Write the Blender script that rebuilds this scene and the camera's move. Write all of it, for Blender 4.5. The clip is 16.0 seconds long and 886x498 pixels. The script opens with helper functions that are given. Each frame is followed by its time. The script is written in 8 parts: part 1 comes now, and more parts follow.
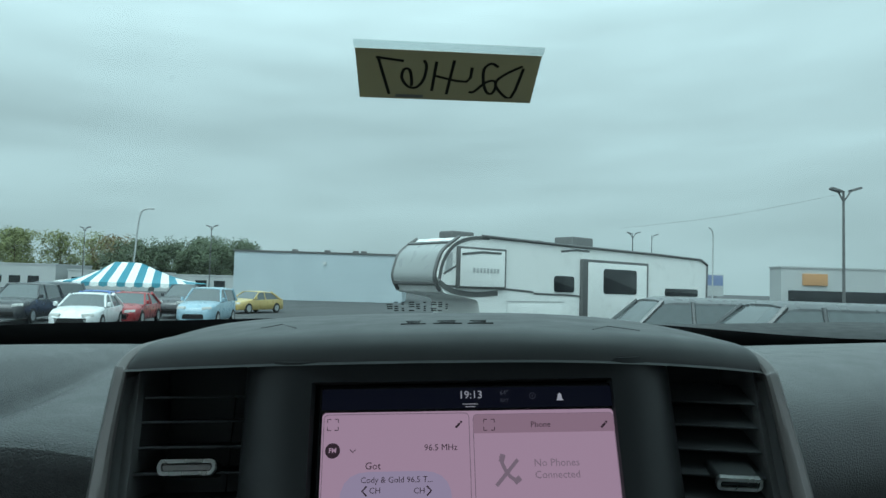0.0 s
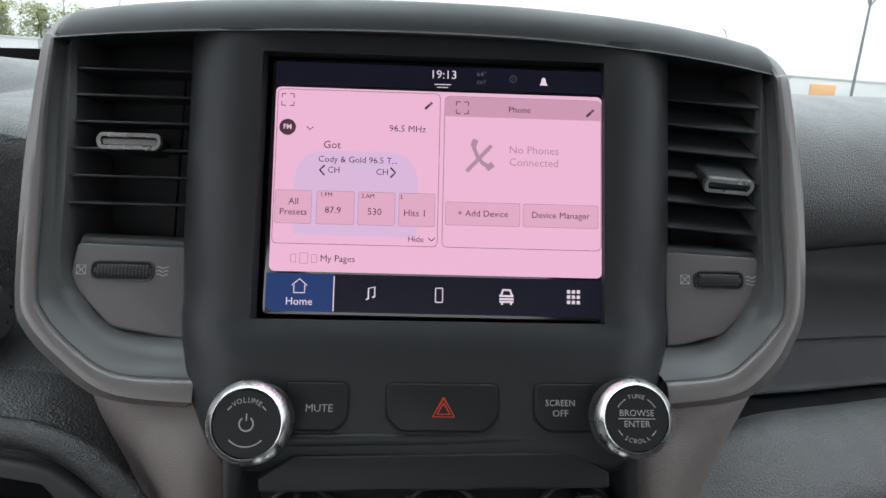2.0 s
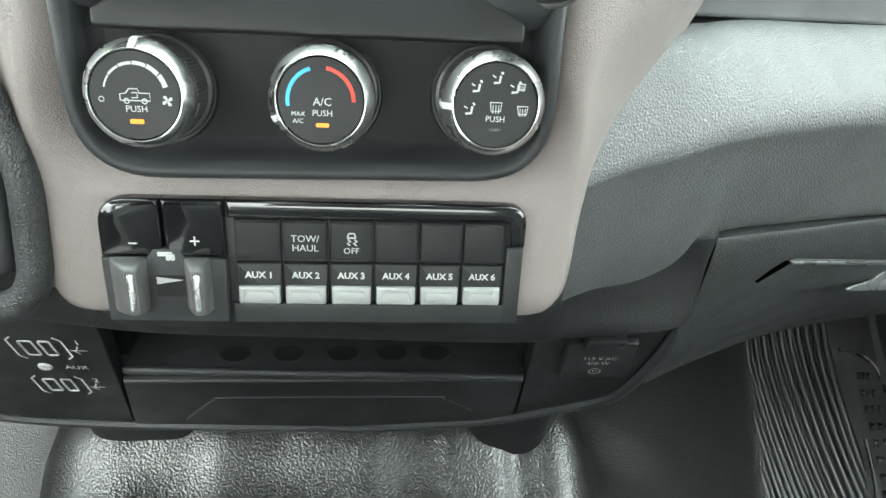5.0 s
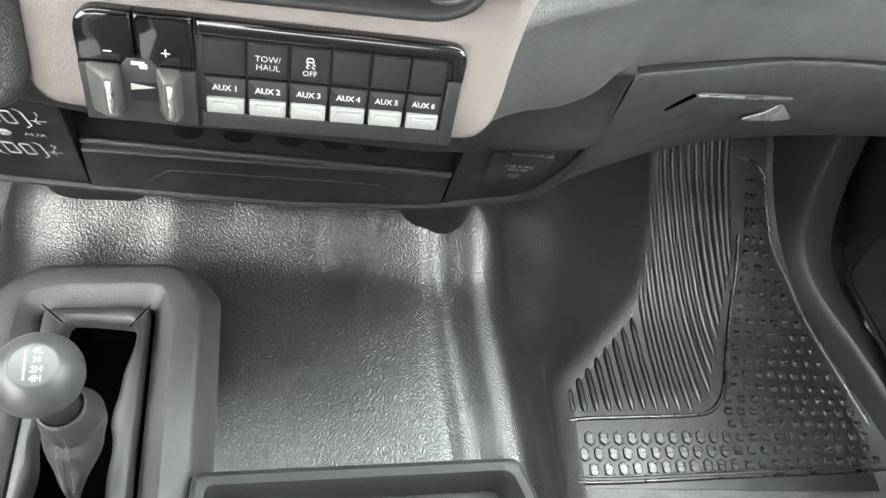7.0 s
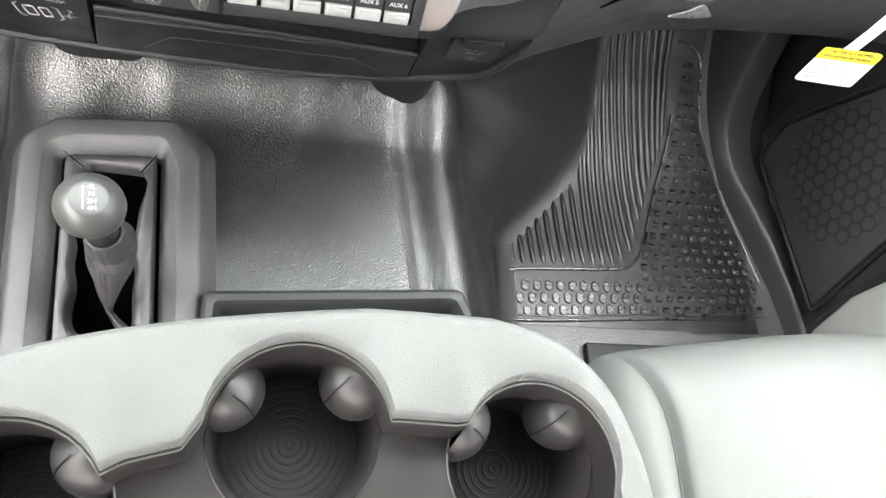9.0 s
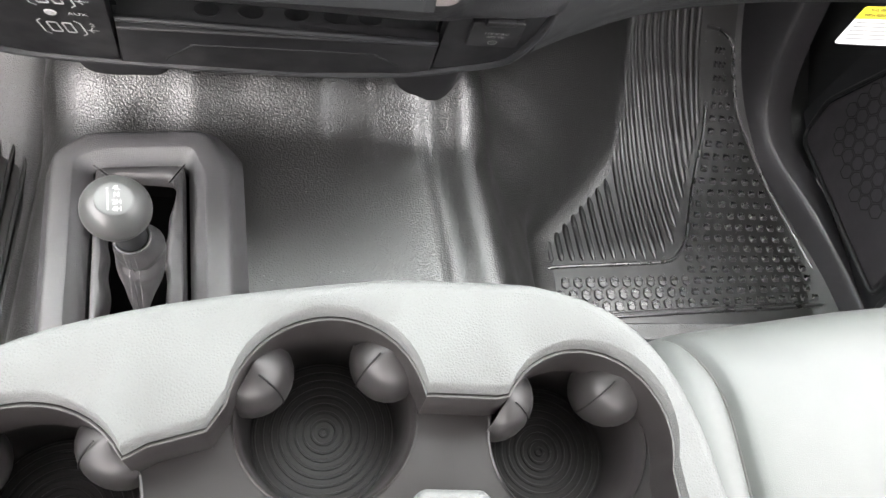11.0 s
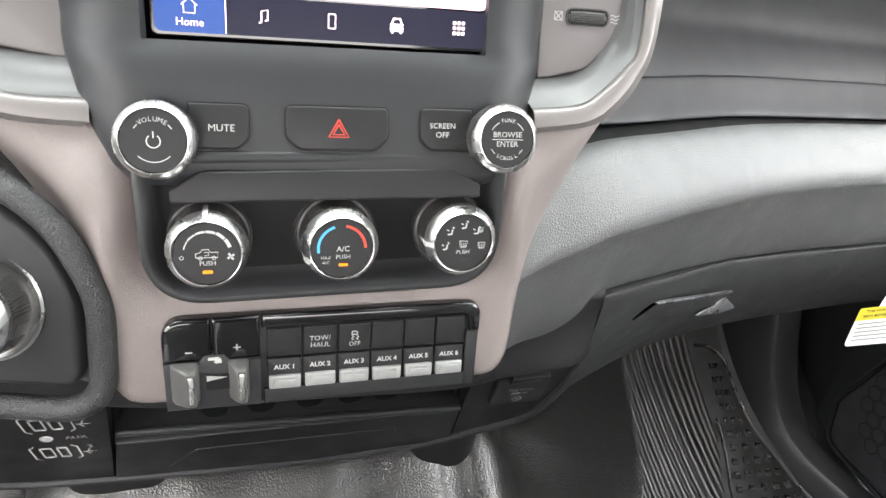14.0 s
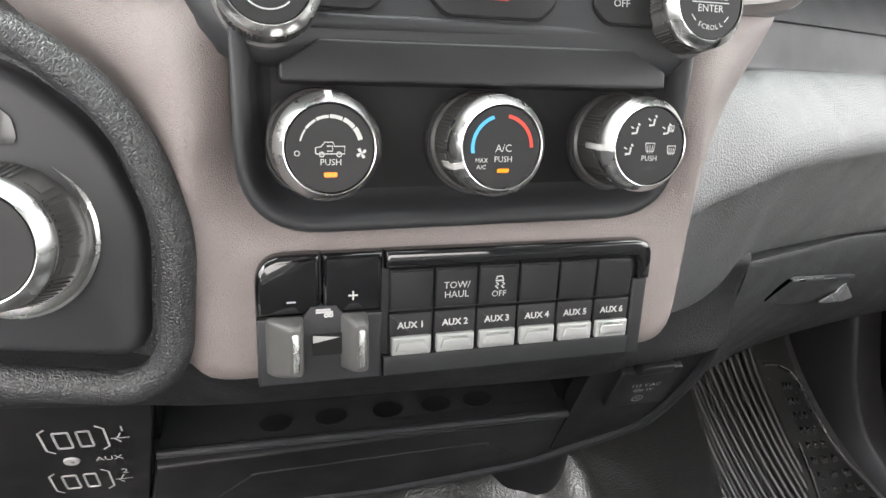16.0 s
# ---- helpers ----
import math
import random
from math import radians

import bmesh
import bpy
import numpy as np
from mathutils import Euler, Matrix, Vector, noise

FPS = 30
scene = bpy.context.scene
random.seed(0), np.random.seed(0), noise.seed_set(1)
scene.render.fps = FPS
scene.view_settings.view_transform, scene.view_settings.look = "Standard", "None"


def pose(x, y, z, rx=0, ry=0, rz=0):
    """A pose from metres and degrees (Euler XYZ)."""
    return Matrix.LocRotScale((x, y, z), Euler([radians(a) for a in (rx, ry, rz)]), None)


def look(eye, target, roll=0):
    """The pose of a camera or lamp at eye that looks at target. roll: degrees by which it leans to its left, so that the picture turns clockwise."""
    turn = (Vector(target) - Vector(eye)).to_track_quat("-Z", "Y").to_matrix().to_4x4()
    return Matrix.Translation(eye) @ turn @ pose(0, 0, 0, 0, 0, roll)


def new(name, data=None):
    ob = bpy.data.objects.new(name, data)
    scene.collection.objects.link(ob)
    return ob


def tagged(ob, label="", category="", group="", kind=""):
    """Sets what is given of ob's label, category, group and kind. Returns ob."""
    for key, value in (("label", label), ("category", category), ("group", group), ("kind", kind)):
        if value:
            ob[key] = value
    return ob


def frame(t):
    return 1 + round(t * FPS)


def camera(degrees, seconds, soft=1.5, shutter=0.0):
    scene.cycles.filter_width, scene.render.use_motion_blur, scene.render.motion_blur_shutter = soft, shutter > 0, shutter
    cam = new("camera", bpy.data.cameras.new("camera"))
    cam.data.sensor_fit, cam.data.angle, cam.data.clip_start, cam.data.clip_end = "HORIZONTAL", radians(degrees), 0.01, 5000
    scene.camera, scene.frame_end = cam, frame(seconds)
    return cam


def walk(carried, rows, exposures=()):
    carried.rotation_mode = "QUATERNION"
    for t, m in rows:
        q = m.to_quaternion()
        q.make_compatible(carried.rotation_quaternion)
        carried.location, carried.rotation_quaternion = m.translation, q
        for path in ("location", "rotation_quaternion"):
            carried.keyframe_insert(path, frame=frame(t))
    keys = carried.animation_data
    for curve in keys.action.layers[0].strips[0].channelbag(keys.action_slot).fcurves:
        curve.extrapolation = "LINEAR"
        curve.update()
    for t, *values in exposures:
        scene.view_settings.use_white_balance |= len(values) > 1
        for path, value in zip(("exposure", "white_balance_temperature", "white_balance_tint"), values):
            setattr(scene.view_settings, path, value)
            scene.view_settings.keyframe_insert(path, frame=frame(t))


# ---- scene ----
cam = camera(66.2, 16.0)
PATH = [
    (0, (-0.025, -0.357, 1.898), (0.033, 1.64, 2.005), -0.6),
    (0.5, (-0.023, -0.337, 1.876), (0.017, 1.66, 1.787), 0.3),
    (1, (-0.022, -0.327, 1.864), (0.029, 1.657, 1.616), 1.0),
    (1.5, (-0.019, -0.322, 1.851), (0.047, 1.641, 1.47), 1.6),
    (2, (-0.01, -0.321, 1.833), (0.066, 1.618, 1.35), 2.0),
    (2.5, (0.003, -0.319, 1.814), (0.087, 1.589, 1.221), 2.2),
    (3, (0.01, -0.315, 1.796), (0.102, 1.552, 1.085), 2.5),
    (3.5, (0.022, -0.309, 1.779), (0.136, 1.504, 0.943), 3.0),
    (4, (0.027, -0.305, 1.763), (0.147, 1.451, 0.813), 3.4),
    (4.5, (0.032, -0.304, 1.75), (0.155, 1.387, 0.689), 3.9),
    (5, (0.036, -0.303, 1.739), (0.169, 1.316, 0.572), 4.9),
    (5.2, (0.036, -0.304, 1.737), (0.182, 1.279, 0.523), 5.6),
    (7.3, (0.018, -0.327, 1.818), (0.428, 0.702, 0.153), 22.9),
    (7.5, (0.013, -0.333, 1.832), (0.447, 0.649, 0.145), 25.0),
    (8, (0.009, -0.346, 1.857), (0.493, 0.527, 0.124), 30.3),
    (8.5, (0.001, -0.361, 1.88), (0.509, 0.442, 0.12), 33.7),
    (9, (-0.002, -0.379, 1.896), (0.517, 0.372, 0.117), 35.8),
    (9.2, (-0.003, -0.384, 1.897), (0.517, 0.35, 0.11), 36.5),
    (11.5, (0.014, -0.399, 1.855), (0.389, 0.514, 0.116), 19.7),
    (12, (0.017, -0.395, 1.845), (0.389, 0.674, 0.196), 15.2),
    (12.5, (0.015, -0.388, 1.852), (0.405, 0.844, 0.326), 12.4),
    (13, (0.01, -0.38, 1.859), (0.434, 0.978, 0.453), 11.1),
    (13.5, (0.0, -0.373, 1.865), (0.459, 1.096, 0.588), 10.3),
    (14, (-0.029, -0.352, 1.841), (0.454, 1.216, 0.698), 9.1),
    (14.5, (-0.054, -0.336, 1.814), (0.443, 1.283, 0.75), 8.6),
    (15, (-0.076, -0.321, 1.784), (0.439, 1.323, 0.769), 8.1),
    (15.5, (-0.081, -0.307, 1.746), (0.433, 1.352, 0.755), 7.6),
    (16, (-0.086, -0.298, 1.727), (0.431, 1.361, 0.737), 7.3),
]
EXPOSURES = [(0.0, -0.02, 5450, -8), (0.5, 0.22, 6200, 4), (1.0, 0.45, 6500, 11), (1.5, 0.80, 6450, 16), (2.0, 1.25, 6300, 16), (2.5, 1.62, 6150, 17), (3.0, 2.20, 6150, 20), (3.5, 2.68, 6350, 11), (4.0, 3.0, 6400, 5), (5.0, 3.50, 6400, 3), (8.0, 3.92, 6850, 13), (12.0, 3.82, 6800, 20), (13.5, 3.58, 6800, 18), (14.5, 3.35, 6750, 17), (16.0, 3.30, 6800, 18)]
walk(cam, [(t, look(eye, target, roll)) for t, eye, target, roll in PATH], EXPOSURES)

# ---- sky and sun: an overcast afternoon ----
world = bpy.data.worlds.new("overcast_sky")
scene.world = world
world.use_nodes = True
wn, wl = world.node_tree.nodes, world.node_tree.links
sky = wn.new("ShaderNodeTexSky")
sky.sky_type = "NISHITA"
sky.sun_disc = False
sky.sun_elevation = radians(38)
sky.sun_rotation = radians(200)
sky.air_density, sky.dust_density, sky.ozone_density = 1.0, 6.0, 1.0
grey = wn.new("ShaderNodeHueSaturation")
grey.inputs["Saturation"].default_value = 0.22
cloud = wn.new("ShaderNodeTexNoise")
cloud.inputs["Scale"].default_value = 2.6
cloud.inputs["Detail"].default_value = 6
coords = wn.new("ShaderNodeTexCoord")
squash = wn.new("ShaderNodeMapping")
squash.inputs["Scale"].default_value = (1.0, 1.0, 6.0)
veil = wn.new("ShaderNodeMapRange")
veil.inputs["From Min"].default_value, veil.inputs["From Max"].default_value = 0.3, 0.7
veil.inputs["To Min"].default_value, veil.inputs["To Max"].default_value = 0.87, 1.12
flat = wn.new("ShaderNodeMix")
flat.data_type, flat.blend_type = "RGBA", "MIX"
flat.inputs["Factor"].default_value = 0.72
flat.inputs[7].default_value = (8.2, 8.8, 8.7, 1)
both = wn.new("ShaderNodeMix")
both.data_type, both.blend_type = "RGBA", "MULTIPLY"
both.inputs["Factor"].default_value = 1.0
wl.new(coords.outputs["Generated"], squash.inputs["Vector"])
wl.new(squash.outputs["Vector"], cloud.inputs["Vector"])
wl.new(cloud.outputs["Fac"], veil.inputs["Value"])
wl.new(sky.outputs["Color"], grey.inputs["Color"])
wl.new(grey.outputs["Color"], flat.inputs[6])
wl.new(flat.outputs[2], both.inputs[6])
wl.new(veil.outputs["Result"], both.inputs[7])
# overcast sky: the zenith three times as bright as the horizon
height = wn.new("ShaderNodeSeparateXYZ")
rise = wn.new("ShaderNodeMapRange")
rise.inputs["From Min"].default_value, rise.inputs["From Max"].default_value = 0.22, 1.0
rise.inputs["To Min"].default_value, rise.inputs["To Max"].default_value = 1.0, 3.2
dome = wn.new("ShaderNodeMix")
dome.data_type, dome.blend_type = "RGBA", "MULTIPLY"
dome.inputs["Factor"].default_value = 1.0
wl.new(coords.outputs["Generated"], height.inputs["Vector"])
wl.new(height.outputs["Z"], rise.inputs["Value"])
wl.new(both.outputs[2], dome.inputs[6])
wl.new(rise.outputs["Result"], dome.inputs[7])
wl.new(dome.outputs[2], wn["Background"].inputs["Color"])
wn["Background"].inputs["Strength"].default_value = 0.09
sun = new("sun", bpy.data.lights.new("sun", "SUN"))
sun.data.energy, sun.data.angle, sun.data.color = 1.0, radians(25), (1.0, 0.97, 0.93)
sun.matrix_world = look((0, 0, 40), (6, 20, 0))


# ---- materials ----
def mat(name, color, rough=0.5, metal=0.0, spec=0.5, grain="", gscale=900.0, gstrength=0.3, gdist=0.0004, var=0.12, vscale=9.0, wear=0.0, coat=0.0):
    """A surface: base colour with soft variation, roughness with smudges, and a grain of the given kind in relief."""
    m = bpy.data.materials.new(name)
    m.use_nodes = True
    n, l = m.node_tree.nodes, m.node_tree.links
    p = n["Principled BSDF"]
    p.inputs["Metallic"].default_value = metal
    p.inputs["Specular IOR Level"].default_value = spec
    p.inputs["Coat Weight"].default_value = coat
    p.inputs["Coat Roughness"].default_value = 0.05
    tc = n.new("ShaderNodeTexCoord")
    big = n.new("ShaderNodeTexNoise")
    big.inputs["Scale"].default_value, big.inputs["Detail"].default_value = vscale, 5
    l.new(tc.outputs["Object"], big.inputs["Vector"])
    ramp = n.new("ShaderNodeMapRange")
    ramp.inputs["From Min"].default_value, ramp.inputs["From Max"].default_value = 0.3, 0.7
    ramp.inputs["To Min"].default_value, ramp.inputs["To Max"].default_value = 1 - var, 1 + var
    l.new(big.outputs["Fac"], ramp.inputs["Value"])
    tint = n.new("ShaderNodeMix")
    tint.data_type, tint.blend_type = "RGBA", "MULTIPLY"
    tint.inputs["Factor"].default_value = 1.0
    tint.inputs[6].default_value = (*color, 1)
    l.new(ramp.outputs["Result"], tint.inputs[7])
    col = tint.outputs[2]
    rr = n.new("ShaderNodeMapRange")
    rr.inputs["From Min"].default_value, rr.inputs["From Max"].default_value = 0.3, 0.7
    rr.inputs["To Min"].default_value, rr.inputs["To Max"].default_value = max(0.02, rough - 0.06), min(1, rough + 0.06)
    smudge = n.new("ShaderNodeTexNoise")
    smudge.inputs["Scale"].default_value, smudge.inputs["Detail"].default_value = vscale * 4.3, 6
    l.new(tc.outputs["Object"], smudge.inputs["Vector"])
    l.new(smudge.outputs["Fac"], rr.inputs["Value"])
    l.new(rr.outputs["Result"], p.inputs["Roughness"])
    if wear:
        dust = n.new("ShaderNodeTexNoise")
        dust.inputs["Scale"].default_value, dust.inputs["Detail"].default_value = 38, 8
        l.new(tc.outputs["Object"], dust.inputs["Vector"])
        lim = n.new("ShaderNodeMapRange")
        lim.inputs["From Min"].default_value, lim.inputs["From Max"].default_value = 0.55, 0.8
        lim.inputs["To Max"].default_value = wear
        l.new(dust.outputs["Fac"], lim.inputs["Value"])
        dm = n.new("ShaderNodeMix")
        dm.data_type = "RGBA"
        dm.inputs[7].default_value = (0.32, 0.3, 0.27, 1)
        l.new(lim.outputs["Result"], dm.inputs["Factor"])
        l.new(col, dm.inputs[6])
        col = dm.outputs[2]
    l.new(col, p.inputs["Base Color"])
    if grain:
        bump = n.new("ShaderNodeBump")
        bump.inputs["Strength"].default_value, bump.inputs["Distance"].default_value = gstrength, gdist
        if grain in ("leather", "pebble"):
            warp = n.new("ShaderNodeTexNoise")
            warp.inputs["Scale"].default_value = gscale * 0.4
            l.new(tc.outputs["Object"], warp.inputs["Vector"])
            off = n.new("ShaderNodeVectorMath")
            off.operation = "MULTIPLY_ADD"
            off.inputs[1].default_value = (0.9 / gscale,) * 3
            l.new(warp.outputs["Color"], off.inputs[0])
            l.new(tc.outputs["Object"], off.inputs[2])
            v = n.new("ShaderNodeTexVoronoi")
            v.feature = "SMOOTH_F1" if grain == "pebble" else "DISTANCE_TO_EDGE"
            v.inputs["Scale"].default_value = gscale
            l.new(off.outputs["Vector"], v.inputs["Vector"])
            pebble = n.new("ShaderNodeMapRange")
            pebble.interpolation_type = "SMOOTHSTEP"
            pebble.inputs["From Max"].default_value = 0.30
            if grain == "pebble":
                pebble.inputs["From Max"].default_value = 0.75
                pebble.inputs["To Min"].default_value, pebble.inputs["To Max"].default_value = 1.0, 0.0
            l.new(v.outputs["Distance"], pebble.inputs["Value"])
            l.new(pebble.outputs["Result"], bump.inputs["Height"])
        else:
            g = n.new("ShaderNodeTexNoise")
            g.inputs["Scale"].default_value, g.inputs["Detail"].default_value = gscale, 3
            l.new(tc.outputs["Object"], g.inputs["Vector"])
            l.new(g.outputs["Fac"], bump.inputs["Height"])
        l.new(bump.outputs["Normal"], p.inputs["Normal"])
    return m


def glow(name, color, strength):
    m = bpy.data.materials.new(name)
    m.use_nodes = True
    p = m.node_tree.nodes["Principled BSDF"]
    p.inputs["Base Color"].default_value = (0.01, 0.01, 0.01, 1)
    p.inputs["Roughness"].default_value = 0.25
    p.inputs["Specular IOR Level"].default_value = 0.25
    p.inputs["Emission Color"].default_value = (*color, 1)
    p.inputs["Emission Strength"].default_value = strength
    return m


def clear(name, color=(1, 1, 1), rough=0.0, mix=0.92):
    """Thin clear glass: mostly see-through, with a Fresnel gloss."""
    m = bpy.data.materials.new(name)
    m.use_nodes = True
    n, l = m.node_tree.nodes, m.node_tree.links
    n.remove(n["Principled BSDF"])
    t, g, f, x = (n.new("ShaderNodeBsdfTransparent"), n.new("ShaderNodeBsdfGlossy"), n.new("ShaderNodeFresnel"), n.new("ShaderNodeMixShader"))
    t.inputs["Color"].default_value = (color[0] * mix, color[1] * mix, color[2] * mix, 1)
    g.inputs["Roughness"].default_value = rough
    f.inputs["IOR"].default_value = 1.45
    l.new(f.outputs[0], x.inputs[0])
    l.new(t.outputs[0], x.inputs[1])
    l.new(g.outputs[0], x.inputs[2])
    l.new(x.outputs[0], n["Material Output"].inputs["Surface"])
    return m


VINYL = mat("dash_vinyl", (0.064, 0.066, 0.068), 0.40, spec=0.6, grain="leather", gscale=460, gstrength=0.7, gdist=0.0007)
VINYL_DARK = mat("glove_vinyl", (0.034, 0.035, 0.036), 0.46, spec=0.40, grain="leather", gscale=420, gstrength=0.5, gdist=0.0005)
SMOOTH = mat("smooth_pull_highlight", (0.085, 0.087, 0.088), 0.28, spec=1.0, grain="noise", gscale=2600, gstrength=0.08, gdist=0.0002)
SILL = mat("sill_plastic", (0.034, 0.033, 0.036), 0.42, spec=0.5, grain="noise", gscale=1800, gstrength=0.15, gdist=0.0002)
LOWER = mat("lower_plastic", (0.015, 0.015, 0.016), 0.5, spec=0.22, grain="leather", gscale=520, gstrength=0.4, gdist=0.0004)
# the dash vinyl again, made paler for windshield light on the passenger side
VINYL_LIT = mat("lit_dash_vinyl", (0.076, 0.078, 0.079), 0.43, spec=0.7, grain="leather", gscale=520, gstrength=0.5, gdist=0.0006)
PLASTIC = mat("black_plastic", (0.022, 0.023, 0.024), 0.45, spec=0.32, grain="noise", gscale=2600, gstrength=0.12, gdist=0.0002)
SATIN = mat("charcoal_plastic", (0.027, 0.028, 0.030), 0.44, spec=0.30, grain="noise", gscale=3000, gstrength=0.1, gdist=0.0002)
HOOD = mat("hood_plastic", (0.060, 0.062, 0.064), 0.5, spec=0.45, grain="noise", gscale=1800, gstrength=0.2, gdist=0.0003)
SHELF = mat("shelf_plastic", (0.026, 0.027, 0.029), 0.5, spec=0.35, grain="noise", gscale=1800, gstrength=0.2, gdist=0.0003)
FRIT = mat("printed_border", (0.030, 0.031, 0.032), 0.35, spec=0.4)
# near-black without gloss: shade put into the colour, also dark seams
VOID = mat("shade_and_seam_black", (0.0008, 0.0008, 0.0008), 0.9, spec=0.0)
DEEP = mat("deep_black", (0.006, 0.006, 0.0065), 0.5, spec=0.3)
TAUPE = mat("taupe_plastic", (0.222, 0.190, 0.182), 0.46, spec=0.5, grain="noise", gscale=1500, gstrength=0.8, gdist=0.0008, var=0.05)
RECESS = mat("recess_plastic", (0.078, 0.078, 0.079), 0.42, spec=0.5, grain="noise", gscale=1800, gstrength=0.2, gdist=0.0003)
GRAPHITE = mat("graphite_trim", (0.185, 0.170, 0.166), 0.36, metal=0.25, spec=0.5, grain="noise", gscale=2400, gstrength=0.15, gdist=0.0002, var=0.05)
INSERT = mat("vent_insert", (0.142, 0.129, 0.128), 0.45, grain="noise", gscale=2400, gstrength=0.12, gdist=0.0002, var=0.05)
CHROME = mat("chrome", (0.86, 0.86, 0.85), 0.27, metal=1.0, var=0.04)
TRAYBLACK = mat("tray_black", (0.010, 0.010, 0.011), 0.48, spec=0.35, grain="noise", gscale=2400, gstrength=0.12, gdist=0.0002)
FACE = mat("panel_black", (0.009, 0.009, 0.0095), 0.45, spec=0.18, grain="noise", gscale=2600, gstrength=0.12, gdist=0.0002)
PIANO = mat("gloss_black", (0.006, 0.006, 0.007), 0.08, spec=0.6, coat=0.5)
KEY = mat("key_black", (0.018, 0.018, 0.019), 0.42, spec=0.26, grain="noise", gscale=2800, gstrength=0.12, gdist=0.0002)
KNOB = mat("knob_face", (0.020, 0.020, 0.021), 0.5, spec=0.28, grain="noise", gscale=2600, gstrength=0.15, gdist=0.0002)
SKIRT = mat("knob_skirt", (0.060, 0.058, 0.057), 0.36)
SURROUND = mat("surround_plastic", (0.048, 0.047, 0.0485), 0.36, spec=0.8, grain="leather", gscale=720, gstrength=0.5, gdist=0.0004)
ROLL = mat("roll_vinyl", (0.027, 0.028, 0.029), 0.40, spec=0.55, grain="leather", gscale=620, gstrength=0.6, gdist=0.0005)
GRILLE = mat("grille_cloth", (0.042, 0.040, 0.044), 0.6, grain="noise", gscale=1600, gstrength=0.5, gdist=0.0005)
CAP = mat("silver_cap", (0.36, 0.37, 0.36), 0.34, metal=0.3, var=0.05)
LEVER = mat("lever_grey", (0.075, 0.073, 0.071), 0.42, grain="noise", gscale=2400, gstrength=0.12, gdist=0.0002)
PRINT = mat("white_print", (0.44, 0.44, 0.43), 0.6, var=0.03)
PRINT_DIM = mat("grey_print", (0.34, 0.34, 0.34), 0.6, var=0.03)
RED = mat("red_print", (0.62, 0.05, 0.03), 0.5, var=0.03)
BLUE = mat("blue_print", (0.05, 0.38, 0.72), 0.5, var=0.03)
RUBBER = mat("floor_rubber", (0.0112, 0.0112, 0.0109), 0.34, spec=1.0, grain="pebble", gscale=610, gstrength=0.55, gdist=0.0008)
RUBBER_FINE = mat("mat_rubber", (0.0095, 0.0095, 0.0092), 0.36, spec=0.6, grain="noise", gscale=900, gstrength=0.15, gdist=0.0003)
RIB = mat("rib_rubber", (0.0075, 0.0075, 0.0073), 0.34, spec=0.6, grain="noise", gscale=900, gstrength=0.1, gdist=0.0002)
STUD = mat("stud_rubber", (0.0155, 0.0155, 0.0152), 0.29, spec=1.0)
SEAT = mat("grey_vinyl", (0.094, 0.098, 0.095), 0.5, spec=0.4, grain="leather", gscale=900, gstrength=0.18, gdist=0.0004, var=0.04)
CONSOLE = mat("grey_plastic", (0.114, 0.117, 0.115), 0.52, spec=0.4, grain="leather", gscale=680, gstrength=0.4, gdist=0.0004, var=0.04)
GRIP = mat("grip_rubber", (0.034, 0.032, 0.032), 0.40)
WELL = mat("cup_plastic", (0.022, 0.020, 0.020), 0.36, grain="noise", gscale=2200, gstrength=0.12, gdist=0.0002)
BOOT = mat("boot_leather", (0.036, 0.0345, 0.0355), 0.36, spec=0.7, grain="leather", gscale=1100, gstrength=0.25, gdist=0.0004)
STITCH = mat("grey_thread", (0.13, 0.125, 0.125), 0.7)
PAPER = mat("white_card", (0.46, 0.46, 0.45), 0.7, var=0.03)
YELLOW = mat("yellow_card", (0.44, 0.345, 0.004), 0.65, var=0.03)
INK = mat("black_ink", (0.008, 0.008, 0.009), 0.6, spec=0.2)
INK_GREY = mat("grey_ink", (0.15, 0.15, 0.15), 0.7)
KRAFT = mat("paper_strip", (0.42, 0.40, 0.30), 0.8, var=0.05, vscale=30)
# daylight shines through the thin paper
thin = KRAFT.node_tree.nodes.new("ShaderNodeBsdfTranslucent")
thin.inputs["Color"].default_value = (0.30, 0.27, 0.19, 1)
lay = KRAFT.node_tree.nodes.new("ShaderNodeMixShader")
lay.inputs[0].default_value = 0.6
KRAFT.node_tree.links.new(KRAFT.node_tree.nodes["Principled BSDF"].outputs[0], lay.inputs[1])
KRAFT.node_tree.links.new(thin.outputs[0], lay.inputs[2])
KRAFT.node_tree.links.new(lay.outputs[0], KRAFT.node_tree.nodes["Material Output"].inputs["Surface"])
TAPE = clear("clear_tape", (0.97, 1.0, 1.0), 0.25, 0.93)
GLASS = clear("windshield_glass", (0.93, 1.0, 0.98), 0.0, 0.96)
HEAD = mat("headliner_cloth", (0.46, 0.46, 0.44), 0.85, grain="noise", gscale=700, gstrength=0.3)
LCD_PINK = glow("lcd_pink", (0.91, 0.52, 0.68), 0.385)
LCD_TITLE = glow("lcd_title_bar", (0.71, 0.385, 0.50), 0.348)
LCD_KEY = glow("lcd_key", (0.85, 0.465, 0.605), 0.364)
LCD_LINE = glow("lcd_line", (0.42, 0.26, 0.33), 0.307)
LCD_BLOB = glow("lcd_blob", (0.75, 0.52, 0.73), 0.385)
LCD_TEXT = glow("lcd_text", (0.10, 0.05, 0.07), 0.282)
LCD_DIM = glow("lcd_dim_text", (0.50, 0.31, 0.39), 0.358)
LCD_BAR = glow("lcd_bar", (0.012, 0.012, 0.035), 0.16)
LCD_HOME = glow("lcd_home", (0.030, 0.085, 0.30), 0.20)
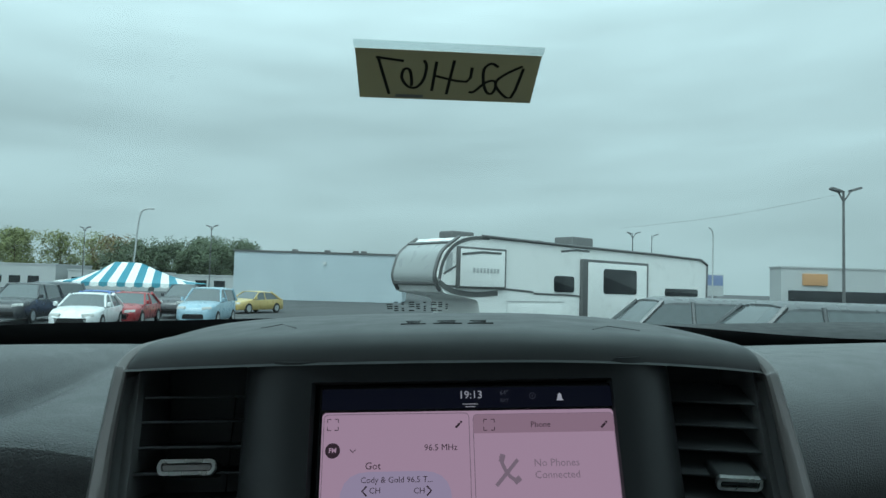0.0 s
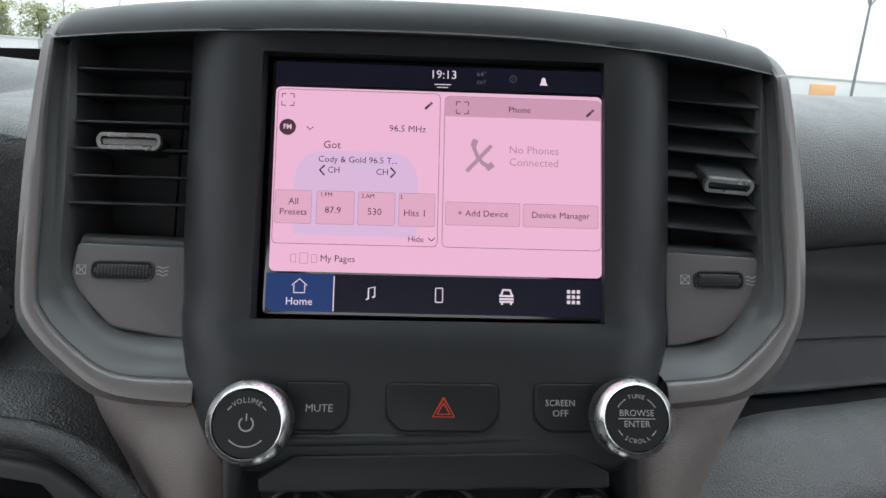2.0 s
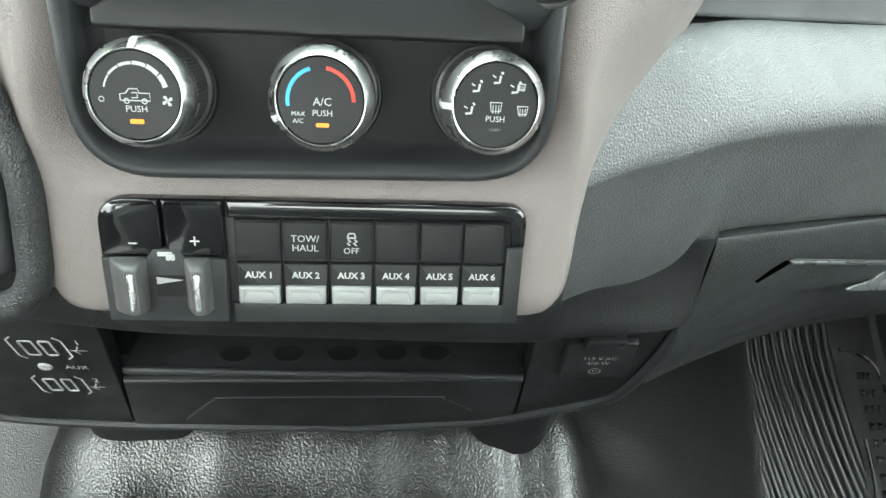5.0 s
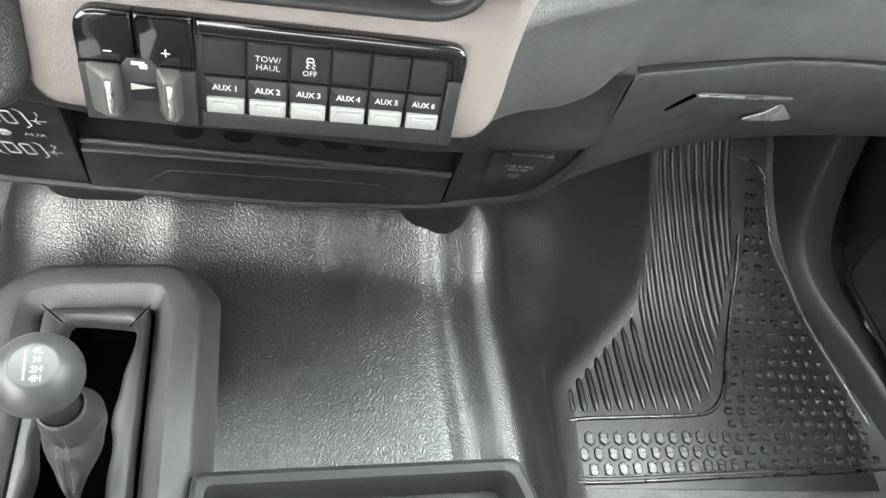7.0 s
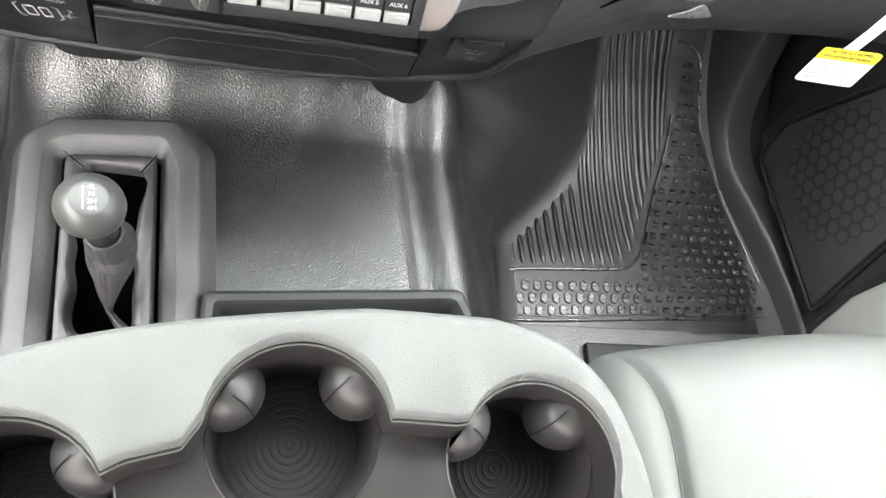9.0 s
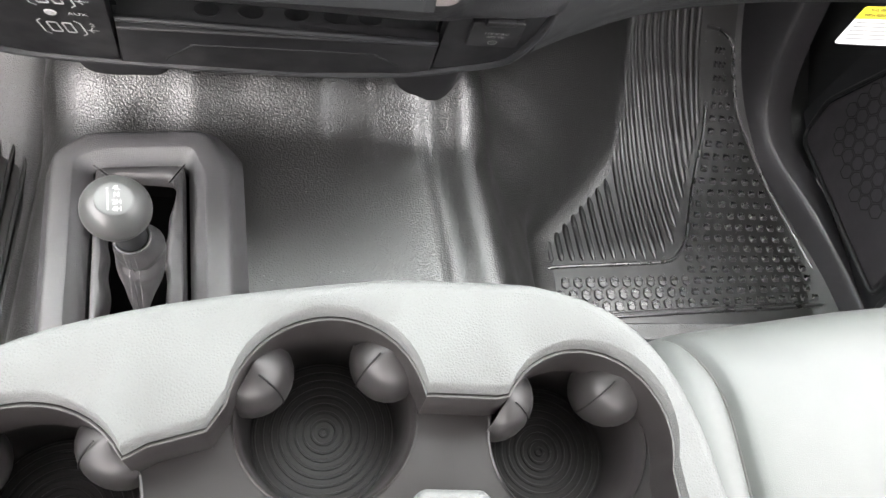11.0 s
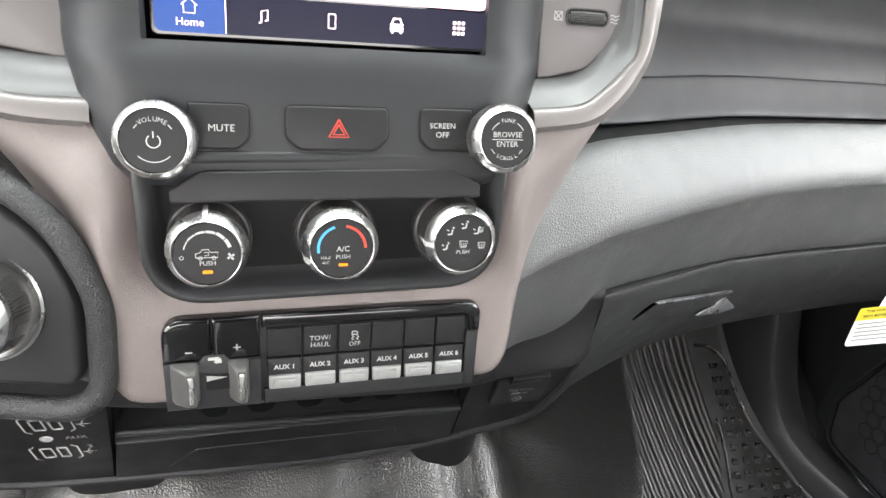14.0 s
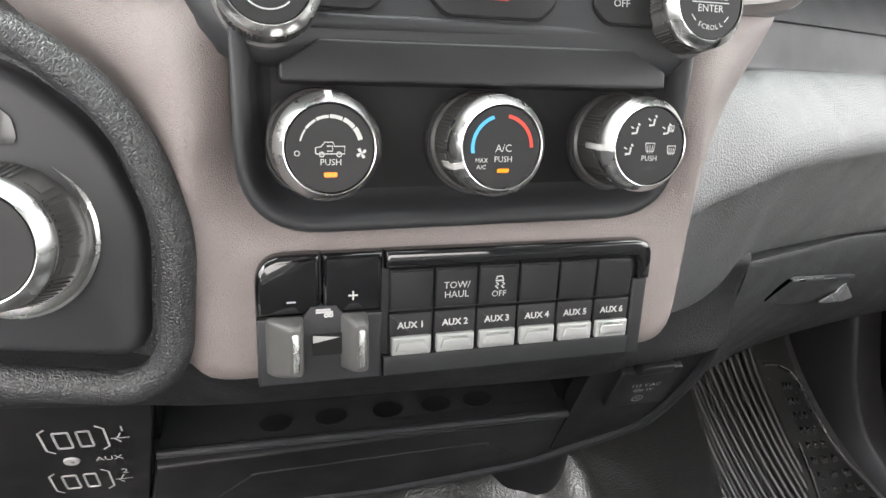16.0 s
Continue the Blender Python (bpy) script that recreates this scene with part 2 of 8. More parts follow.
LCD_WHITE = glow("lcd_white", (0.80, 0.68, 0.74), 0.410)
LCD_FAINT = glow("lcd_faint", (0.16, 0.14, 0.18), 0.287)
AMBER = glow("amber_lamp", (1.0, 0.30, 0.01), 0.19)
DULL = mat("unlit_lamp", (0.05, 0.05, 0.05), 0.3)


# ---- building helpers ----
def thing(name, base, label, category, group="", kind=""):
    ob = new(name)
    ob.empty_display_size = 0.05
    ob.matrix_basis = Matrix.Translation(base)
    return tagged(ob, label, category, group, kind)


def world_of(ob):
    m = ob.matrix_basis.copy()
    if ob.parent:
        m = world_of(ob.parent) @ ob.matrix_parent_inverse @ m
    return m


def part(name, bm, material, parent=None, label="", smooth=True, flat_over=0.6):
    """Links a bmesh, given in world coordinates, as one mesh object, under parent where there is one."""
    me = bpy.data.meshes.new(name)
    bmesh.ops.recalc_face_normals(bm, faces=bm.faces)
    if smooth:
        for f in bm.faces:
            f.smooth = True
        for e in bm.edges:
            if len(e.link_faces) == 2 and e.calc_face_angle(0) > flat_over:
                e.smooth = False
    bm.to_mesh(me)
    bm.free()
    me.materials.append(material)
    ob = new(name, me)
    if parent is not None:
        ob.parent = parent
        ob.matrix_parent_inverse = world_of(parent).inverted()
    return tagged(ob, label) if label else ob


def solo(name, bm, material, label, category, group="", kind="", **k):
    return tagged(part(name, bm, material, None, **k), label, category, group, kind)


def plane(x, y, z, lean=0.0, yaw=0.0):
    """A frame on an upright face that looks at the driver: x to the right, y up along the face, z out of it; lean: degrees by which its top leans away."""
    return Matrix.Translation((x, y, z)) @ Matrix.Rotation(radians(yaw), 4, "Z") @ Matrix.Rotation(radians(90 - lean), 4, "X")


def rounded(pts, r, n=5):
    """A polygon with its corners rounded; r: one radius or one for each corner."""
    out, k = [], len(pts)
    for i in range(k):
        p = Vector(pts[i])
        a, b = Vector(pts[i - 1]) - p, Vector(pts[(i + 1) % k]) - p
        rad = r[i] if isinstance(r, (list, tuple)) else r
        if rad <= 0:
            out.append(tuple(p))
            continue
        ang = a.angle(b)
        cut = min(rad / max(math.tan(ang / 2), 1e-3), a.length * 0.49, b.length * 0.49)
        p0, p1 = p + a.normalized() * cut, p + b.normalized() * cut
        for s in range(n + 1):
            t = s / n
            out.append(tuple((1 - t) ** 2 * p0 + 2 * t * (1 - t) * p + t * t * p1))
    return out


def rect(x0, y0, x1, y1, r=0.0, n=5):
    pts = [(x0, y0), (x1, y0), (x1, y1), (x0, y1)]
    return rounded(pts, r, n) if r > 0 else pts


def circle(cx, cy, r, n=32, ry=None):
    return [(cx + r * math.cos(2 * math.pi * i / n), cy + (ry or r) * math.sin(2 * math.pi * i / n)) for i in range(n)]


def inset(pts, d):
    """The polygon (anticlockwise) moved inwards by d."""
    out, k = [], len(pts)
    for i in range(k):
        p, a, b = Vector(pts[i]), Vector(pts[i - 1]), Vector(pts[(i + 1) % k])
        e, f = (p - a), (b - p)
        if e.length < 1e-9 or f.length < 1e-9:
            out.append(tuple(p))
            continue
        e.normalize(), f.normalize()
        n1, n2 = Vector((-e.y, e.x)), Vector((-f.y, f.x))
        m = n1 + n2
        if m.length < 1e-6:
            m = n1.copy()
        m.normalize()
        out.append(tuple(p + m * min(d / max(m.dot(n1), 0.35), d * 2.2)))
    return out


def ccw(pts):
    a = sum(pts[i - 1][0] * pts[i][1] - pts[i][0] * pts[i - 1][1] for i in range(len(pts)))
    return pts if a > 0 else pts[::-1]


def stack(bm, rings, cap0=True, cap1=True):
    """Joins rings of points (all of one length) into a skin; caps close the ends."""
    vs = [[bm.verts.new(p) for p in ring] for ring in rings]
    k = len(vs[0])
    for a, b in zip(vs, vs[1:]):
        for i in range(k):
            bm.faces.new((a[i], a[(i + 1) % k], b[(i + 1) % k], b[i]))
    if cap0:
        bm.faces.new(vs[0][::-1])
    if cap1:
        bm.faces.new(vs[-1])
    return bm


def slab(bm, pts, m, depth, bevel=0.0, base=0.0):
    """A plate of that outline on the frame m, from base out to base + depth, with its front edge rounded."""
    pts = ccw(list(pts))
    rings = [[m @ Vector((x, y, base)) for x, y in pts]]
    if bevel > 0:
        for i in range(4):
            a = i / 3 * math.pi / 2
            q = inset(pts, bevel * (1 - math.cos(a)))
            rings.append([m @ Vector((x, y, base + depth - bevel + bevel * math.sin(a))) for x, y in q])
    else:
        rings.append([m @ Vector((x, y, base + depth)) for x, y in pts])
    return stack(bm, rings)


def plate(pts, m, depth, bevel=0.0, base=0.0):
    return slab(bmesh.new(), pts, m, depth, bevel, base)


def hoop(bm, outer, inner, m, z0, z1):
    """A flat ring between two outlines of the same number of points."""
    k = len(outer)
    r = [[bm.verts.new(m @ Vector((x, y, z))) for x, y in o] for o, z in ((outer, z0), (outer, z1), (inner, z1), (inner, z0))]
    for a, b in ((0, 1), (1, 2), (2, 3), (3, 0)):
        for i in range(k):
            bm.faces.new((r[a][i], r[a][(i + 1) % k], r[b][(i + 1) % k], r[b][i]))
    return bm


def lathe(bm, profile, m, n=40, hollow=False):
    """Turns a profile of (radius, height) round the frame's z axis."""
    rings = []
    for r, h in profile:
        ring = []
        for i in range(n):
            a = 2 * math.pi * i / n
            ring.append(m @ Vector((r * math.cos(a), r * math.sin(a), h)))
        rings.append(ring)
    return stack(bm, rings, not hollow, not hollow)


def catmull(pts, n):
    """A smooth line through the points, n steps between each two."""
    p = [Vector(q) for q in pts]
    out = []
    for i in range(len(p) - 1):
        a, b, c, d = p[max(i - 1, 0)], p[i], p[i + 1], p[min(i + 2, len(p) - 1)]
        for s in range(n):
            t = s / n
            out.append(0.5 * ((2 * b) + (c - a) * t + (2 * a - 5 * b + 4 * c - d) * t * t + (3 * b - a - 3 * c + d) * t ** 3))
    out.append(p[-1])
    return out


def skin(rows, nu=4, nv=4, thick=0.0, towards=None):
    """A smooth sheet through a grid of points; thick: its depth, away from the point given."""
    rows = [catmull(r, nv) for r in rows]
    cols = [catmull(c, nu) for c in zip(*rows)]
    bm = bmesh.new()
    vs = [[bm.verts.new(p) for p in c] for c in cols]
    for a, b in zip(vs, vs[1:]):
        for i in range(len(a) - 1):
            bm.faces.new((a[i], a[i + 1], b[i + 1], b[i]))
    if thick:
        bm.normal_update()
        flip = 1.0
        if towards is not None:
            f = list(bm.faces)[len(bm.faces) // 2]
            flip = 1.0 if f.normal.dot(Vector(towards) - f.calc_center_median()) > 0 else -1.0
        bm.verts.ensure_lookup_table()
        back = [[bm.verts.new(v.co - v.normal * thick * flip) for v in c] for c in vs]
        for a, b in zip(back, back[1:]):
            for i in range(len(a) - 1):
                bm.faces.new((b[i], b[i + 1], a[i + 1], a[i]))
        for i in range(len(vs) - 1):
            bm.faces.new((vs[i][0], vs[i + 1][0], back[i + 1][0], back[i][0]))
            bm.faces.new((vs[i + 1][-1], vs[i][-1], back[i][-1], back[i + 1][-1]))
        for i in range(len(vs[0]) - 1):
            bm.faces.new((vs[0][i + 1], vs[0][i], back[0][i], back[0][i + 1]))
            bm.faces.new((vs[-1][i], vs[-1][i + 1], back[-1][i + 1], back[-1][i]))
    return bm


def box(bm, x0, y0, z0, x1, y1, z1, m=None, bevel=0.0):
    f = (m or Matrix()) @ Matrix.Translation((0, 0, z0))
    return slab(bm, rect(x0, y0, x1, y1, bevel, 3), f, z1 - z0, bevel)


def tube(bm, pts, r, n=8, closed=False):
    """A round bar along the points; r: one radius, or one for each point."""
    pts = [Vector(p) for p in pts]
    rings, k = [], len(pts)
    side = None
    for i, p in enumerate(pts):
        d = pts[(i + 1) % k] - pts[i - 1] if closed else pts[min(i + 1, k - 1)] - pts[max(i - 1, 0)]
        d.normalize()
        if side is None:
            side = d.orthogonal().normalized()
        side = (side - d * side.dot(d)).normalized()
        up = d.cross(side)
        rad = r[i] if isinstance(r, (list, tuple)) else r
        rings.append([p + (side * math.cos(2 * math.pi * j / n) + up * math.sin(2 * math.pi * j / n)) * rad for j in range(n)])
    if closed:
        rings.append(rings[0])
        vs = [[bm.verts.new(q) for q in ring] for ring in rings[:-1]]
        vs.append(vs[0])
        for a, b in zip(vs, vs[1:]):
            for j in range(n):
                bm.faces.new((a[j], a[(j + 1) % n], b[(j + 1) % n], b[j]))
        return bm
    return stack(bm, rings)


def strip(bm, pts, w, m, z=0.0004):
    """A flat stroke of width w along 2D points on the frame m."""
    p = [Vector(q) for q in pts]
    left, right = [], []
    for i in range(len(p)):
        d = p[min(i + 1, len(p) - 1)] - p[max(i - 1, 0)]
        d.normalize()
        s = Vector((-d.y, d.x)) * w / 2
        left.append(p[i] + s), right.append(p[i] - s)
    a = [bm.verts.new(m @ Vector((q.x, q.y, z))) for q in left]
    b = [bm.verts.new(m @ Vector((q.x, q.y, z))) for q in right]
    for i in range(len(p) - 1):
        bm.faces.new((a[i], a[i + 1], b[i + 1], b[i]))
    return bm


def strokes(lines, w, m, z=0.0004):
    bm = bmesh.new()
    for ln in lines:
        strip(bm, ln, w, m, z)
    return bm


def arc(cx, cy, r, a0, a1, n=14):
    return [(cx + r * math.cos(radians(a0 + (a1 - a0) * i / n)), cy + r * math.sin(radians(a0 + (a1 - a0) * i / n))) for i in range(n + 1)]


def words(body, size, m, material, parent, name="writing", align="CENTER", z=0.0004, bold=0.0, label=""):
    """A line of writing on the frame m, as a mesh."""
    c = bpy.data.curves.new("writing", "FONT")
    c.body, c.size, c.align_x, c.align_y, c.offset = body, size, align, "CENTER", bold
    c.resolution_u = 2
    tmp = bpy.data.objects.new("writing_source", c)
    me = bpy.data.meshes.new_from_object(tmp)
    bpy.data.objects.remove(tmp)
    bpy.data.curves.remove(c)
    me.transform(m @ Matrix.Translation((0, 0, z)))
    me.materials.clear()
    me.materials.append(material)
    ob = new(name, me)
    ob.parent = parent
    ob.matrix_parent_inverse = world_of(parent).inverted()
    return tagged(ob, label) if label else ob


def curved_words(body, size, cx, cy, r, mid, m, material, parent, z=0.0004, under=False):
    """Writing along a circle round (cx, cy), letter by letter, joined to one mesh."""
    bm = bmesh.new()
    step = size * 0.74 / r
    for i, ch in enumerate(body):
        k = i - (len(body) - 1) / 2
        a = radians(mid) + (k * step if under else -k * step)
        turn = a - math.pi / 2 + (math.pi if under else 0)
        c = bpy.data.curves.new("writing", "FONT")
        c.body, c.size, c.align_x, c.align_y, c.resolution_u = ch, size, "CENTER", "CENTER", 2
        tmp = bpy.data.objects.new("writing_source", c)
        me = bpy.data.meshes.new_from_object(tmp)
        bpy.data.objects.remove(tmp)
        bpy.data.curves.remove(c)
        me.transform(m @ Matrix.Translation((cx + r * math.cos(a), cy + r * math.sin(a), z)) @ Matrix.Rotation(turn, 4, "Z"))
        bm.from_mesh(me)
        bpy.data.meshes.remove(me)
    return part("writing", bm, material, parent, smooth=False)


# ======================= centre of the dashboard =======================
dash = thing("dashboard", (0, 0.2, 1.3), "charcoal grained vinyl truck dashboard with taupe and graphite trim", "dashboard")


def lerp_table(t, x):
    if x <= t[0][0]:
        return t[0][1]
    for (a, b), (c, d) in zip(t, t[1:]):
        if x <= c:
            return b + (d - b) * (x - a) / (c - a)
    return t[-1][1]


# display housing: one moulding with the screen's opening
FRONT_Y = [(1.650, -0.030), (1.656, -0.040), (1.664, -0.0425), (1.690, -0.031), (1.705, -0.0245), (1.714, -0.0185), (1.7195, -0.0118), (1.87, 0.0418)]
HALF_W = [(1.650, 0.094), (1.660, 0.101), (1.6655, 0.106), (1.680, 0.117), (1.689, 0.1225), (1.70, 0.1265), (1.711, 0.1287), (1.722, 0.1307), (1.75, 0.1318), (1.87, 0.1328)]
SCR_X, SCR_Z0, SCR_Z1 = 0.0855, 1.7198, 1.8440


def housing_point(x, z, t=0.0):
    w = lerp_table(HALF_W, z)
    s = abs(x)
    roll = lerp_table([(1.655, 0.016), (1.70, 0.042)], z)
    k = max(0.0, (s - (w - roll)) / roll)
    k = min(k, 1.0)
    return Vector((x - 0.003, lerp_table(FRONT_Y, z) + lerp_table([(1.655, 0.014), (1.70, 0.05)], z) * (1 - math.sqrt(max(0.0, 1 - k * k))) + 0.015 * x, z))


bm = bmesh.new()
zs = [1.650, 1.653, 1.656, 1.660, 1.664, 1.672, 1.682, 1.692, 1.700, 1.706, 1.711, 1.7155, SCR_Z0, 1.735, 1.76, 1.79, 1.82, SCR_Z1, 1.855, 1.868]
inner = [-SCR_X + 2 * SCR_X * i / 14 for i in range(15)]
cols = []
for z in zs:
    w = lerp_table(HALF_W, z)
    side = [min(SCR_X, w - 0.006) + (w - min(SCR_X, w - 0.006)) * math.sin(i / 10 * math.pi / 2) for i in range(1, 11)]
    xs = [-s for s in reversed(side)] + inner + side
    cols.append([bm.verts.new(housing_point(x, z)) for x in xs])
for i in range(len(zs) - 1):
    for j in range(len(cols[0]) - 1):
        inside = zs[i] >= SCR_Z0 - 1e-6 and zs[i + 1] <= SCR_Z1 + 1e-6 and 10 <= j < 24
        if not inside:
            bm.faces.new((cols[i][j], cols[i][j + 1], cols[i + 1][j + 1], cols[i + 1][j]))
bm.edges.ensure_lookup_table()
rim = [e for e in bm.edges if len(e.link_faces) == 1 and all(abs(v.co.x + 0.003) < SCR_X + 1e-4 and SCR_Z0 - 1e-4 < v.co.z < SCR_Z1 + 1e-4 for v in e.verts)]
ext = bmesh.ops.extrude_edge_only(bm, edges=rim)
for v in [g for g in ext["geom"] if isinstance(g, bmesh.types.BMVert)]:
    v.co += Vector((0, 0.007, -0.0025))
    v.co.x *= 0.985
for v in bm.verts:
    v.co.z = min(v.co.z, 1.8555)
part("display_housing", bm, SATIN, dash, "matte charcoal display housing", flat_over=0.9)

# hood over the screen
HOOD_RISE = [(0.0, 0.0), (0.0018, 0.0062), (0.007, 0.0122), (0.017, 0.0155), (0.05, 0.0170), (0.12, 0.0190), (0.20, 0.0187), (0.225, 0.0122), (0.24, -0.02)]


def hood_lip(x):
    """The hood's front edge at a place across: how far along it, depth and height, and how much of the full rise it has."""
    u = abs(x + 0.008) / 0.198
    e = min(1.0, max(0.0, (x + 0.2075) / 0.011 if x < 0 else (0.1915 - x) / 0.014))
    q = math.sqrt(1 - (1 - e) ** 2) * (1 - 0.12 * max(0.0, (u - 0.6) / 0.4) ** 2)
    return 0.029 + 0.037 * u * u, 1.8558 - (0.007 if x < 0 else 0.014) * u ** 2.2, max(q, 0.03)


rows = []
for x in (-0.2074, -0.2068, -0.2055, -0.2035, -0.201, -0.1965, -0.188, -0.165, -0.12, -0.06, -0.008, 0.05, 0.11, 0.150, 0.168, 0.1775, 0.182, 0.186, 0.189, 0.1906, 0.1914):
    y, z, q = hood_lip(x)
    rows.append([(x, y + 0.07, z - 0.005), (x, y + 0.003, z - 0.0016)] + [(x, y + d, z + h * (q if h > 0 else 1.0)) for d, h in HOOD_RISE])
part("display_hood", skin(rows, 3, 3), HOOD, dash, "satin grey hood over the display")
def hood_top(x, y):
    """Height of the display hood's top at a place."""
    front, z, q = hood_lip(x)
    return z + q * lerp_table(HOOD_RISE, y - front)


for x0, x1 in ((-0.0400, -0.0238), (-0.0190, -0.0004), (0.0034, 0.0202)):
    bm = bmesh.new()
    for y0, y1, a in ((0.086, 0.0885, 0.0), (0.106, 0.1080, 0.003), (0.0955, 0.0970, 0.004)):
        box(bm, x0 + a, y0, hood_top((x0 + x1) / 2, y0) - 0.002, x1 - a, y1, hood_top((x0 + x1) / 2, y1) + 0.0006)
    part("emblem_bar", bm, PLASTIC, dash, "plain raised emblem on the hood")
for pts in (((-0.134, 0.105), (-0.124, 0.125), (-0.108, 0.088)), ((0.080, 0.064), (0.097, 0.096), (0.1135, 0.078))):
    part("hood_seam", tube(bmesh.new(), [(x, y, hood_top(x, y) - 0.0002) for x, y in pts], 0.0008, 6), PLASTIC, dash)
# dark ceiling and back wall behind the screen and the vents
bm = bmesh.new()
box(bm, -0.198, 0.046, 1.66, 0.184, 0.10, 1.853, bevel=0.0)
for v in bm.verts:
    v.co.y += (v.co.z - 1.75) * 0.36 + 0.03
part("stack_core", bm, SATIN, dash, "unlit black inside of the stack")

# graphite ring round the vents and their dark surrounds
RING_Y = [(1.678, -0.028), (1.691, -0.020), (1.707, -0.011), (1.730, 0.001), (1.769, 0.022), (1.809, 0.043), (1.856, 0.068)]
RINGS = {-1: ((-0.2088, 1.846, -0.2058, 1.844), (-0.2085, 1.809, -0.2044, 1.807), (-0.2068, 1.772, -0.2000, 1.770), (-0.2022, 1.727, -0.1953, 1.729), (-0.1955, 1.7125, -0.1900, 1.7165), (-0.1780, 1.6980, -0.1750, 1.7035), (-0.1530, 1.6845, -0.1520, 1.6920), (-0.1140, 1.6811, -0.1140, 1.6903)),
         1: ((0.1897, 1.838, 0.1855, 1.837), (0.1900, 1.810, 0.1844, 1.810), (0.1893, 1.768, 0.1812, 1.769), (0.1850, 1.730, 0.1778, 1.727), (0.1770, 1.7125, 0.1690, 1.7140), (0.1660, 1.6995, 0.1560, 1.7030), (0.1480, 1.6885, 0.1425, 1.6957), (0.1135, 1.6840, 0.1135, 1.6927))}
POCKET = [(-0.197, 0.070, 1.848), (-0.192, 0.052, 1.812), (-0.190, 0.036, 1.772), (-0.187, 0.020, 1.737), (-0.176, 0.012, 1.717), (-0.160, 0.0075, 1.705), (-0.140, 0.006, 1.702), (-0.106, 0.006, 1.702)]
for s in (-1, 1):
    kx = 1.0 if s < 0 else -0.905

    def at(p, dx=0.0, dy=0.0, dz=0.0):
        return (p[0] * kx + dx * s, p[1] + dy, p[2] + dz)
    outer = [(a, lerp_table(RING_Y, b), b) for a, b, c, d in RINGS[s]]
    inner_r = [(c, lerp_table(RING_Y, d), d) for a, b, c, d in RINGS[s]]

    def band(k, dy, out=0.0):
        """A line between the ring's inner (0) and outer (1) edge."""
        return [(a[0] + (b[0] - a[0]) * k + out * s, a[1] + (b[1] - a[1]) * k + dy, a[2] + (b[2] - a[2]) * k - (0.0 if z < 3 else out * 0.8)) for z, (a, b) in enumerate(zip(inner_r, outer))]
    def over(row, out=0.0):
        """The row carried on over the shoulder of the hood."""
        x, y, z = row[0]
        arch = [(x - s * (0.011 + out) * (1 - math.cos(radians(a))), y + 0.014 * math.sin(radians(a)), z + (0.0165 + 0.12 * out) * math.sin(radians(a))) for a in (92, 75, 60, 45, 30, 15)]
        return arch + row
    rows = [band(0.0, 0.020), band(0.0, 0.0022), band(0.02, 0.0008), band(0.08, 0.0), band(0.5, -0.0008), band(0.92, 0.0), band(0.98, 0.0008), band(1.0, 0.0022), band(1.0, 0.0030, 0.0008), band(1.0, 0.0045, 0.0050), band(1.0, 0.014, 0.0105), band(1.0, 0.05, 0.0140)]
    rows.append([(x, y + (0.06 if i < 3 else 0.02 if i == 3 else 0.002), z) for i, (x, y, z) in enumerate(rows[-1])])
    rows = [over(r, max(0.0, (r[0][0] - outer[0][0]) * s)) for r in rows]
    part("trim_ring", skin(rows, 1, 5), GRAPHITE, dash, "satin graphite trim ring")
    rows = [band(0.0, 0.0030, -0.0004), band(0.0, 0.0090, -0.0030), [at(p) for p in POCKET], [at(p, 0, 0.05) for p in POCKET]]
    part("vent_surround", skin(rows, 3, 5), RECESS, dash, "smooth dark recess round the vent")

# taupe trim of the lower stack
TRIM = {1.690: ((0.112, -0.020), (0.150, -0.010), (0.190, 0.030), (0.200, 0.060)), 1.678: ((0.112, -0.028), (0.148, -0.019), (0.186, 0.020), (0.198, 0.052)),
        1.660: ((0.106, -0.036), (0.132, -0.029), (0.165, 0.002), (0.190, 0.042)), 1.640: ((0.104, -0.041), (0.119, -0.037), (0.147, -0.010), (0.181, 0.036)),
        1.620: ((0.106, -0.046), (0.117, -0.042), (0.134, -0.022), (0.158, 0.012)), 1.600: ((0.107, -0.050), (0.116, -0.046), (0.127, -0.030), (0.139, -0.004)),
        1.575: ((0.107, -0.0545), (0.1155, -0.051), (0.121, -0.040), (0.127, -0.014)), 1.545: ((0.107, -0.061), (0.115, -0.057), (0.119, -0.047), (0.122, -0.020)),
        1.532: ((0.105, -0.063), (0.113, -0.0575), (0.117, -0.048), (0.120, -0.020)), 1.5245: ((0.100, -0.060), (0.107, -0.054), (0.111, -0.044), (0.114, -0.018)), 1.5215: ((0.092, -0.050), (0.097, -0.044), (0.100, -0.034), (0.102, -0.015))}
rows = []
for z in sorted(TRIM):
    q = TRIM[z]
    back = {1.600: 0.013, 1.620: 0.024, 1.640: 0.024, 1.660: 0.022}.get(z, 0.0)
    tuck = {1.690: 0.016, 1.678: 0.010, 1.660: 0.003}.get(z, 0.0)
    row = [(-x * 1.015, y + 0.03 * -x + tuck, z) for x, y in reversed(q)] + [(-0.075, q[0][1] - 0.003 + back, z), (0.0, q[0][1] - 0.0005 + back, z), (0.075, q[0][1] + 0.002 + back, z)] + [(x, y + 0.03 * x + tuck * 0.4, z) for x, y in q]
    rows.append(row)
part("centre_trim", skin(rows, 3, 3), TAUPE, dash, "grained taupe plastic trim", flat_over=1.2)

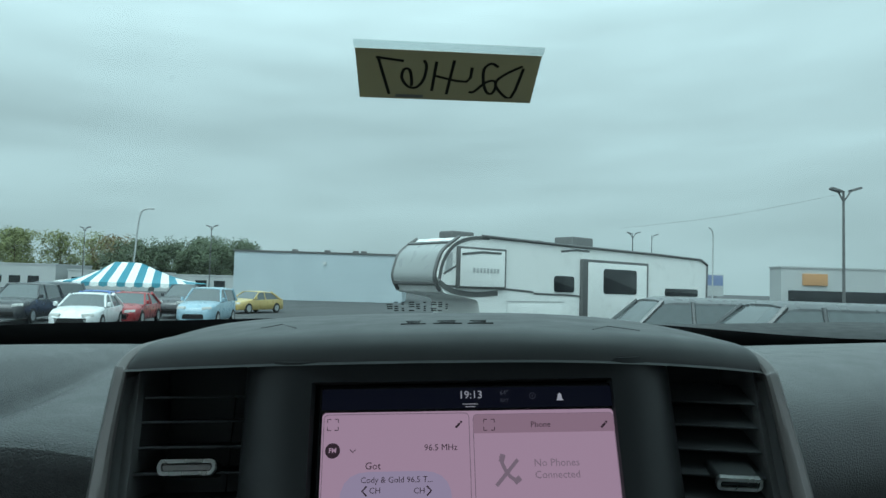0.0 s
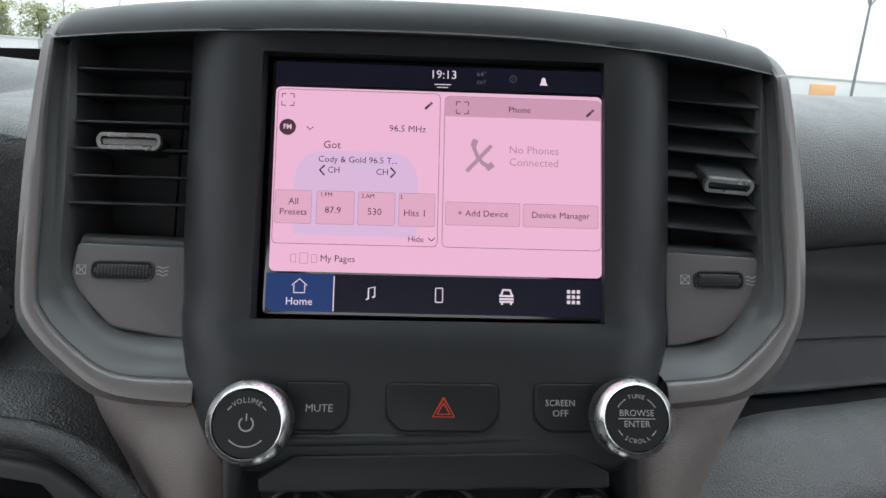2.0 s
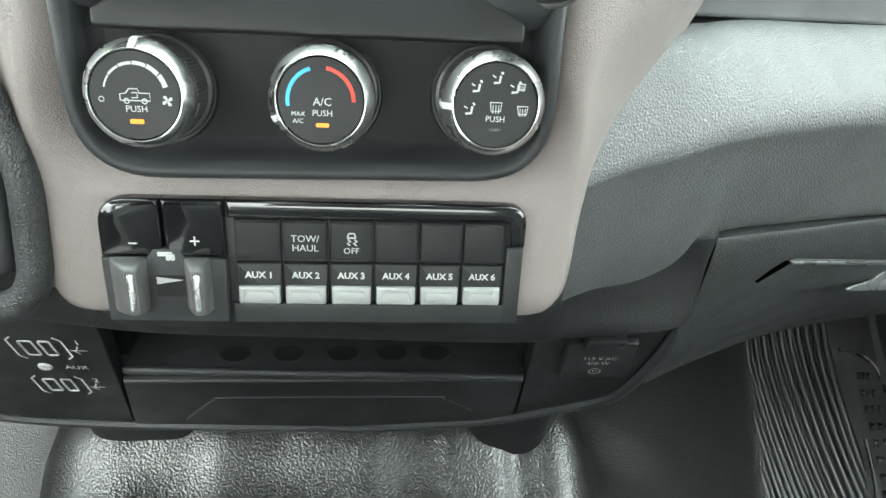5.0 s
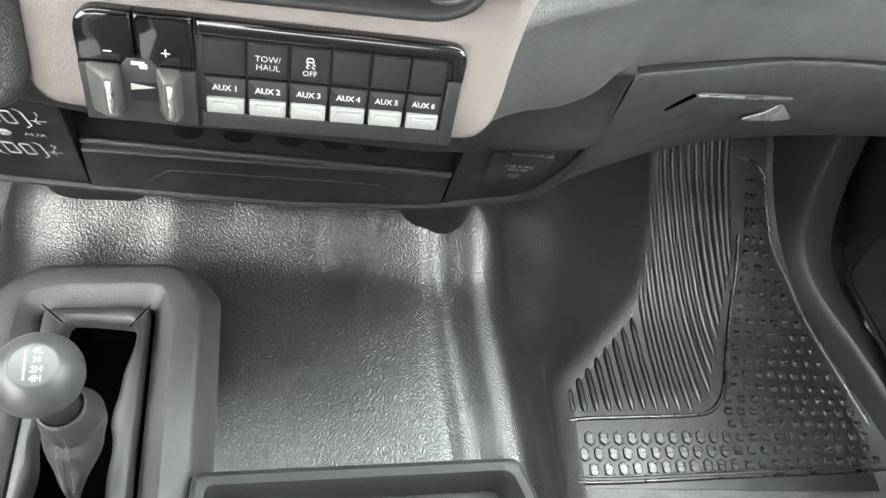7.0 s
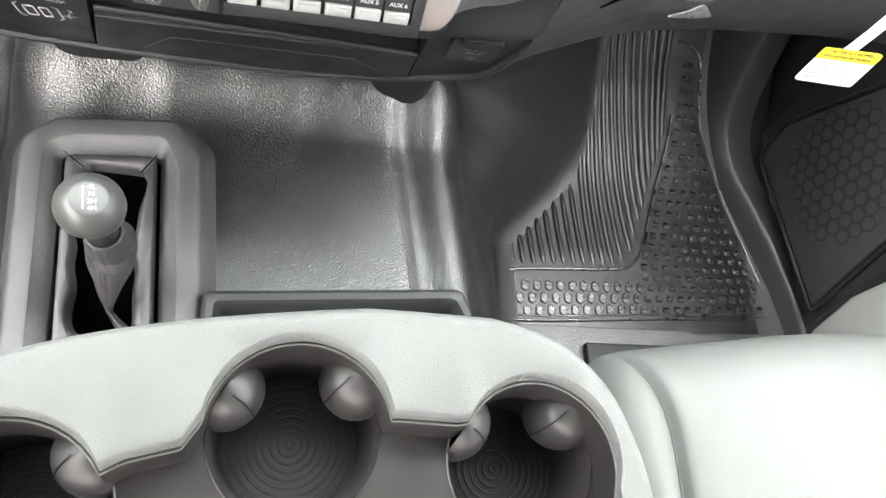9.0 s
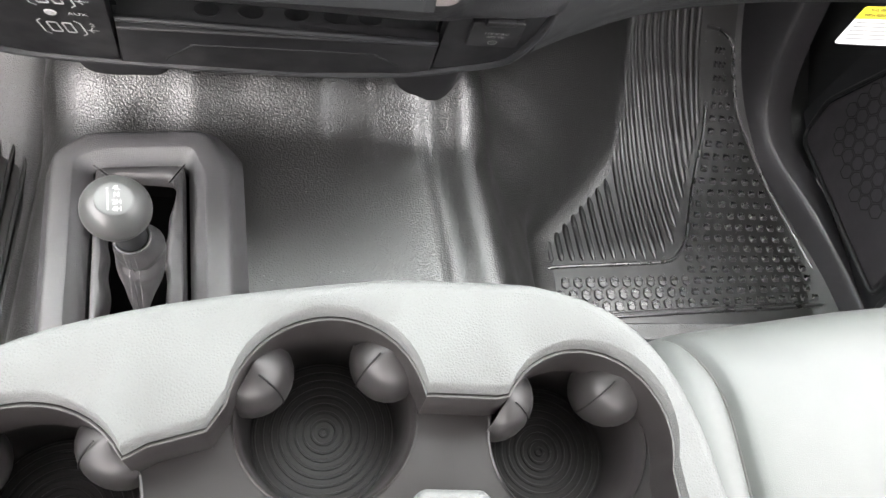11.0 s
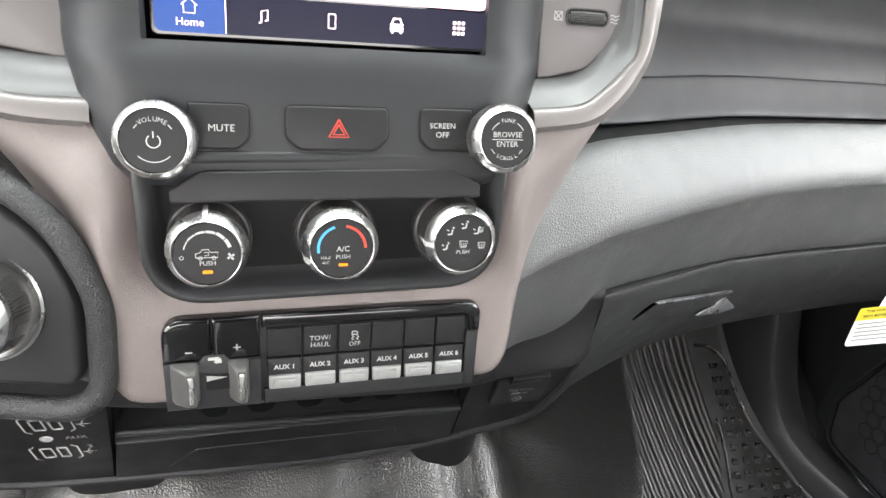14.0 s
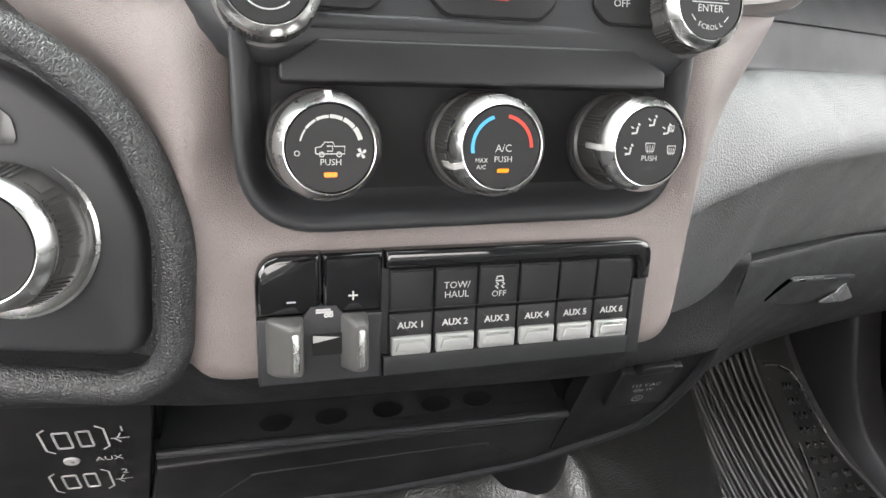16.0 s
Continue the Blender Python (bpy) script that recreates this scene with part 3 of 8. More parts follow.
# ---- touch screen ----
screen = thing("touchscreen", (0, 0.0, 1.74), "lit pink touchscreen with radio and phone panels", "touchscreen")
S = plane(0, 0, 1.74, 19.6)
part("glass", plate(rect(-0.0850, -0.0215, 0.0850, 0.1075, 0.004), S, 0.005, 0.0008, -0.006), PIANO, screen, "glossy black screen glass")
part("status_bar", plate(rect(-0.083, 0.0940, 0.083, 0.1055), S, 0.0003, 0, -0.0008), LCD_BAR, screen)
part("page", plate(rounded([(-0.082, 0.0), (0.082, 0.0), (0.082, 0.0925), (-0.0825, 0.0925)], 0.003), S, 0.0003, 0, -0.0007), LCD_PINK, screen, "bright pink page")
part("navigation_bar", plate(rounded([(-0.083, -0.0195), (0.083, -0.0195), (0.083, -0.001), (-0.083, -0.001)], [0.004, 0.004, 0, 0]), S, 0.0003, 0, -0.0008), LCD_BAR, screen)
part("home_key", plate(rounded([(-0.083, -0.0195), (-0.0502, -0.0195), (-0.0502, -0.001), (-0.083, -0.001)], [0.004, 0, 0, 0]), S, 0.0003, 0, -0.0005), LCD_HOME, screen, "blue home key")


def on_screen(name, pts, material, z, label=""):
    return part(name, plate(pts, S, 0.00012, 0, z), material, screen, label, smooth=False)


def outline(name, pts, w, material, z):
    pts = ccw(list(pts))
    return part(name, hoop(bmesh.new(), pts, inset(pts, w), S, z, z + 0.0001), material, screen, smooth=False)


P0 = -0.0003
on_screen("card_picture", rounded([(-0.0715, 0.018), (-0.0105, 0.018), (-0.0105, 0.0605), (-0.0715, 0.0605)], [0.003, 0.003, 0.016, 0.016]), LCD_BLOB, P0 - 0.00005, "pale lilac radio picture")
outline("radio_card", rect(-0.0815, 0.0135, 0.0, 0.0915, 0.003), 0.00035, LCD_LINE, P0)
outline("phone_card", rect(0.002, 0.0135, 0.0818, 0.0905, 0.003), 0.00035, LCD_LINE, P0)
on_screen("phone_title", rounded([(0.0022, 0.0800), (0.0816, 0.0800), (0.0816, 0.0903), (0.0022, 0.0903)], [0, 0, 0.003, 0.003]), LCD_TITLE, P0)
for x0, x1 in ((-0.0805, -0.0625), (-0.0602, -0.0415), (-0.0398, -0.0214), (-0.0197, -0.0016)):
    on_screen("preset_key", rect(x0, 0.0235, x1, 0.0402, 0.0012), LCD_KEY, P0)
    outline("preset_edge", rect(x0, 0.0235, x1, 0.0402, 0.0012), 0.00025, LCD_DIM, P0 + 0.0002)
for x0, x1 in ((0.0035, 0.0408), (0.0422, 0.0802)):
    on_screen("phone_key", rect(x0, 0.0247, x1, 0.0365, 0.0012), LCD_KEY, P0)
    outline("phone_key_edge", rect(x0, 0.0247, x1, 0.0365, 0.0012), 0.00025, LCD_DIM, P0 + 0.0002)
TZ = 0.0001
for body, size, x, y, material in (("96.5 MHz", 0.0047, -0.0163, 0.0726, LCD_TEXT), ("Got", 0.0054, -0.0536, 0.0633, LCD_TEXT), ("Cody & Gold 96.5 T...", 0.0044, -0.0405, 0.0560, LCD_TEXT), ("CH", 0.0044, -0.0523, 0.0506, LCD_TEXT),
                                   ("CH", 0.0044, -0.0283, 0.0502, LCD_TEXT), ("All", 0.0046, -0.0714, 0.0344, LCD_TEXT), ("Presets", 0.0046, -0.0714, 0.0292, LCD_TEXT), ("1.FM", 0.0031, -0.0555, 0.0382, LCD_TEXT), ("87.9", 0.0047, -0.0520, 0.0305, LCD_TEXT),
                                   ("2.AM", 0.0031, -0.0350, 0.0380, LCD_TEXT), ("530", 0.0047, -0.0315, 0.0302, LCD_TEXT), ("3", 0.0031, -0.0185, 0.0380, LCD_TEXT), ("Hits 1", 0.0047, -0.0115, 0.0300, LCD_TEXT), ("Hide", 0.0041, -0.0108, 0.0171, LCD_TEXT),
                                   ("My Pages", 0.0046, -0.0488, 0.0065, LCD_TEXT), ("Phone", 0.0045, 0.0400, 0.0842, LCD_TEXT), ("No Phones", 0.0056, 0.0475, 0.0635, LCD_DIM), ("Connected", 0.0056, 0.0475, 0.0572, LCD_DIM), ("+ Add Device", 0.0045, 0.0222, 0.0307, LCD_TEXT),
                                   ("Device Manager", 0.0045, 0.0612, 0.0308, LCD_TEXT), ("19:13", 0.0062, 0.0012, 0.1012, LCD_WHITE), ("64\u00b0", 0.0036, 0.0204, 0.1022, LCD_FAINT), ("EXT", 0.0026, 0.0204, 0.0978, LCD_FAINT), ("Home", 0.0052, -0.0668, -0.0147, LCD_WHITE)):
    words(body, size, S @ Matrix.Translation((x, y, 0)), material, screen, z=TZ)
on_screen("band_badge", circle(-0.0759, 0.0718, 0.0041, 24), LCD_TEXT, TZ)
words("FM", 0.0034, S @ Matrix.Translation((-0.0759, 0.0718, 0)), LCD_PINK, screen, z=TZ + 0.0003, bold=0.0001)


def icon(name, lines, w, material, z=TZ):
    return part(name, strokes(lines, w, S, z), material, screen, smooth=False)


for cx in (-0.0763, 0.0110):
    cy = 0.0858 if cx < 0 else 0.0845
    h = 0.0030
    icon("expand_icon", [[(cx + a * h, cy + b * h * 0.35), (cx + a * h, cy + b * h), (cx + a * h * 0.35, cy + b * h)] for a in (-1, 1) for b in (-1, 1)], 0.0005, LCD_TEXT)
for cx, cy in ((-0.0062, 0.0848), (0.0758, 0.0836)):
    icon("pencil_icon", [[(cx - 0.0016, cy - 0.0016), (cx + 0.0009, cy + 0.0009)], [(cx + 0.0011, cy + 0.0011), (cx + 0.0019, cy + 0.0019)]], 0.0012, LCD_TEXT)
icon("chevron", [[(-0.0664, 0.0723), (-0.0648, 0.0708), (-0.0632, 0.0723)]], 0.0005, LCD_TEXT)
icon("chevron", [[(-0.0047, 0.0180), (-0.0031, 0.0165), (-0.0015, 0.0180)]], 0.0005, LCD_TEXT)
icon("seek_arrow", [[(-0.0568, 0.0530), (-0.0592, 0.0505), (-0.0568, 0.0480)]], 0.0009, LCD_TEXT)
icon("seek_arrow", [[(-0.0242, 0.0527), (-0.0218, 0.0502), (-0.0242, 0.0477)]], 0.0009, LCD_TEXT)
icon("no_phone_icon", [[(0.0137, 0.0520), (0.0260, 0.0655)], [(0.0168, 0.0675), (0.0172, 0.0640), (0.0190, 0.0598), (0.0215, 0.0565), (0.0245, 0.0548)]], 0.0020, LCD_DIM)
icon("no_phone_ends", [[(0.0160, 0.0668), (0.0188, 0.0660)], [(0.0243, 0.0560), (0.0262, 0.0536)]], 0.0042, LCD_DIM)
for x0, x1, y0, y1 in ((-0.0718, -0.0690, 0.0043, 0.0085), (-0.0674, -0.0632, 0.0038, 0.0092), (-0.0616, -0.0588, 0.0043, 0.0085)):
    outline("page_icon", rect(x0, y0, x1, y1, 0.0004, 2), 0.0003, LCD_DIM, TZ)
icon("home_icon", [[(-0.0705, -0.0068), (-0.0668, -0.0036), (-0.0631, -0.0068)], [(-0.0694, -0.0066), (-0.0694, -0.0104), (-0.0642, -0.0104), (-0.0642, -0.0066)]], 0.0005, LCD_WHITE)
icon("key_divider", [[(-0.0501, -0.0190), (-0.0501, -0.0020)]], 0.0005, LCD_WHITE)
icon("music_icon", [[(-0.0332, -0.0128), (-0.0332, -0.0075), (-0.0302, -0.0068), (-0.0302, -0.0117)], [(-0.0344, -0.0130), (-0.0332, -0.0126)], [(-0.0314, -0.0119), (-0.0302, -0.0115)]], 0.0007, LCD_WHITE)
outline("handset_icon", rect(-0.0007, -0.0138, 0.0033, -0.0064, 0.0006, 2), 0.0005, LCD_WHITE, TZ)
icon("car_icon", [[(0.0317, -0.0098), (0.0328, -0.0068), (0.0362, -0.0068), (0.0373, -0.0098)], [(0.0310, -0.0098), (0.0380, -0.0098)], [(0.0310, -0.0113), (0.0380, -0.0113)], [(0.0310, -0.0126), (0.0380, -0.0126)], [(0.0318, -0.0136), (0.0328, -0.0136)], [(0.0362, -0.0136), (0.0372, -0.0136)]], 0.0010, LCD_WHITE)
bm = bmesh.new()
for i in range(3):
    for j in range(3):
        slab(bm, rect(0.0645 + i * 0.0024, -0.0130 + j * 0.0026, 0.0661 + i * 0.0024, -0.0113 + j * 0.0026), S, 0.0001, 0, TZ)
part("apps_icon", bm, LCD_WHITE, screen, smooth=False)
icon("pull_mark", [[(-0.0035, 0.0962), (0.0051, 0.0962)], [(-0.0020, 0.0947), (0.0036, 0.0947)]], 0.0004, LCD_WHITE)
on_screen("bell_icon", [(0.0500, 0.0975), (0.0542, 0.0975), (0.0534, 0.0988), (0.0531, 0.1008), (0.0521, 0.1018), (0.0511, 0.1008), (0.0508, 0.0988)], LCD_WHITE, TZ)
icon("alert_icon", [arc(0.0365, 0.1003, 0.0017, 0, 360), [(0.0365, 0.0995), (0.0365, 0.1011)]], 0.0003, LCD_FAINT)

# ---- air vents ----
V = plane(0, 0.045, 1.80, 22)
for s in (-1, 1):
    vent = thing("air_vent", (s * 0.155, 0.05, 1.76), "black slatted dashboard air vent with a chrome-edged tab", "air vent", "vents beside the display")
    x0, x1 = (-0.192, -0.106) if s < 0 else (0.104, 0.174)
    for i in range(6):
        v = (0.0352 - 0.0146 * i) if s < 0 else (0.0275 - 0.0142 * i)
        tilt = Matrix.Translation((0, v, 0)) @ Matrix.Rotation(radians(13 if s < 0 else 42), 4, "X")
        deep = 0.030 if s < 0 else 0.024
        turn = Matrix() if s < 0 else Matrix.Translation(((x0 + x1) / 2, 0, 0)) @ Matrix.Rotation(radians(-4), 4, "Z") @ Matrix.Translation((-(x0 + x1) / 2, 0, 0))
        part("slat", plate(rect(x0, -0.0007, x1, 0.0007, 0.0003, 2), V @ turn @ tilt @ Matrix.Translation((0, 0, -deep)), deep, 0.0005), SATIN, vent)
    part("upright_fin", plate(rect((x0 + x1) / 2 - 0.001, -0.05, (x0 + x1) / 2 + 0.001, 0.045), V, 0.004, 0, -0.038), PLASTIC, vent)
    # tab
    tx, tv = (-0.1605, -0.0057) if s < 0 else (0.1535, -0.0150)
    T = V @ Matrix.Translation((tx, tv, 0)) @ Matrix.Rotation(radians(0 if s < 0 else 40), 4, "X") @ Matrix.Rotation(radians(0 if s < 0 else -4), 4, "Z")
    o = rounded([(-0.0150, -0.0044), (0.0150, -0.0044), (0.0168, -0.0008), (0.0158, 0.0044), (-0.0150, 0.0044), (-0.0164, 0.0008)], [0.0040, 0.0036, 0.003, 0.0036, 0.0040, 0.003], 4)
    out = 0.004 if s < 0 else 0.0080
    if s > 0:
        o = [(p[0] * 0.82, p[1] * 0.9) for p in o]
    tab = part("tab", plate(o, T, out + 0.010, 0.0012, -0.010), PLASTIC, vent, "black vent tab")
    o2 = ccw([(p[0], p[1]) for p in o])
    part("tab_edge", hoop(bmesh.new(), o2, inset(o2, 0.0021), T, out - 0.002, out + 0.0016), CHROME, tab, "chrome edge of the tab")
    part("tab_face", plate(inset(o2, 0.0028), T, 0.0007, 0.0002, out), GRAPHITE if s < 0 else PLASTIC, tab)
    # insert with the thumbwheel
    if s < 0:
        poly, wx, wv, ww = [(-0.127, -0.0595), (-0.184, -0.0585), (-0.1865, -0.079), (-0.164, -0.1010), (-0.133, -0.1060), (-0.127, -0.1065)], -0.1598, -0.0723, 0.0145
    else:
        poly, wx, wv, ww = [(0.121, -0.0555), (0.1715, -0.0575), (0.1715, -0.079), (0.151, -0.0985), (0.128, -0.1045), (0.121, -0.1050)], 0.1495, -0.0700, 0.0120
    ins = part("insert", plate(rounded(poly, [0, 0.003, 0.005, 0.006, 0.01, 0], 4), V, 0.010, 0.0014, -0.010), INSERT, vent, "grey-brown insert below the slats")
    xa, xb = (poly[0][0], poly[1][0] + 0.001) if s < 0 else (poly[0][0], poly[1][0] - 0.001)
    va, vb = poly[0][1], poly[1][1]
    rows = [[V @ Vector((xa + (xb - xa) * k, va + (vb - va) * k + d, q)) for d, q in ((-0.0012, -0.0008), (0.0022, -0.0020), (0.0050, -0.0050), (0.0066, -0.0100), (0.0070, -0.0300))] for k in (0.0, 0.33, 0.66, 1.0)]
    part("ledge", skin(rows, 2, 3), SATIN, vent, "rounded dark ledge under the slats")
    W = V @ Matrix.Translation((wx, wv, -0.0040)) @ Matrix.Rotation(radians(90), 4, "Y")
    well = rect(wx - ww - 0.0014, wv - 0.0050, wx + ww + 0.0014, wv + 0.0050, 0.0044)
    part("wheel_slot", plate(well, V, 0.0006, 0, 0.0), DEEP, ins)
    rim_line = ccw(list(well))
    part("slot_rim", hoop(bmesh.new(), rim_line, inset(rim_line, 0.0006), V, 0.0004, 0.0011), SKIRT, ins)
    bm = lathe(bmesh.new(), [(0.0005, -ww), (0.0043, -ww), (0.0052, -ww + 0.0022), (0.0056, 0.0), (0.0052, ww - 0.0022), (0.0043, ww), (0.0005, ww)], W, 28)
    whl = part("thumbwheel", bm, SATIN, vent, "ribbed black thumbwheel")
    bm = bmesh.new()
    for i in range(15):
        for j in range(-3, 4):
            a = radians(14 * j)
            R = V @ Matrix.Translation((wx, wv, -0.0040)) @ Matrix.Rotation(a, 4, "X") @ Matrix.Translation((-ww * 0.84 + i * ww * 0.12, 0, 0.0053 - 0.0004 * abs(i - 7) / 7))
            box(bm, -0.0005, -0.00045, 0, 0.0005, 0.00045, 0.0006, R)
    part("knurl", bm, SKIRT, whl, smooth=False)
    for x in (-ww * 0.96, ww * 0.96):
        part("wheel_band", lathe(bmesh.new(), [(0.0040, x - 0.0004), (0.0048, x - 0.0004), (0.0048, x + 0.0004), (0.0040, x + 0.0004)], W, 28), SKIRT, whl)
    M1 = V @ Matrix.Translation((wx - ww - 0.0062, wv, 0.0002))
    h = 0.0023
    part("closed_mark", strokes([[(-h, -h), (h, -h), (h, h), (-h, h), (-h, -h)], [(-h, -h), (h, h)], [(-h, h), (h, -h)]], 0.0005, M1, 0.0004), PRINT, ins, smooth=False)
    M2 = V @ Matrix.Translation((wx + ww + 0.0055, wv, 0.0002))
    part("open_mark", strokes([[(-0.003 + 0.0015 * k, q + 0.0006 * math.sin(2.1 * k)) for k in range(5)] for q in (-0.0019, 0.0, 0.0019)], 0.0005, M2, 0.0004), PRINT, ins, smooth=False)


# ---- knobs ----
def knob(name, m, r, height, label, group, notch=None, parent=None, face_label="", taper=1.0):
    """A turning knob: foot flange, dark skirt with ribbed and smooth stretches, sloping bright ring, flat face. m: the frame at its foot."""
    foot = 1.07 if taper == 1.0 else 1.008
    ob = part(name, lathe(bmesh.new(), [(0.0005, 0), (r * foot, 0), (r * foot * 1.004, height * 0.04), (r * (foot - 0.03), height * 0.09), (r * 0.975, height * 0.11), (r * 0.955 * taper, height * 0.74), (0.0005, height * 0.74)], m, 56), SKIRT, parent, label)
    rim, r = r, r * taper
    part("ring", lathe(bmesh.new(), [(r * 0.80, height * 0.66), (r * 0.985, height * 0.70), (r * 0.998, height * 0.78), (r * 0.988, height * 0.84), (r * 0.845, height * 0.99), (r * 0.828, height * 1.005), (r * 0.812, height * 1.0), (r * 0.806, height * 0.96), (r * 0.80, height * 0.66)], m, 64, hollow=True), CHROME, ob, "satin chrome ring")
    part("face", lathe(bmesh.new(), [(0.0004, height * 0.6), (r * 0.792, height * 0.6), (r * 0.792, height * 0.965), (r * 0.78, height * 0.985), (0.0004, height * 0.985)], m, 56), KNOB, ob, face_label or "matte black knob face")
    ribs = bmesh.new()
    for i in range(80):
        R = m @ Matrix.Rotation(2 * math.pi * i / 80, 4, "Z") @ Matrix.Translation((rim * 0.955, 0, height * 0.17)) @ Matrix.Rotation(math.atan((r - rim) * 0.955 / (height * 0.6)), 4, "Y")
        if i % 16 < 10:
            box(ribs, -0.0006, -0.00034, 0, 0.0008, 0.00034, height * 0.48, R)
        elif i % 16 == 12:
            part("skirt_window", box(bmesh.new(), -0.0006, -r * 0.13, height * 0.06, 0.0004, r * 0.13, height * 0.40, R), LEVER, ob, "smooth window between the ribs", smooth=False)
    part("ribs", ribs, SKIRT, ob, smooth=False)
    if notch is not None:
        R = m @ Matrix.Rotation(radians(notch), 4, "Z")
        bm = bmesh.new()
        w = 0.0012
        stack(bm, [[R @ Vector(p) for p in ((r * 0.83, k * w, height * 1.012), (r * 0.99, k * w, height * 0.865), (r * 1.015, k * w, height * 0.80), (r * 1.005, k * w, height * 0.40), (r * 0.96, k * w, height * 0.40), (r * 0.96, k * w, height * 0.72), (r * 0.83, k * w, height * 0.95))] for k in (-1, 1)])
        part("pointer", bm, PRINT, ob, "white pointer", smooth=False)
    return ob


# ---- radio keys and knobs ----
FA = plane(0.003, -0.031, 1.690, 24, 0.9)
radio = thing("radio_control_panel", (0, -0.03, 1.67), "black radio key row with mute, hazard and screen off keys", "control panel")
RADIO_KEYS = (("mute_key", [(-0.0715, 0.0065), (-0.0425, 0.0065), (-0.0425, -0.0110), (-0.0480, -0.0165), (-0.0715, -0.0165)], [0, 0.004, 0.007, 0.007, 0], "matte black mute key"),
        ("hazard_key", [(-0.0260, 0.0065), (0.0270, 0.0065), (0.0270, -0.0100), (0.0200, -0.0165), (-0.0190, -0.0165), (-0.0260, -0.0100)], [0.004, 0.004, 0.007, 0.007, 0.007, 0.007], "black hazard warning key"),
        ("screen_off_key", [(0.0430, 0.0070), (0.0720, 0.0070), (0.0720, -0.0160), (0.0490, -0.0160), (0.0430, -0.0100)], [0.004, 0, 0, 0.007, 0.007], "matte black screen off key"))
for nm, pts, r, lab in RADIO_KEYS:
    o = ccw(rounded(pts, r, 4))
    k = part(nm, plate(inset(o, 0.0006), FA, 0.0040, 0.0010, -0.0025), KEY, radio, lab)
    part("gap", plate(o, FA, 0.0012, 0, -0.0006), DEEP, k)
    if nm == "hazard_key":
        t3 = [(0.0010 + 0.0058 * math.cos(radians(a)), -0.0062 + 0.0058 * math.sin(radians(a))) for a in (90, 210, 330)]
        t4 = [(0.0010 + 0.0034 * math.cos(radians(a)), -0.0062 + 0.0034 * math.sin(radians(a))) for a in (90, 210, 330)]
        part("hazard_mark", strokes([t3 + t3[:1], t4 + t4[:1]], 0.0008, FA, 0.0018), RED, k, "red double triangle", smooth=False)
    elif nm == "mute_key":
        words("MUTE", 0.0049, FA @ Matrix.Translation((-0.0560, -0.0058, 0)), PRINT, k, z=0.0018)
    else:
        words("SCREEN", 0.0040, FA @ Matrix.Translation((0.0555, -0.0025, 0)), PRINT, k, z=0.0018)
        words("OFF", 0.0043, FA @ Matrix.Translation((0.0555, -0.0072, 0)), PRINT, k, z=0.0018)
KV = FA @ Matrix.Translation((-0.0850, -0.0115, -0.003))
vol = knob("volume_knob", KV, 0.0184, 0.0205, "black volume knob with a chrome ring", "", parent=radio)
h = 0.0205 * 0.985
curved_words("VOLUME", 0.0031, 0, 0, 0.0098, 90, KV, PRINT, vol, z=h + 0.0002)
part("power_mark", strokes([arc(0, -0.0002, 0.0030, 125, 415), [(0, 0.0012), (0, 0.0042)]], 0.0006, KV, h + 0.0002), PRINT, vol, smooth=False)
part("volume_lines", strokes([arc(0, 0, 0.0098, 225, 315), arc(0, 0, 0.0098, 132, 146, 4), arc(0, 0, 0.0098, 34, 48, 4)], 0.0005, KV, h + 0.0002), PRINT, vol, smooth=False)
KB = FA @ Matrix.Translation((0.0865, -0.0082, -0.003))
tun = knob("tune_knob", KB, 0.0180, 0.0200, "black browse knob with a chrome ring", "", parent=radio)
h = 0.0200 * 0.985
curved_words("TUNE", 0.0028, 0, 0, 0.0098, 90, KB, PRINT, tun, z=h + 0.0002)
curved_words("SCROLL", 0.0028, 0, 0, 0.0098, 270, KB, PRINT, tun, z=h + 0.0002, under=True)
words("BROWSE", 0.0040, KB @ Matrix.Translation((0, 0.0024, 0)), PRINT, tun, z=h + 0.0002)
words("ENTER", 0.0040, KB @ Matrix.Translation((0, -0.0024, 0)), PRINT, tun, z=h + 0.0002)
part("browse_lines", strokes([[(-0.0085, 0), (0.0085, 0)], arc(0, 0, 0.0098, 120, 150, 5), arc(0, 0, 0.0098, 30, 60, 5), arc(0, 0, 0.0098, 210, 228, 4), arc(0, 0, 0.0098, 312, 330, 4)], 0.0004, KB, h + 0.0002), PRINT, tun, smooth=False)

# ---- climate panel ----
HV = plane(0, -0.042, 1.649, 12, 2.2)
climate = thing("climate_control_panel", (0, -0.05, 1.60), "black climate panel with three chrome-ringed knobs", "control panel")
o = rounded([(-0.0955, 0.026), (-0.0955, -0.0585), (0.0985, -0.0560), (0.0985, 0.026)], [0, 0.034, 0.033, 0], 10)
o = ccw(o)
rings = [[HV @ Vector((x, y, z)) for x, y in inset(o, d)] for d, z in ((0.0, -0.012), (0.0, 0.0006), (0.0010, 0.0022), (0.0028, 0.0029), (0.0050, 0.0022), (0.0075, -0.0010), (0.0100, -0.0060), (0.0125, -0.0096), (0.0150, -0.0108))]
part("panel_edge", stack(bmesh.new(), rings, True, False), SATIN, climate, "dark sloping edge of the panel", flat_over=1.2)
part("panel_face", plate(inset(o, 0.0140), HV, 0.0020, 0, -0.0129), FACE, climate, "satin black panel face")
lid = rounded([(-0.0785, 0.0), (-0.0785, 0.0060), (-0.0640, 0.0155), (0.0660, 0.0165), (0.0815, 0.0075), (0.0815, 0.0005)], 0.0018, 3)
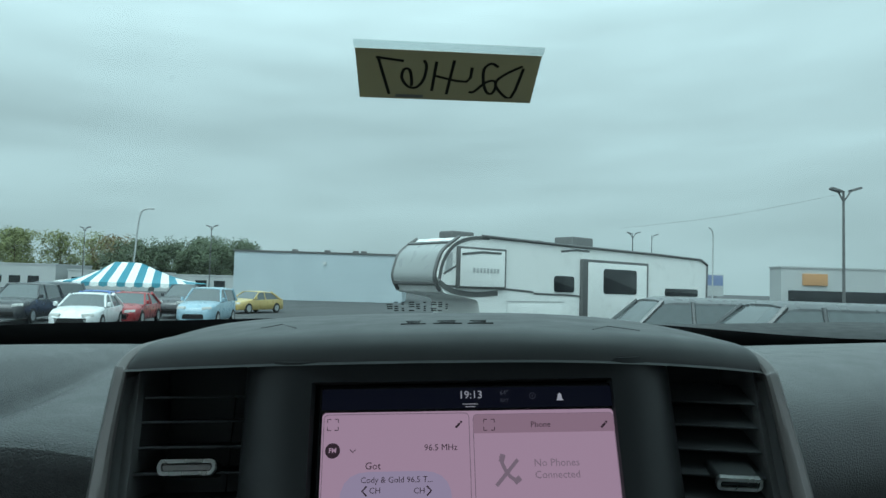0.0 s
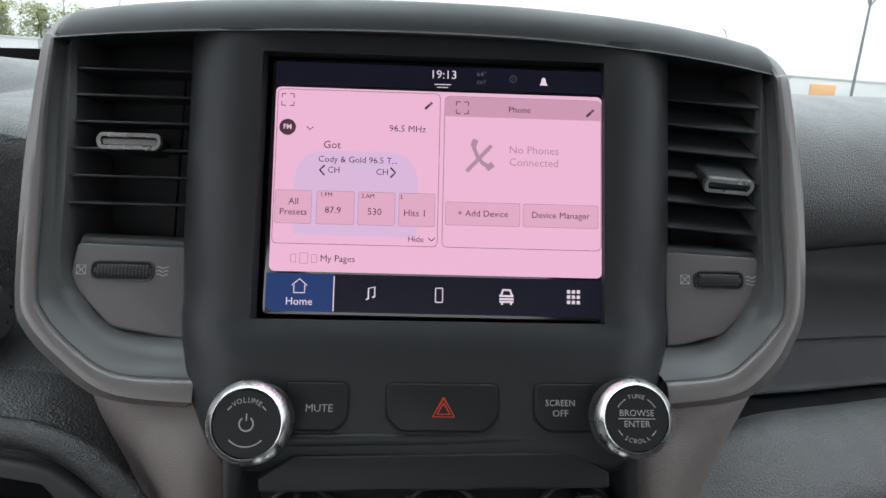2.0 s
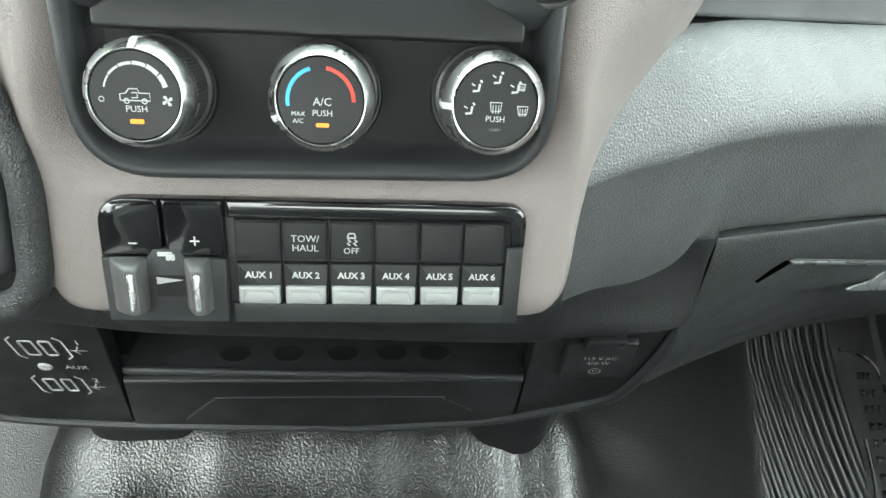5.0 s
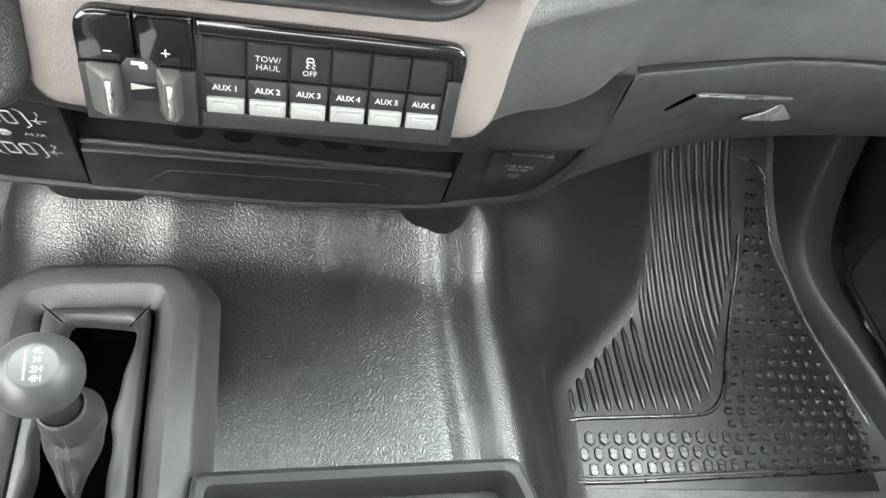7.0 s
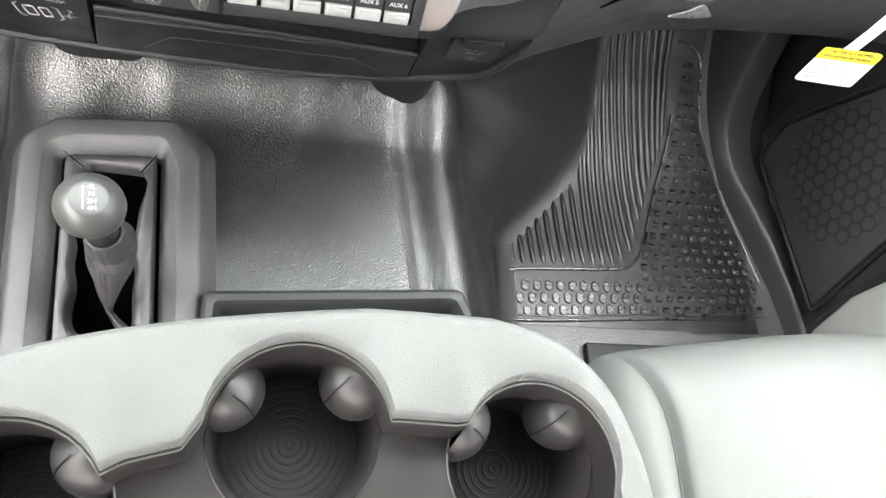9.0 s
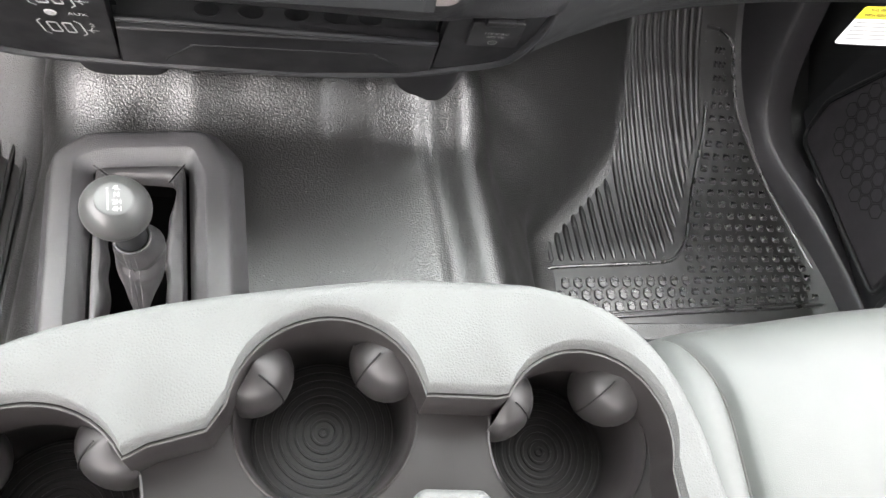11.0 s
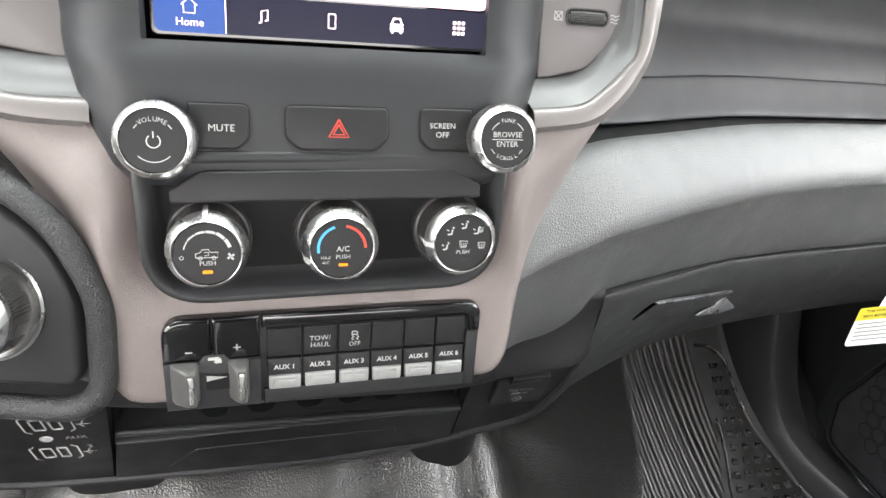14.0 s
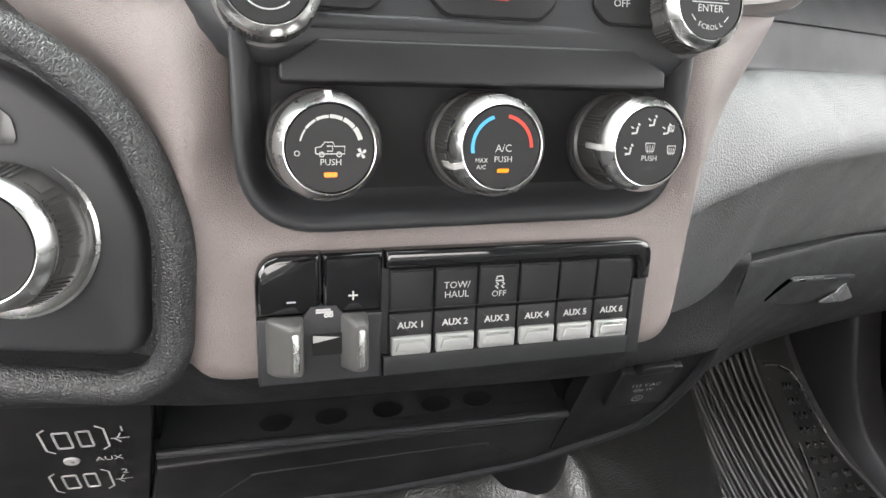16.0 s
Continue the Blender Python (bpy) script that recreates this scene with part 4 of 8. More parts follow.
part("slot_lid", plate(lid, HV @ Matrix.Rotation(radians(-12), 4, "X"), 0.010, 0.0012, -0.002), KEY, climate, "closed black slot lid")
CENTRES = ((-0.0620, -0.0240, 105), (0.0045, -0.0236, 203), (0.0705, -0.0230, 183))
KM = []
for (cx, cy, a), lab in zip(CENTRES, ("black fan speed knob with chrome ring and white pointer", "black temperature knob with blue and red arcs", "black airflow knob with vent symbols")):
    K = HV @ Matrix.Translation((cx, cy + 0.0005, -0.0107)) @ Matrix.Rotation(radians(-5), 4, "X")
    part("knob_seat", lathe(bmesh.new(), [(0.0005, 0), (0.0233, 0), (0.0225, 0.0012), (0.0005, 0.0012)], K, 40), PLASTIC, climate)
    KM.append((K, knob("climate_knob", K, 0.0202, 0.0302, lab, "", notch=a - 15 if cx < -0.05 else a, parent=climate)))
h = 0.0302 * 0.985 + 0.0002
K, k = KM[0]
for i in range(6):
    bm = bmesh.new()
    strip(bm, arc(0, 0.0005, 0.0108 + 0.0001 * i, 168 - i * 26, 168 - i * 26 - 24, 6), 0.0006 + 0.00024 * i, K, h)
    part("fan_scale_mark", bm, PRINT, k, smooth=False)
part("low_fan_mark", strokes([arc(-0.0118, -0.0016, 0.0009, 0, 360)], 0.0003, K, h), PRINT, k, smooth=False)
bm = bmesh.new()
for i in range(4):
    q = K @ Matrix.Translation((0.0113, -0.0016, h)) @ Matrix.Rotation(radians(20 + 90 * i), 4, "Z")
    bm.faces.new([bm.verts.new(q @ Vector((x, y, 0))) for x, y in ((0.0, 0.0), (0.0008, -0.0004), (0.0019, -0.0002), (0.0020, 0.0008), (0.0012, 0.0009))])
part("fan_mark", bm, PRINT, k, smooth=False)
part("recirculation_mark", strokes([[(-0.0052, -0.0018), (-0.0053, 0.0004), (-0.0032, 0.0008), (-0.0020, 0.0024), (0.0010, 0.0024), (0.0015, 0.0009), (0.0052, 0.0009), (0.0052, -0.0018), (-0.0052, -0.0018)], arc(-0.0031, -0.0020, 0.0009, 0, 360, 8), arc(0.0032, -0.0020, 0.0009, 0, 360, 8), [(-0.0012, -0.0008), (0.0008, -0.0008), (0.0008, 0.0010), (-0.0012, 0.0010)]], 0.0004, K, h), PRINT, k, smooth=False)
words("PUSH", 0.0033, K @ Matrix.Translation((0.0002, -0.0049, 0)), PRINT, k, z=h)
part("lamp", plate(rect(-0.0024, -0.0102, 0.0024, -0.0085, 0.0004), K, 0.0003, 0, h), AMBER, k, "lit amber lamp")
K, k = KM[1]
part("cold_arc", strokes([arc(0, 0.0, 0.0122, 190, 108)], 0.0014, K, h), BLUE, k, "blue cold scale", smooth=False)
part("hot_arc", strokes([arc(0, 0.0, 0.0122, 80, 0)], 0.0014, K, h), RED, k, "red hot scale", smooth=False)
words("A/C", 0.0042, K @ Matrix.Translation((0.0006, -0.0004, 0)), PRINT, k, z=h)
words("PUSH", 0.0032, K @ Matrix.Translation((0.0006, -0.0046, 0)), PRINT, k, z=h)
words("MAX", 0.0024, K @ Matrix.Translation((-0.0084, -0.0050, 0)), PRINT, k, z=h)
words("A/C", 0.0024, K @ Matrix.Translation((-0.0084, -0.0076, 0)), PRINT, k, z=h)
part("lamp", plate(rect(-0.0018, -0.0097, 0.0030, -0.0082, 0.0004), K, 0.0003, 0, h), AMBER, k, "lit amber lamp")
K, k = KM[2]
bm = bmesh.new()
for a in (190, 138, 88, 42):
    px, py = 0.0100 * math.cos(radians(a)), 0.0100 * math.sin(radians(a))
    strip(bm, [(px - 0.0018, py - 0.0016), (px + 0.0004, py - 0.0014), (px + 0.0008, py + 0.0012)], 0.0009, K, h)
    strip(bm, [(px + 0.0010, py + 0.0018), (px + 0.0016, py + 0.0024)], 0.0011, K, h)
    strip(bm, [(px - 0.0024, py + 0.0012), (px - 0.0010, py + 0.0004)], 0.0005, K, h)
for cx, cy, w in ((0.0, -0.0006, 0.0022), (0.0104, -0.0016, 0.0020), (0.0094, 0.0072, 0.0014)):
    strip(bm, [(cx - w, cy + w * 0.8), (cx + w, cy + w * 0.8), (cx + w * 0.8, cy - w * 0.7), (cx - w * 0.8, cy - w * 0.7), (cx - w, cy + w * 0.8)], 0.0004, K, h)
    for q in (-0.5, 0, 0.5):
        strip(bm, [(cx + q * w, cy - w * 1.1), (cx + q * w, cy + w * 0.4)], 0.0003, K, h)
part("airflow_marks", bm, PRINT, k, smooth=False)
words("PUSH", 0.0032, K @ Matrix.Translation((0.0, -0.0052, 0)), PRINT, k, z=h)
part("lamp", plate(rect(-0.0022, -0.0097, 0.0022, -0.0085, 0.0004), K, 0.0003, 0, h), DULL, k, "unlit lamp")

# ---- switch bank with the trailer brake control ----
SW = plane(0, -0.0550, 1.583, 14, 2.2)
bank = thing("switch_panel", (0, -0.06, 1.53), "black switch bank with six auxiliary switches", "switch panel")
o = rounded([(-0.0890, -0.0580), (0.0905, -0.0580), (0.0920, 0.0), (-0.0890, 0.0)], [0.001, 0.001, 0.012, 0.012], 5)
part("backing", plate(o, SW, 0.0035, 0.0012, -0.004), PLASTIC, bank)
o = rounded([(-0.0365, -0.0075), (0.0850, -0.0075), (0.0862, -0.0190), (0.0922, -0.0190), (0.0922, 0.0005), (-0.0365, 0.0005)], [0, 0.006, 0, 0, 0.012, 0], 5)
part("gloss_band", plate(o, SW, 0.0060, 0.0022, -0.002), PIANO, bank, "gloss black band")
part("lower_band", plate([(-0.0365, -0.0580), (0.0905, -0.0580), (0.0905, -0.0478), (-0.0365, -0.0478)], SW, 0.0040, 0.0015, -0.002), PLASTIC, bank)
part("side_strip", plate([(0.0842, -0.0580), (0.0922, -0.0580), (0.0922, -0.0192), (0.0842, -0.0192)], SW, 0.0042, 0.0015, -0.002), PLASTIC, bank)
EDGES = [-0.0345, -0.0142, 0.0058, 0.0255, 0.0452, 0.0645, 0.0836]
for i in range(6):
    a, b = EDGES[i] + 0.0004, EDGES[i + 1] - 0.0004
    u = part("upper_key", plate(rounded([(a, -0.0268), (b, -0.0268), (b, -0.0082), (a, -0.0082)], [0, 0, 0.004 if i == 5 else 0.0008, 0.0008], 3), SW, 0.0046, 0.0012, -0.002), KEY, bank)
    if i == 1:
        words("TOW/", 0.0044, SW @ Matrix.Translation(((a + b) / 2, -0.0165, 0)), PRINT, u, z=0.0029)
        words("HAUL", 0.0044, SW @ Matrix.Translation(((a + b) / 2, -0.0208, 0)), PRINT, u, z=0.0029)
    if i == 2:
        c = (a + b) / 2
        words("OFF", 0.0040, SW @ Matrix.Translation((c, -0.0218, 0)), PRINT, u, z=0.0029)
        part("stability_mark", strokes([[(c - 0.0016, -0.0150), (c - 0.0012, -0.0136), (c + 0.0012, -0.0136), (c + 0.0016, -0.0150)], [(c - 0.0020, -0.0156), (c + 0.0020, -0.0156)], [(c - 0.0016, -0.0164), (c - 0.0004, -0.0172), (c - 0.0018, -0.0182), (c - 0.0006, -0.0192)], [(c + 0.0012, -0.0164), (c + 0.0024, -0.0172), (c + 0.0010, -0.0182), (c + 0.0022, -0.0192)]], 0.0007, SW, 0.0029), PRINT, u, smooth=False)
    s = part("aux_switch", plate(rect(a, -0.0470, b, -0.0282, 0.0006, 2), SW, 0.0044, 0.0008, -0.002), KEY, bank, "black auxiliary rocker switch")
    R = SW @ Matrix.Translation(((a + b) / 2, -0.0428, 0.0024))
    w = (b - a) / 2 - 0.0008
    c = part("silver_cap", plate(rect(-w, -0.0042, w, 0.0042, 0.0008, 2), R, 0.0022, 0.0009), CAP, s, "silver rocker cap")
    part("cap_ridge", plate(rounded([(-w * 0.82, -0.0020), (w * 0.82, -0.0020), (w * 0.66, 0.0022), (-w * 0.66, 0.0022)], 0.0006, 2), R, 0.0010, 0.0005, 0.0021), CAP, c)
    bm = bmesh.new()
    for k in range(13):
        for j in range(2):
            box(bm, -w * 0.62 + k * w * 0.1 - 0.00022, 0.0024 + j * 0.0007 - 0.00022, 0.0020, -w * 0.62 + k * w * 0.1 + 0.00022, 0.0024 + j * 0.0007 + 0.00022, 0.0027, R)
    part("cap_texture", bm, CAP, c, smooth=False)
    # shadow below the cap, drawn as a thin black strip
    part("cap_shadow_strip", plate(rect(-w * 0.9, -0.0049, w * 0.9, -0.0043, 0.0001, 2), R, 0.0006), DEEP, c)
    words("AUX %d" % (i + 1), 0.0042, SW @ Matrix.Translation(((a + b) / 2, -0.0338, 0)), PRINT, s, z=0.0027, bold=0.00012)
brake = thing("trailer_brake_control", (-0.063, -0.06, 1.54), "black trailer brake control with two grey levers", "brake control")
o = rounded([(-0.0892, -0.0255), (-0.0635, -0.0255), (-0.0635, 0.0004), (-0.0892, 0.0004)], [0, 0, 0.0006, 0.0125], 6)
k1 = part("minus_key", plate(o, SW, 0.0062, 0.0022, -0.002), PIANO, brake, "gloss black minus key")
o = rounded([(-0.0627, -0.0255), (-0.0375, -0.0255), (-0.0375, 0.0005), (-0.0627, 0.0004)], [0, 0, 0.0006, 0.0006], 3)
k2 = part("plus_key", plate(o, SW, 0.0062, 0.0022, -0.002), PIANO, brake, "gloss black plus key")
part("minus_mark", strokes([[(-0.0770, -0.0190), (-0.0734, -0.0190)]], 0.0007, SW, 0.0045), PRINT, k1, smooth=False)
part("plus_mark", strokes([[(-0.0520, -0.0176), (-0.0480, -0.0176)], [(-0.0500, -0.0196), (-0.0500, -0.0156)]], 0.0007, SW, 0.0045), PRINT, k2, smooth=False)
fc = part("lower_face", plate([(-0.0888, -0.0555), (-0.0380, -0.0560), (-0.0375, -0.0258), (-0.0540, -0.0258), (-0.0570, -0.0215), (-0.0675, -0.0215), (-0.0705, -0.0258), (-0.0890, -0.0258)], SW, 0.0068, 0.0010, -0.002), SATIN, brake, "charcoal lower face")
T0 = SW @ Matrix.Translation((0, 0, 0.0050))
part("trailer_mark", strokes([[(-0.0655, -0.0238), (-0.0585, -0.0238)], [(-0.0655, -0.0228), (-0.0595, -0.0228)], arc(-0.0612, -0.0252, 0.0007, 0, 360, 8), arc(-0.0594, -0.0252, 0.0007, 0, 360, 8)], 0.0009, T0), PRINT, fc, smooth=False)
part("lever_slot", plate(rect(-0.0672, -0.0430, -0.0545, -0.0335, 0.0005, 2), T0, 0.0006), DEEP, fc)
part("force_mark", plate([(-0.0668, -0.0372), (-0.0560, -0.0352), (-0.0668, -0.0338)], T0, 0.0004, 0, 0.0005), PRINT, fc, smooth=False)
for cx, wide in ((-0.0766, 0.0090), (-0.0500, 0.0052)):
    L = SW @ Matrix.Translation((cx, -0.0375, 0.0048))
    rings = []
    for zz, left, right, low, top in ((0.0, -wide, 0.0060, -0.0125, 0.0125), (0.0025, -wide + 0.0012, 0.0058, -0.0122, 0.0122), (0.0060, -wide * 0.45, 0.0054, -0.0116, 0.0116), (0.0085, -0.0010, 0.0050, -0.0108, 0.0108), (0.0094, 0.0000, 0.0044, -0.0100, 0.0100)):
        rings.append([L @ Vector((p[0], p[1], zz)) for p in rect(left, low, right, top, 0.0020, 4)])
    lv = part("lever", stack(bmesh.new(), rings), LEVER, brake, "grey pinch lever")
    part("lever_edge", plate(rect(0.0008, -0.0084, 0.0034, 0.0084, 0.0010, 3), L, 0.0012, 0.0005, 0.0090), CHROME, lv, "chrome strip on the lever")


# ======================= the rest of the dashboard =======================
XS = (0.112, 0.145, 0.175, 0.198, 0.222, 0.28, 0.40, 0.55, 0.72, 0.90)
OFF = [(0.112, -0.033), (0.145, -0.012), (0.20, 0.008), (0.28, 0.042), (0.40, 0.090), (0.55, 0.125), (0.72, 0.15), (0.90, 0.16)]
SEAM = [(0.112, 1.497), (0.175, 1.496), (0.198, 1.503), (0.222, 1.520), (0.28, 1.514), (0.40, 1.496), (0.55, 1.482), (0.72, 1.472), (0.90, 1.466)]
NOSE = [(0.112, 1.586), (0.162, 1.590), (0.198, 1.597), (0.244, 1.597), (0.316, 1.590), (0.40, 1.583), (0.55, 1.574), (0.72, 1.566), (0.90, 1.562)]
FALL = (lambda x: 0.0 if x < 0.22 else 0.112 * (x - 0.22) - 0.062 * (x - 0.22) ** 2 if x < 0.9 else 0.0475)  # the roll sinks towards the door
rows = []
for x in XS:
    o, s, z = lerp_table(OFF, x), lerp_table(SEAM, x), lerp_table(NOSE, x)
    f = FALL(x)
    rows.append([(x, o + 0.080, 1.612 - f), (x, o + 0.060, 1.630 - f), (x, o + 0.043, 1.6365 - f), (x, o + 0.026, 1.6325 - f), (x, o + 0.008, z + (1.6325 - f - z) * 0.66), (x, o - 0.005, z + 0.011), (x, o - 0.0105, z - 0.001), (x, o - 0.0075, z - 0.014), (x, o + 0.002, s + 0.018), (x, o + 0.009, s), (x, o + 0.03, s - 0.004)])
part("passenger_pad", skin(rows, 4, 4), VINYL_LIT, dash, "padded grained vinyl roll on the passenger side")
XU = (0.176, 0.20, 0.28, 0.40, 0.55, 0.72, 0.90)
OU = (0.012, 0.020, 0.046, 0.092, 0.125, 0.15, 0.16)
rows = []
for x, o in zip(XU, OU):
    rows.append([(x, 0.76, 1.775), (x, 0.70, 1.797), (x, o + 0.34, 1.822), (x, o + 0.20, 1.831), (x, o + 0.130, 1.825), (x, o + 0.090, 1.804), (x, o + 0.073, 1.768), (x, o + 0.080, 1.738), (x, o + 0.11, 1.722), (x, o + 0.14, 1.716), (x, o + 0.16, 1.704)])
part("upper_pad", skin(rows, 4, 4), VINYL_LIT, dash, "grained vinyl upper dash pad")
face, foot, liner = [], [], []
for x, o in zip(XU, OU):
    c = 1.6375 - FALL(x)
    face.append([(x, o + 0.155, 1.706), (x, o + 0.150, c + 0.060), (x, o + 0.132, c + 0.040), (x, o + 0.112, c + 0.0215), (x, o + 0.1105, c + 0.0195), (x, o + 0.116, c + 0.0185)])
    foot.append([(x, o + 0.116, c + 0.0195), (x, o + 0.1095, c + 0.0180), (x, o + 0.108, c + 0.0150), (x, o + 0.101, c + 0.0000), (x, o + 0.095, c - 0.0125), (x, o + 0.092, c - 0.0150), (x, o + 0.098, c - 0.0185)])
    liner.append([(x, o + 0.11, c - 0.0185), (x, o + 0.08, c - 0.0200), (x, o + 0.05, c - 0.0205)])
part("shelf_face", skin(face, 3, 4), SHELF, dash, "smooth dark face above the shelf")
part("shelf_foot", skin(foot, 3, 4), SHELF, dash, "smooth dark lower face of the shelf")
part("shelf_floor", skin(liner, 3, 3), DEEP, dash, "black rubber shelf liner")

# glove box
glove = thing("glove_box", (0.5, 0.15, 1.33), "closed dark grained glove box with a recessed pull", "glove box")
GX = (0.226, 0.30, 0.40, 0.55, 0.70, 0.80)
GO = (0.018, 0.050, 0.092, 0.125, 0.148, 0.156)
GS = (1.520, 1.509, 1.495, 1.481, 1.473, 1.469)
rows = []
for x, o, s in zip(GX, GO, GS):
    xx = (lambda d: x + (d if x < 0.25 else 0.0))
    rows.append([(x, o + 0.05, s - 0.001), (x, o + 0.012, s - 0.001), (x, o + 0.004, s - 0.006), (xx(0.003), o + 0.010, s - 0.05), (xx(0.008), o + 0.030, s - 0.11), (xx(0.014), o + 0.058, 1.340), (xx(0.014), o + 0.068, 1.330), (xx(0.014), o + 0.10, 1.328)])
part("door", skin(rows, 4, 4), VINYL_DARK, glove, "grained dark glove box door")
GXV, GNV = Vector((0.8898, 0.3821, -0.2532)), Vector((0.3203, -0.9138, -0.2530))
GXV.normalize()
GNV = (GNV - GXV * GNV.dot(GXV)).normalized()
G = Matrix((GXV, GNV.cross(GXV), GNV)).transposed().to_4x4()
G.translation = Vector((0.35885, 0.083575, 1.45215)) - GNV * 0.0005
o = rounded([(-0.095, -0.014), (0.070, -0.0225), (0.108, -0.0195), (0.062, 0.0145), (-0.070, 0.0150)], [0.003, 0.004, 0.004, 0.006, 0.006], 4)
part("pull_recess", plate(o, G, 0.0013, 0.0006, 0.0), VINYL_DARK, glove, "shallow pull recess")
# shade of the recess's slanted end, drawn as a thin black plate
part("recess_shade", plate(rounded([(-0.0955, -0.0150), (-0.0885, -0.0150), (-0.0715, 0.0125), (-0.0780, 0.0145)], 0.002, 3), G, 0.0012, 0.0004, 0.0009), VOID, glove, "black plate drawn as shade at the slanted end of the recess")
# upper edge and scoop: paler than the door and tilted up for the highlights
G_UP = G @ Matrix.Translation((0, 0.0122, 0.0012)) @ Matrix.Rotation(radians(-38), 4, "X")
part("pull_handle", plate(rounded([(-0.071, -0.0012), (0.066, -0.0012), (0.070, 0.0016), (-0.074, 0.0016)], 0.0010, 3), G_UP, 0.0030, 0.0010, -0.001), SMOOTH, glove, "smooth upper edge of the pull, pale for its highlight")
G_LIP = G @ Matrix.Translation((0.072, -0.0125, 0.0060)) @ Matrix.Rotation(radians(-24), 4, "X")
part("pull_lip", plate(rounded([(-0.058, -0.0010), (0.004, -0.0020), (0.034, 0.0006), (-0.004, 0.0180), (-0.018, 0.0080)], 0.002, 3), G_LIP, 0.0020, 0.0008, 0.0), SMOOTH, glove, "smooth lit scoop of the pull")

# dark side between the stack and the glove box, and under the switch bank
rows = []
for x, t, b in ((-0.34, 0.010, 0.008), (-0.26, 0.005, 0.002), (-0.16, -0.012, -0.006), (-0.12, -0.034, -0.011), (-0.09, -0.050, -0.012), (0.0, -0.050, -0.012), (0.09, -0.050, -0.012), (0.12, -0.030, -0.011), (0.14, -0.002, -0.006), (0.19, 0.014, 0.000), (0.212, 0.018, 0.006), (0.2245, 0.023, 0.018), (0.2280, 0.05, 0.045)):
    rows.append([(x, t + 0.02, 1.540), (x, t, 1.526), (x, t - 0.002, 1.518), (x, t + 0.12 * (b - t), 1.502), (x, t + 0.60 * (b - t), 1.478), (x, b, 1.463), (x, b + 0.014, 1.4585), (x, b + 0.06, 1.460)])
part("lower_panel", skin(rows, 3, 3), LOWER, dash, "dark grained panel under the switches")
# side wall that closes the stack towards the passenger's feet
rows = [[(0.222, 0.02, 1.535), (0.228, 0.08, 1.53), (0.23, 0.20, 1.52)], [(0.224, 0.085, 1.47), (0.226, 0.12, 1.46), (0.23, 0.20, 1.46)], [(0.218, 0.055, 1.40), (0.222, 0.10, 1.40), (0.23, 0.20, 1.40)], [(0.19, 0.075, 1.335), (0.20, 0.12, 1.33), (0.21, 0.20, 1.33)]]
part("stack_side", skin(rows, 3, 3), LOWER, dash)
# closed body behind the faces
part("dash_body", box(bmesh.new(), -0.88, 0.34, 1.42, 0.88, 0.62, 1.745, bevel=0.01), DEEP, dash, "unlit black body behind the faces")
part("stack_body", box(bmesh.new(), -0.17, 0.185, 1.30, 0.17, 0.338, 1.70, bevel=0.01), DEEP, dash, "unlit black body behind the stack")

# ---- lower storage tray with its outlets ----
LB = plane(0, 0.036, 1.38, -18.3)


def lb(x, z):
    return (x, (z - 1.38) / math.cos(radians(18.3)))


tray = thing("storage_tray", (0, 0.08, 1.30), "black open storage tray below the switch bank", "storage tray")
part("socket_panel", plate([lb(-0.330, 1.460), lb(-0.312, 1.350), lb(-0.285, 1.312), lb(-0.250, 1.295), lb(-0.1700, 1.290), lb(-0.1500, 1.425), lb(-0.147, 1.460)], LB, 0.014, 0.001, -0.014), TRAYBLACK, tray, "smooth black socket panel")
part("tray_front", plate([lb(-0.1693, 1.290), lb(0.0, 1.2925), lb(0.110, 1.312), lb(0.1330, 1.324), lb(0.1295, 1.384), lb(-0.1552, 1.366)], LB, 0.016, 0.003, -0.014), TRAYBLACK, tray, "black tray front")
part("outlet_panel", plate([lb(0.1342, 1.326), lb(0.155, 1.334), lb(0.190, 1.353), lb(0.203, 1.370), lb(0.211, 1.420), lb(0.209, 1.466), lb(0.126, 1.462)], LB, 0.014, 0.001, -0.014), TRAYBLACK, tray, "smooth black outlet panel")
line = [lb(-0.332, 1.470), lb(-0.314, 1.348), lb(-0.287, 1.309), lb(-0.250, 1.292), lb(-0.170, 1.286), lb(0.0, 1.289), lb(0.110, 1.308), lb(0.156, 1.330), lb(0.193, 1.351), lb(0.207, 1.369), lb(0.2150, 1.42), lb(0.2140, 1.462)]
part("rim", tube(bmesh.new(), catmull([LB @ Vector((x, y, -0.001)) for x, y in line], 4), [0.0052] * 41 + [0.0048, 0.0040, 0.0026, 0.0010], 10), SATIN, tray, "rounded satin rim")
bm = bmesh.new()
f = [(-0.1545, 0.046, 1.372), (0.129, 0.036, 1.384), (0.129, 0.17, 1.402), (-0.150, 0.17, 1.398)]
vs = [bm.verts.new(p) for p in f] + [bm.verts.new((p[0], p[1], p[2] - 0.006)) for p in f]
for q in ((0, 1, 2, 3), (7, 6, 5, 4), (0, 4, 5, 1), (1, 5, 6, 2), (2, 6, 7, 3), (3, 7, 4, 0)):
    bm.faces.new([vs[i] for i in q])
part("tray_floor", bm, PLASTIC, tray)
# black discs laid on the floor, coloured like the dark inside of holes
for x in (-0.079, -0.041, -0.001, 0.0346, 0.066):
    H = Matrix.Translation((x, 0.058, 1.3792 + 0.044 * (x + 0.04))) @ Matrix.Rotation(radians(-2.5), 4, "Y") @ Matrix.Rotation(radians(7.5), 4, "X")
    part("hole_shade_disc", plate(circle(0, 0, 0.0112, 24, 0.0070), H, 0.0009), DEEP, tray)
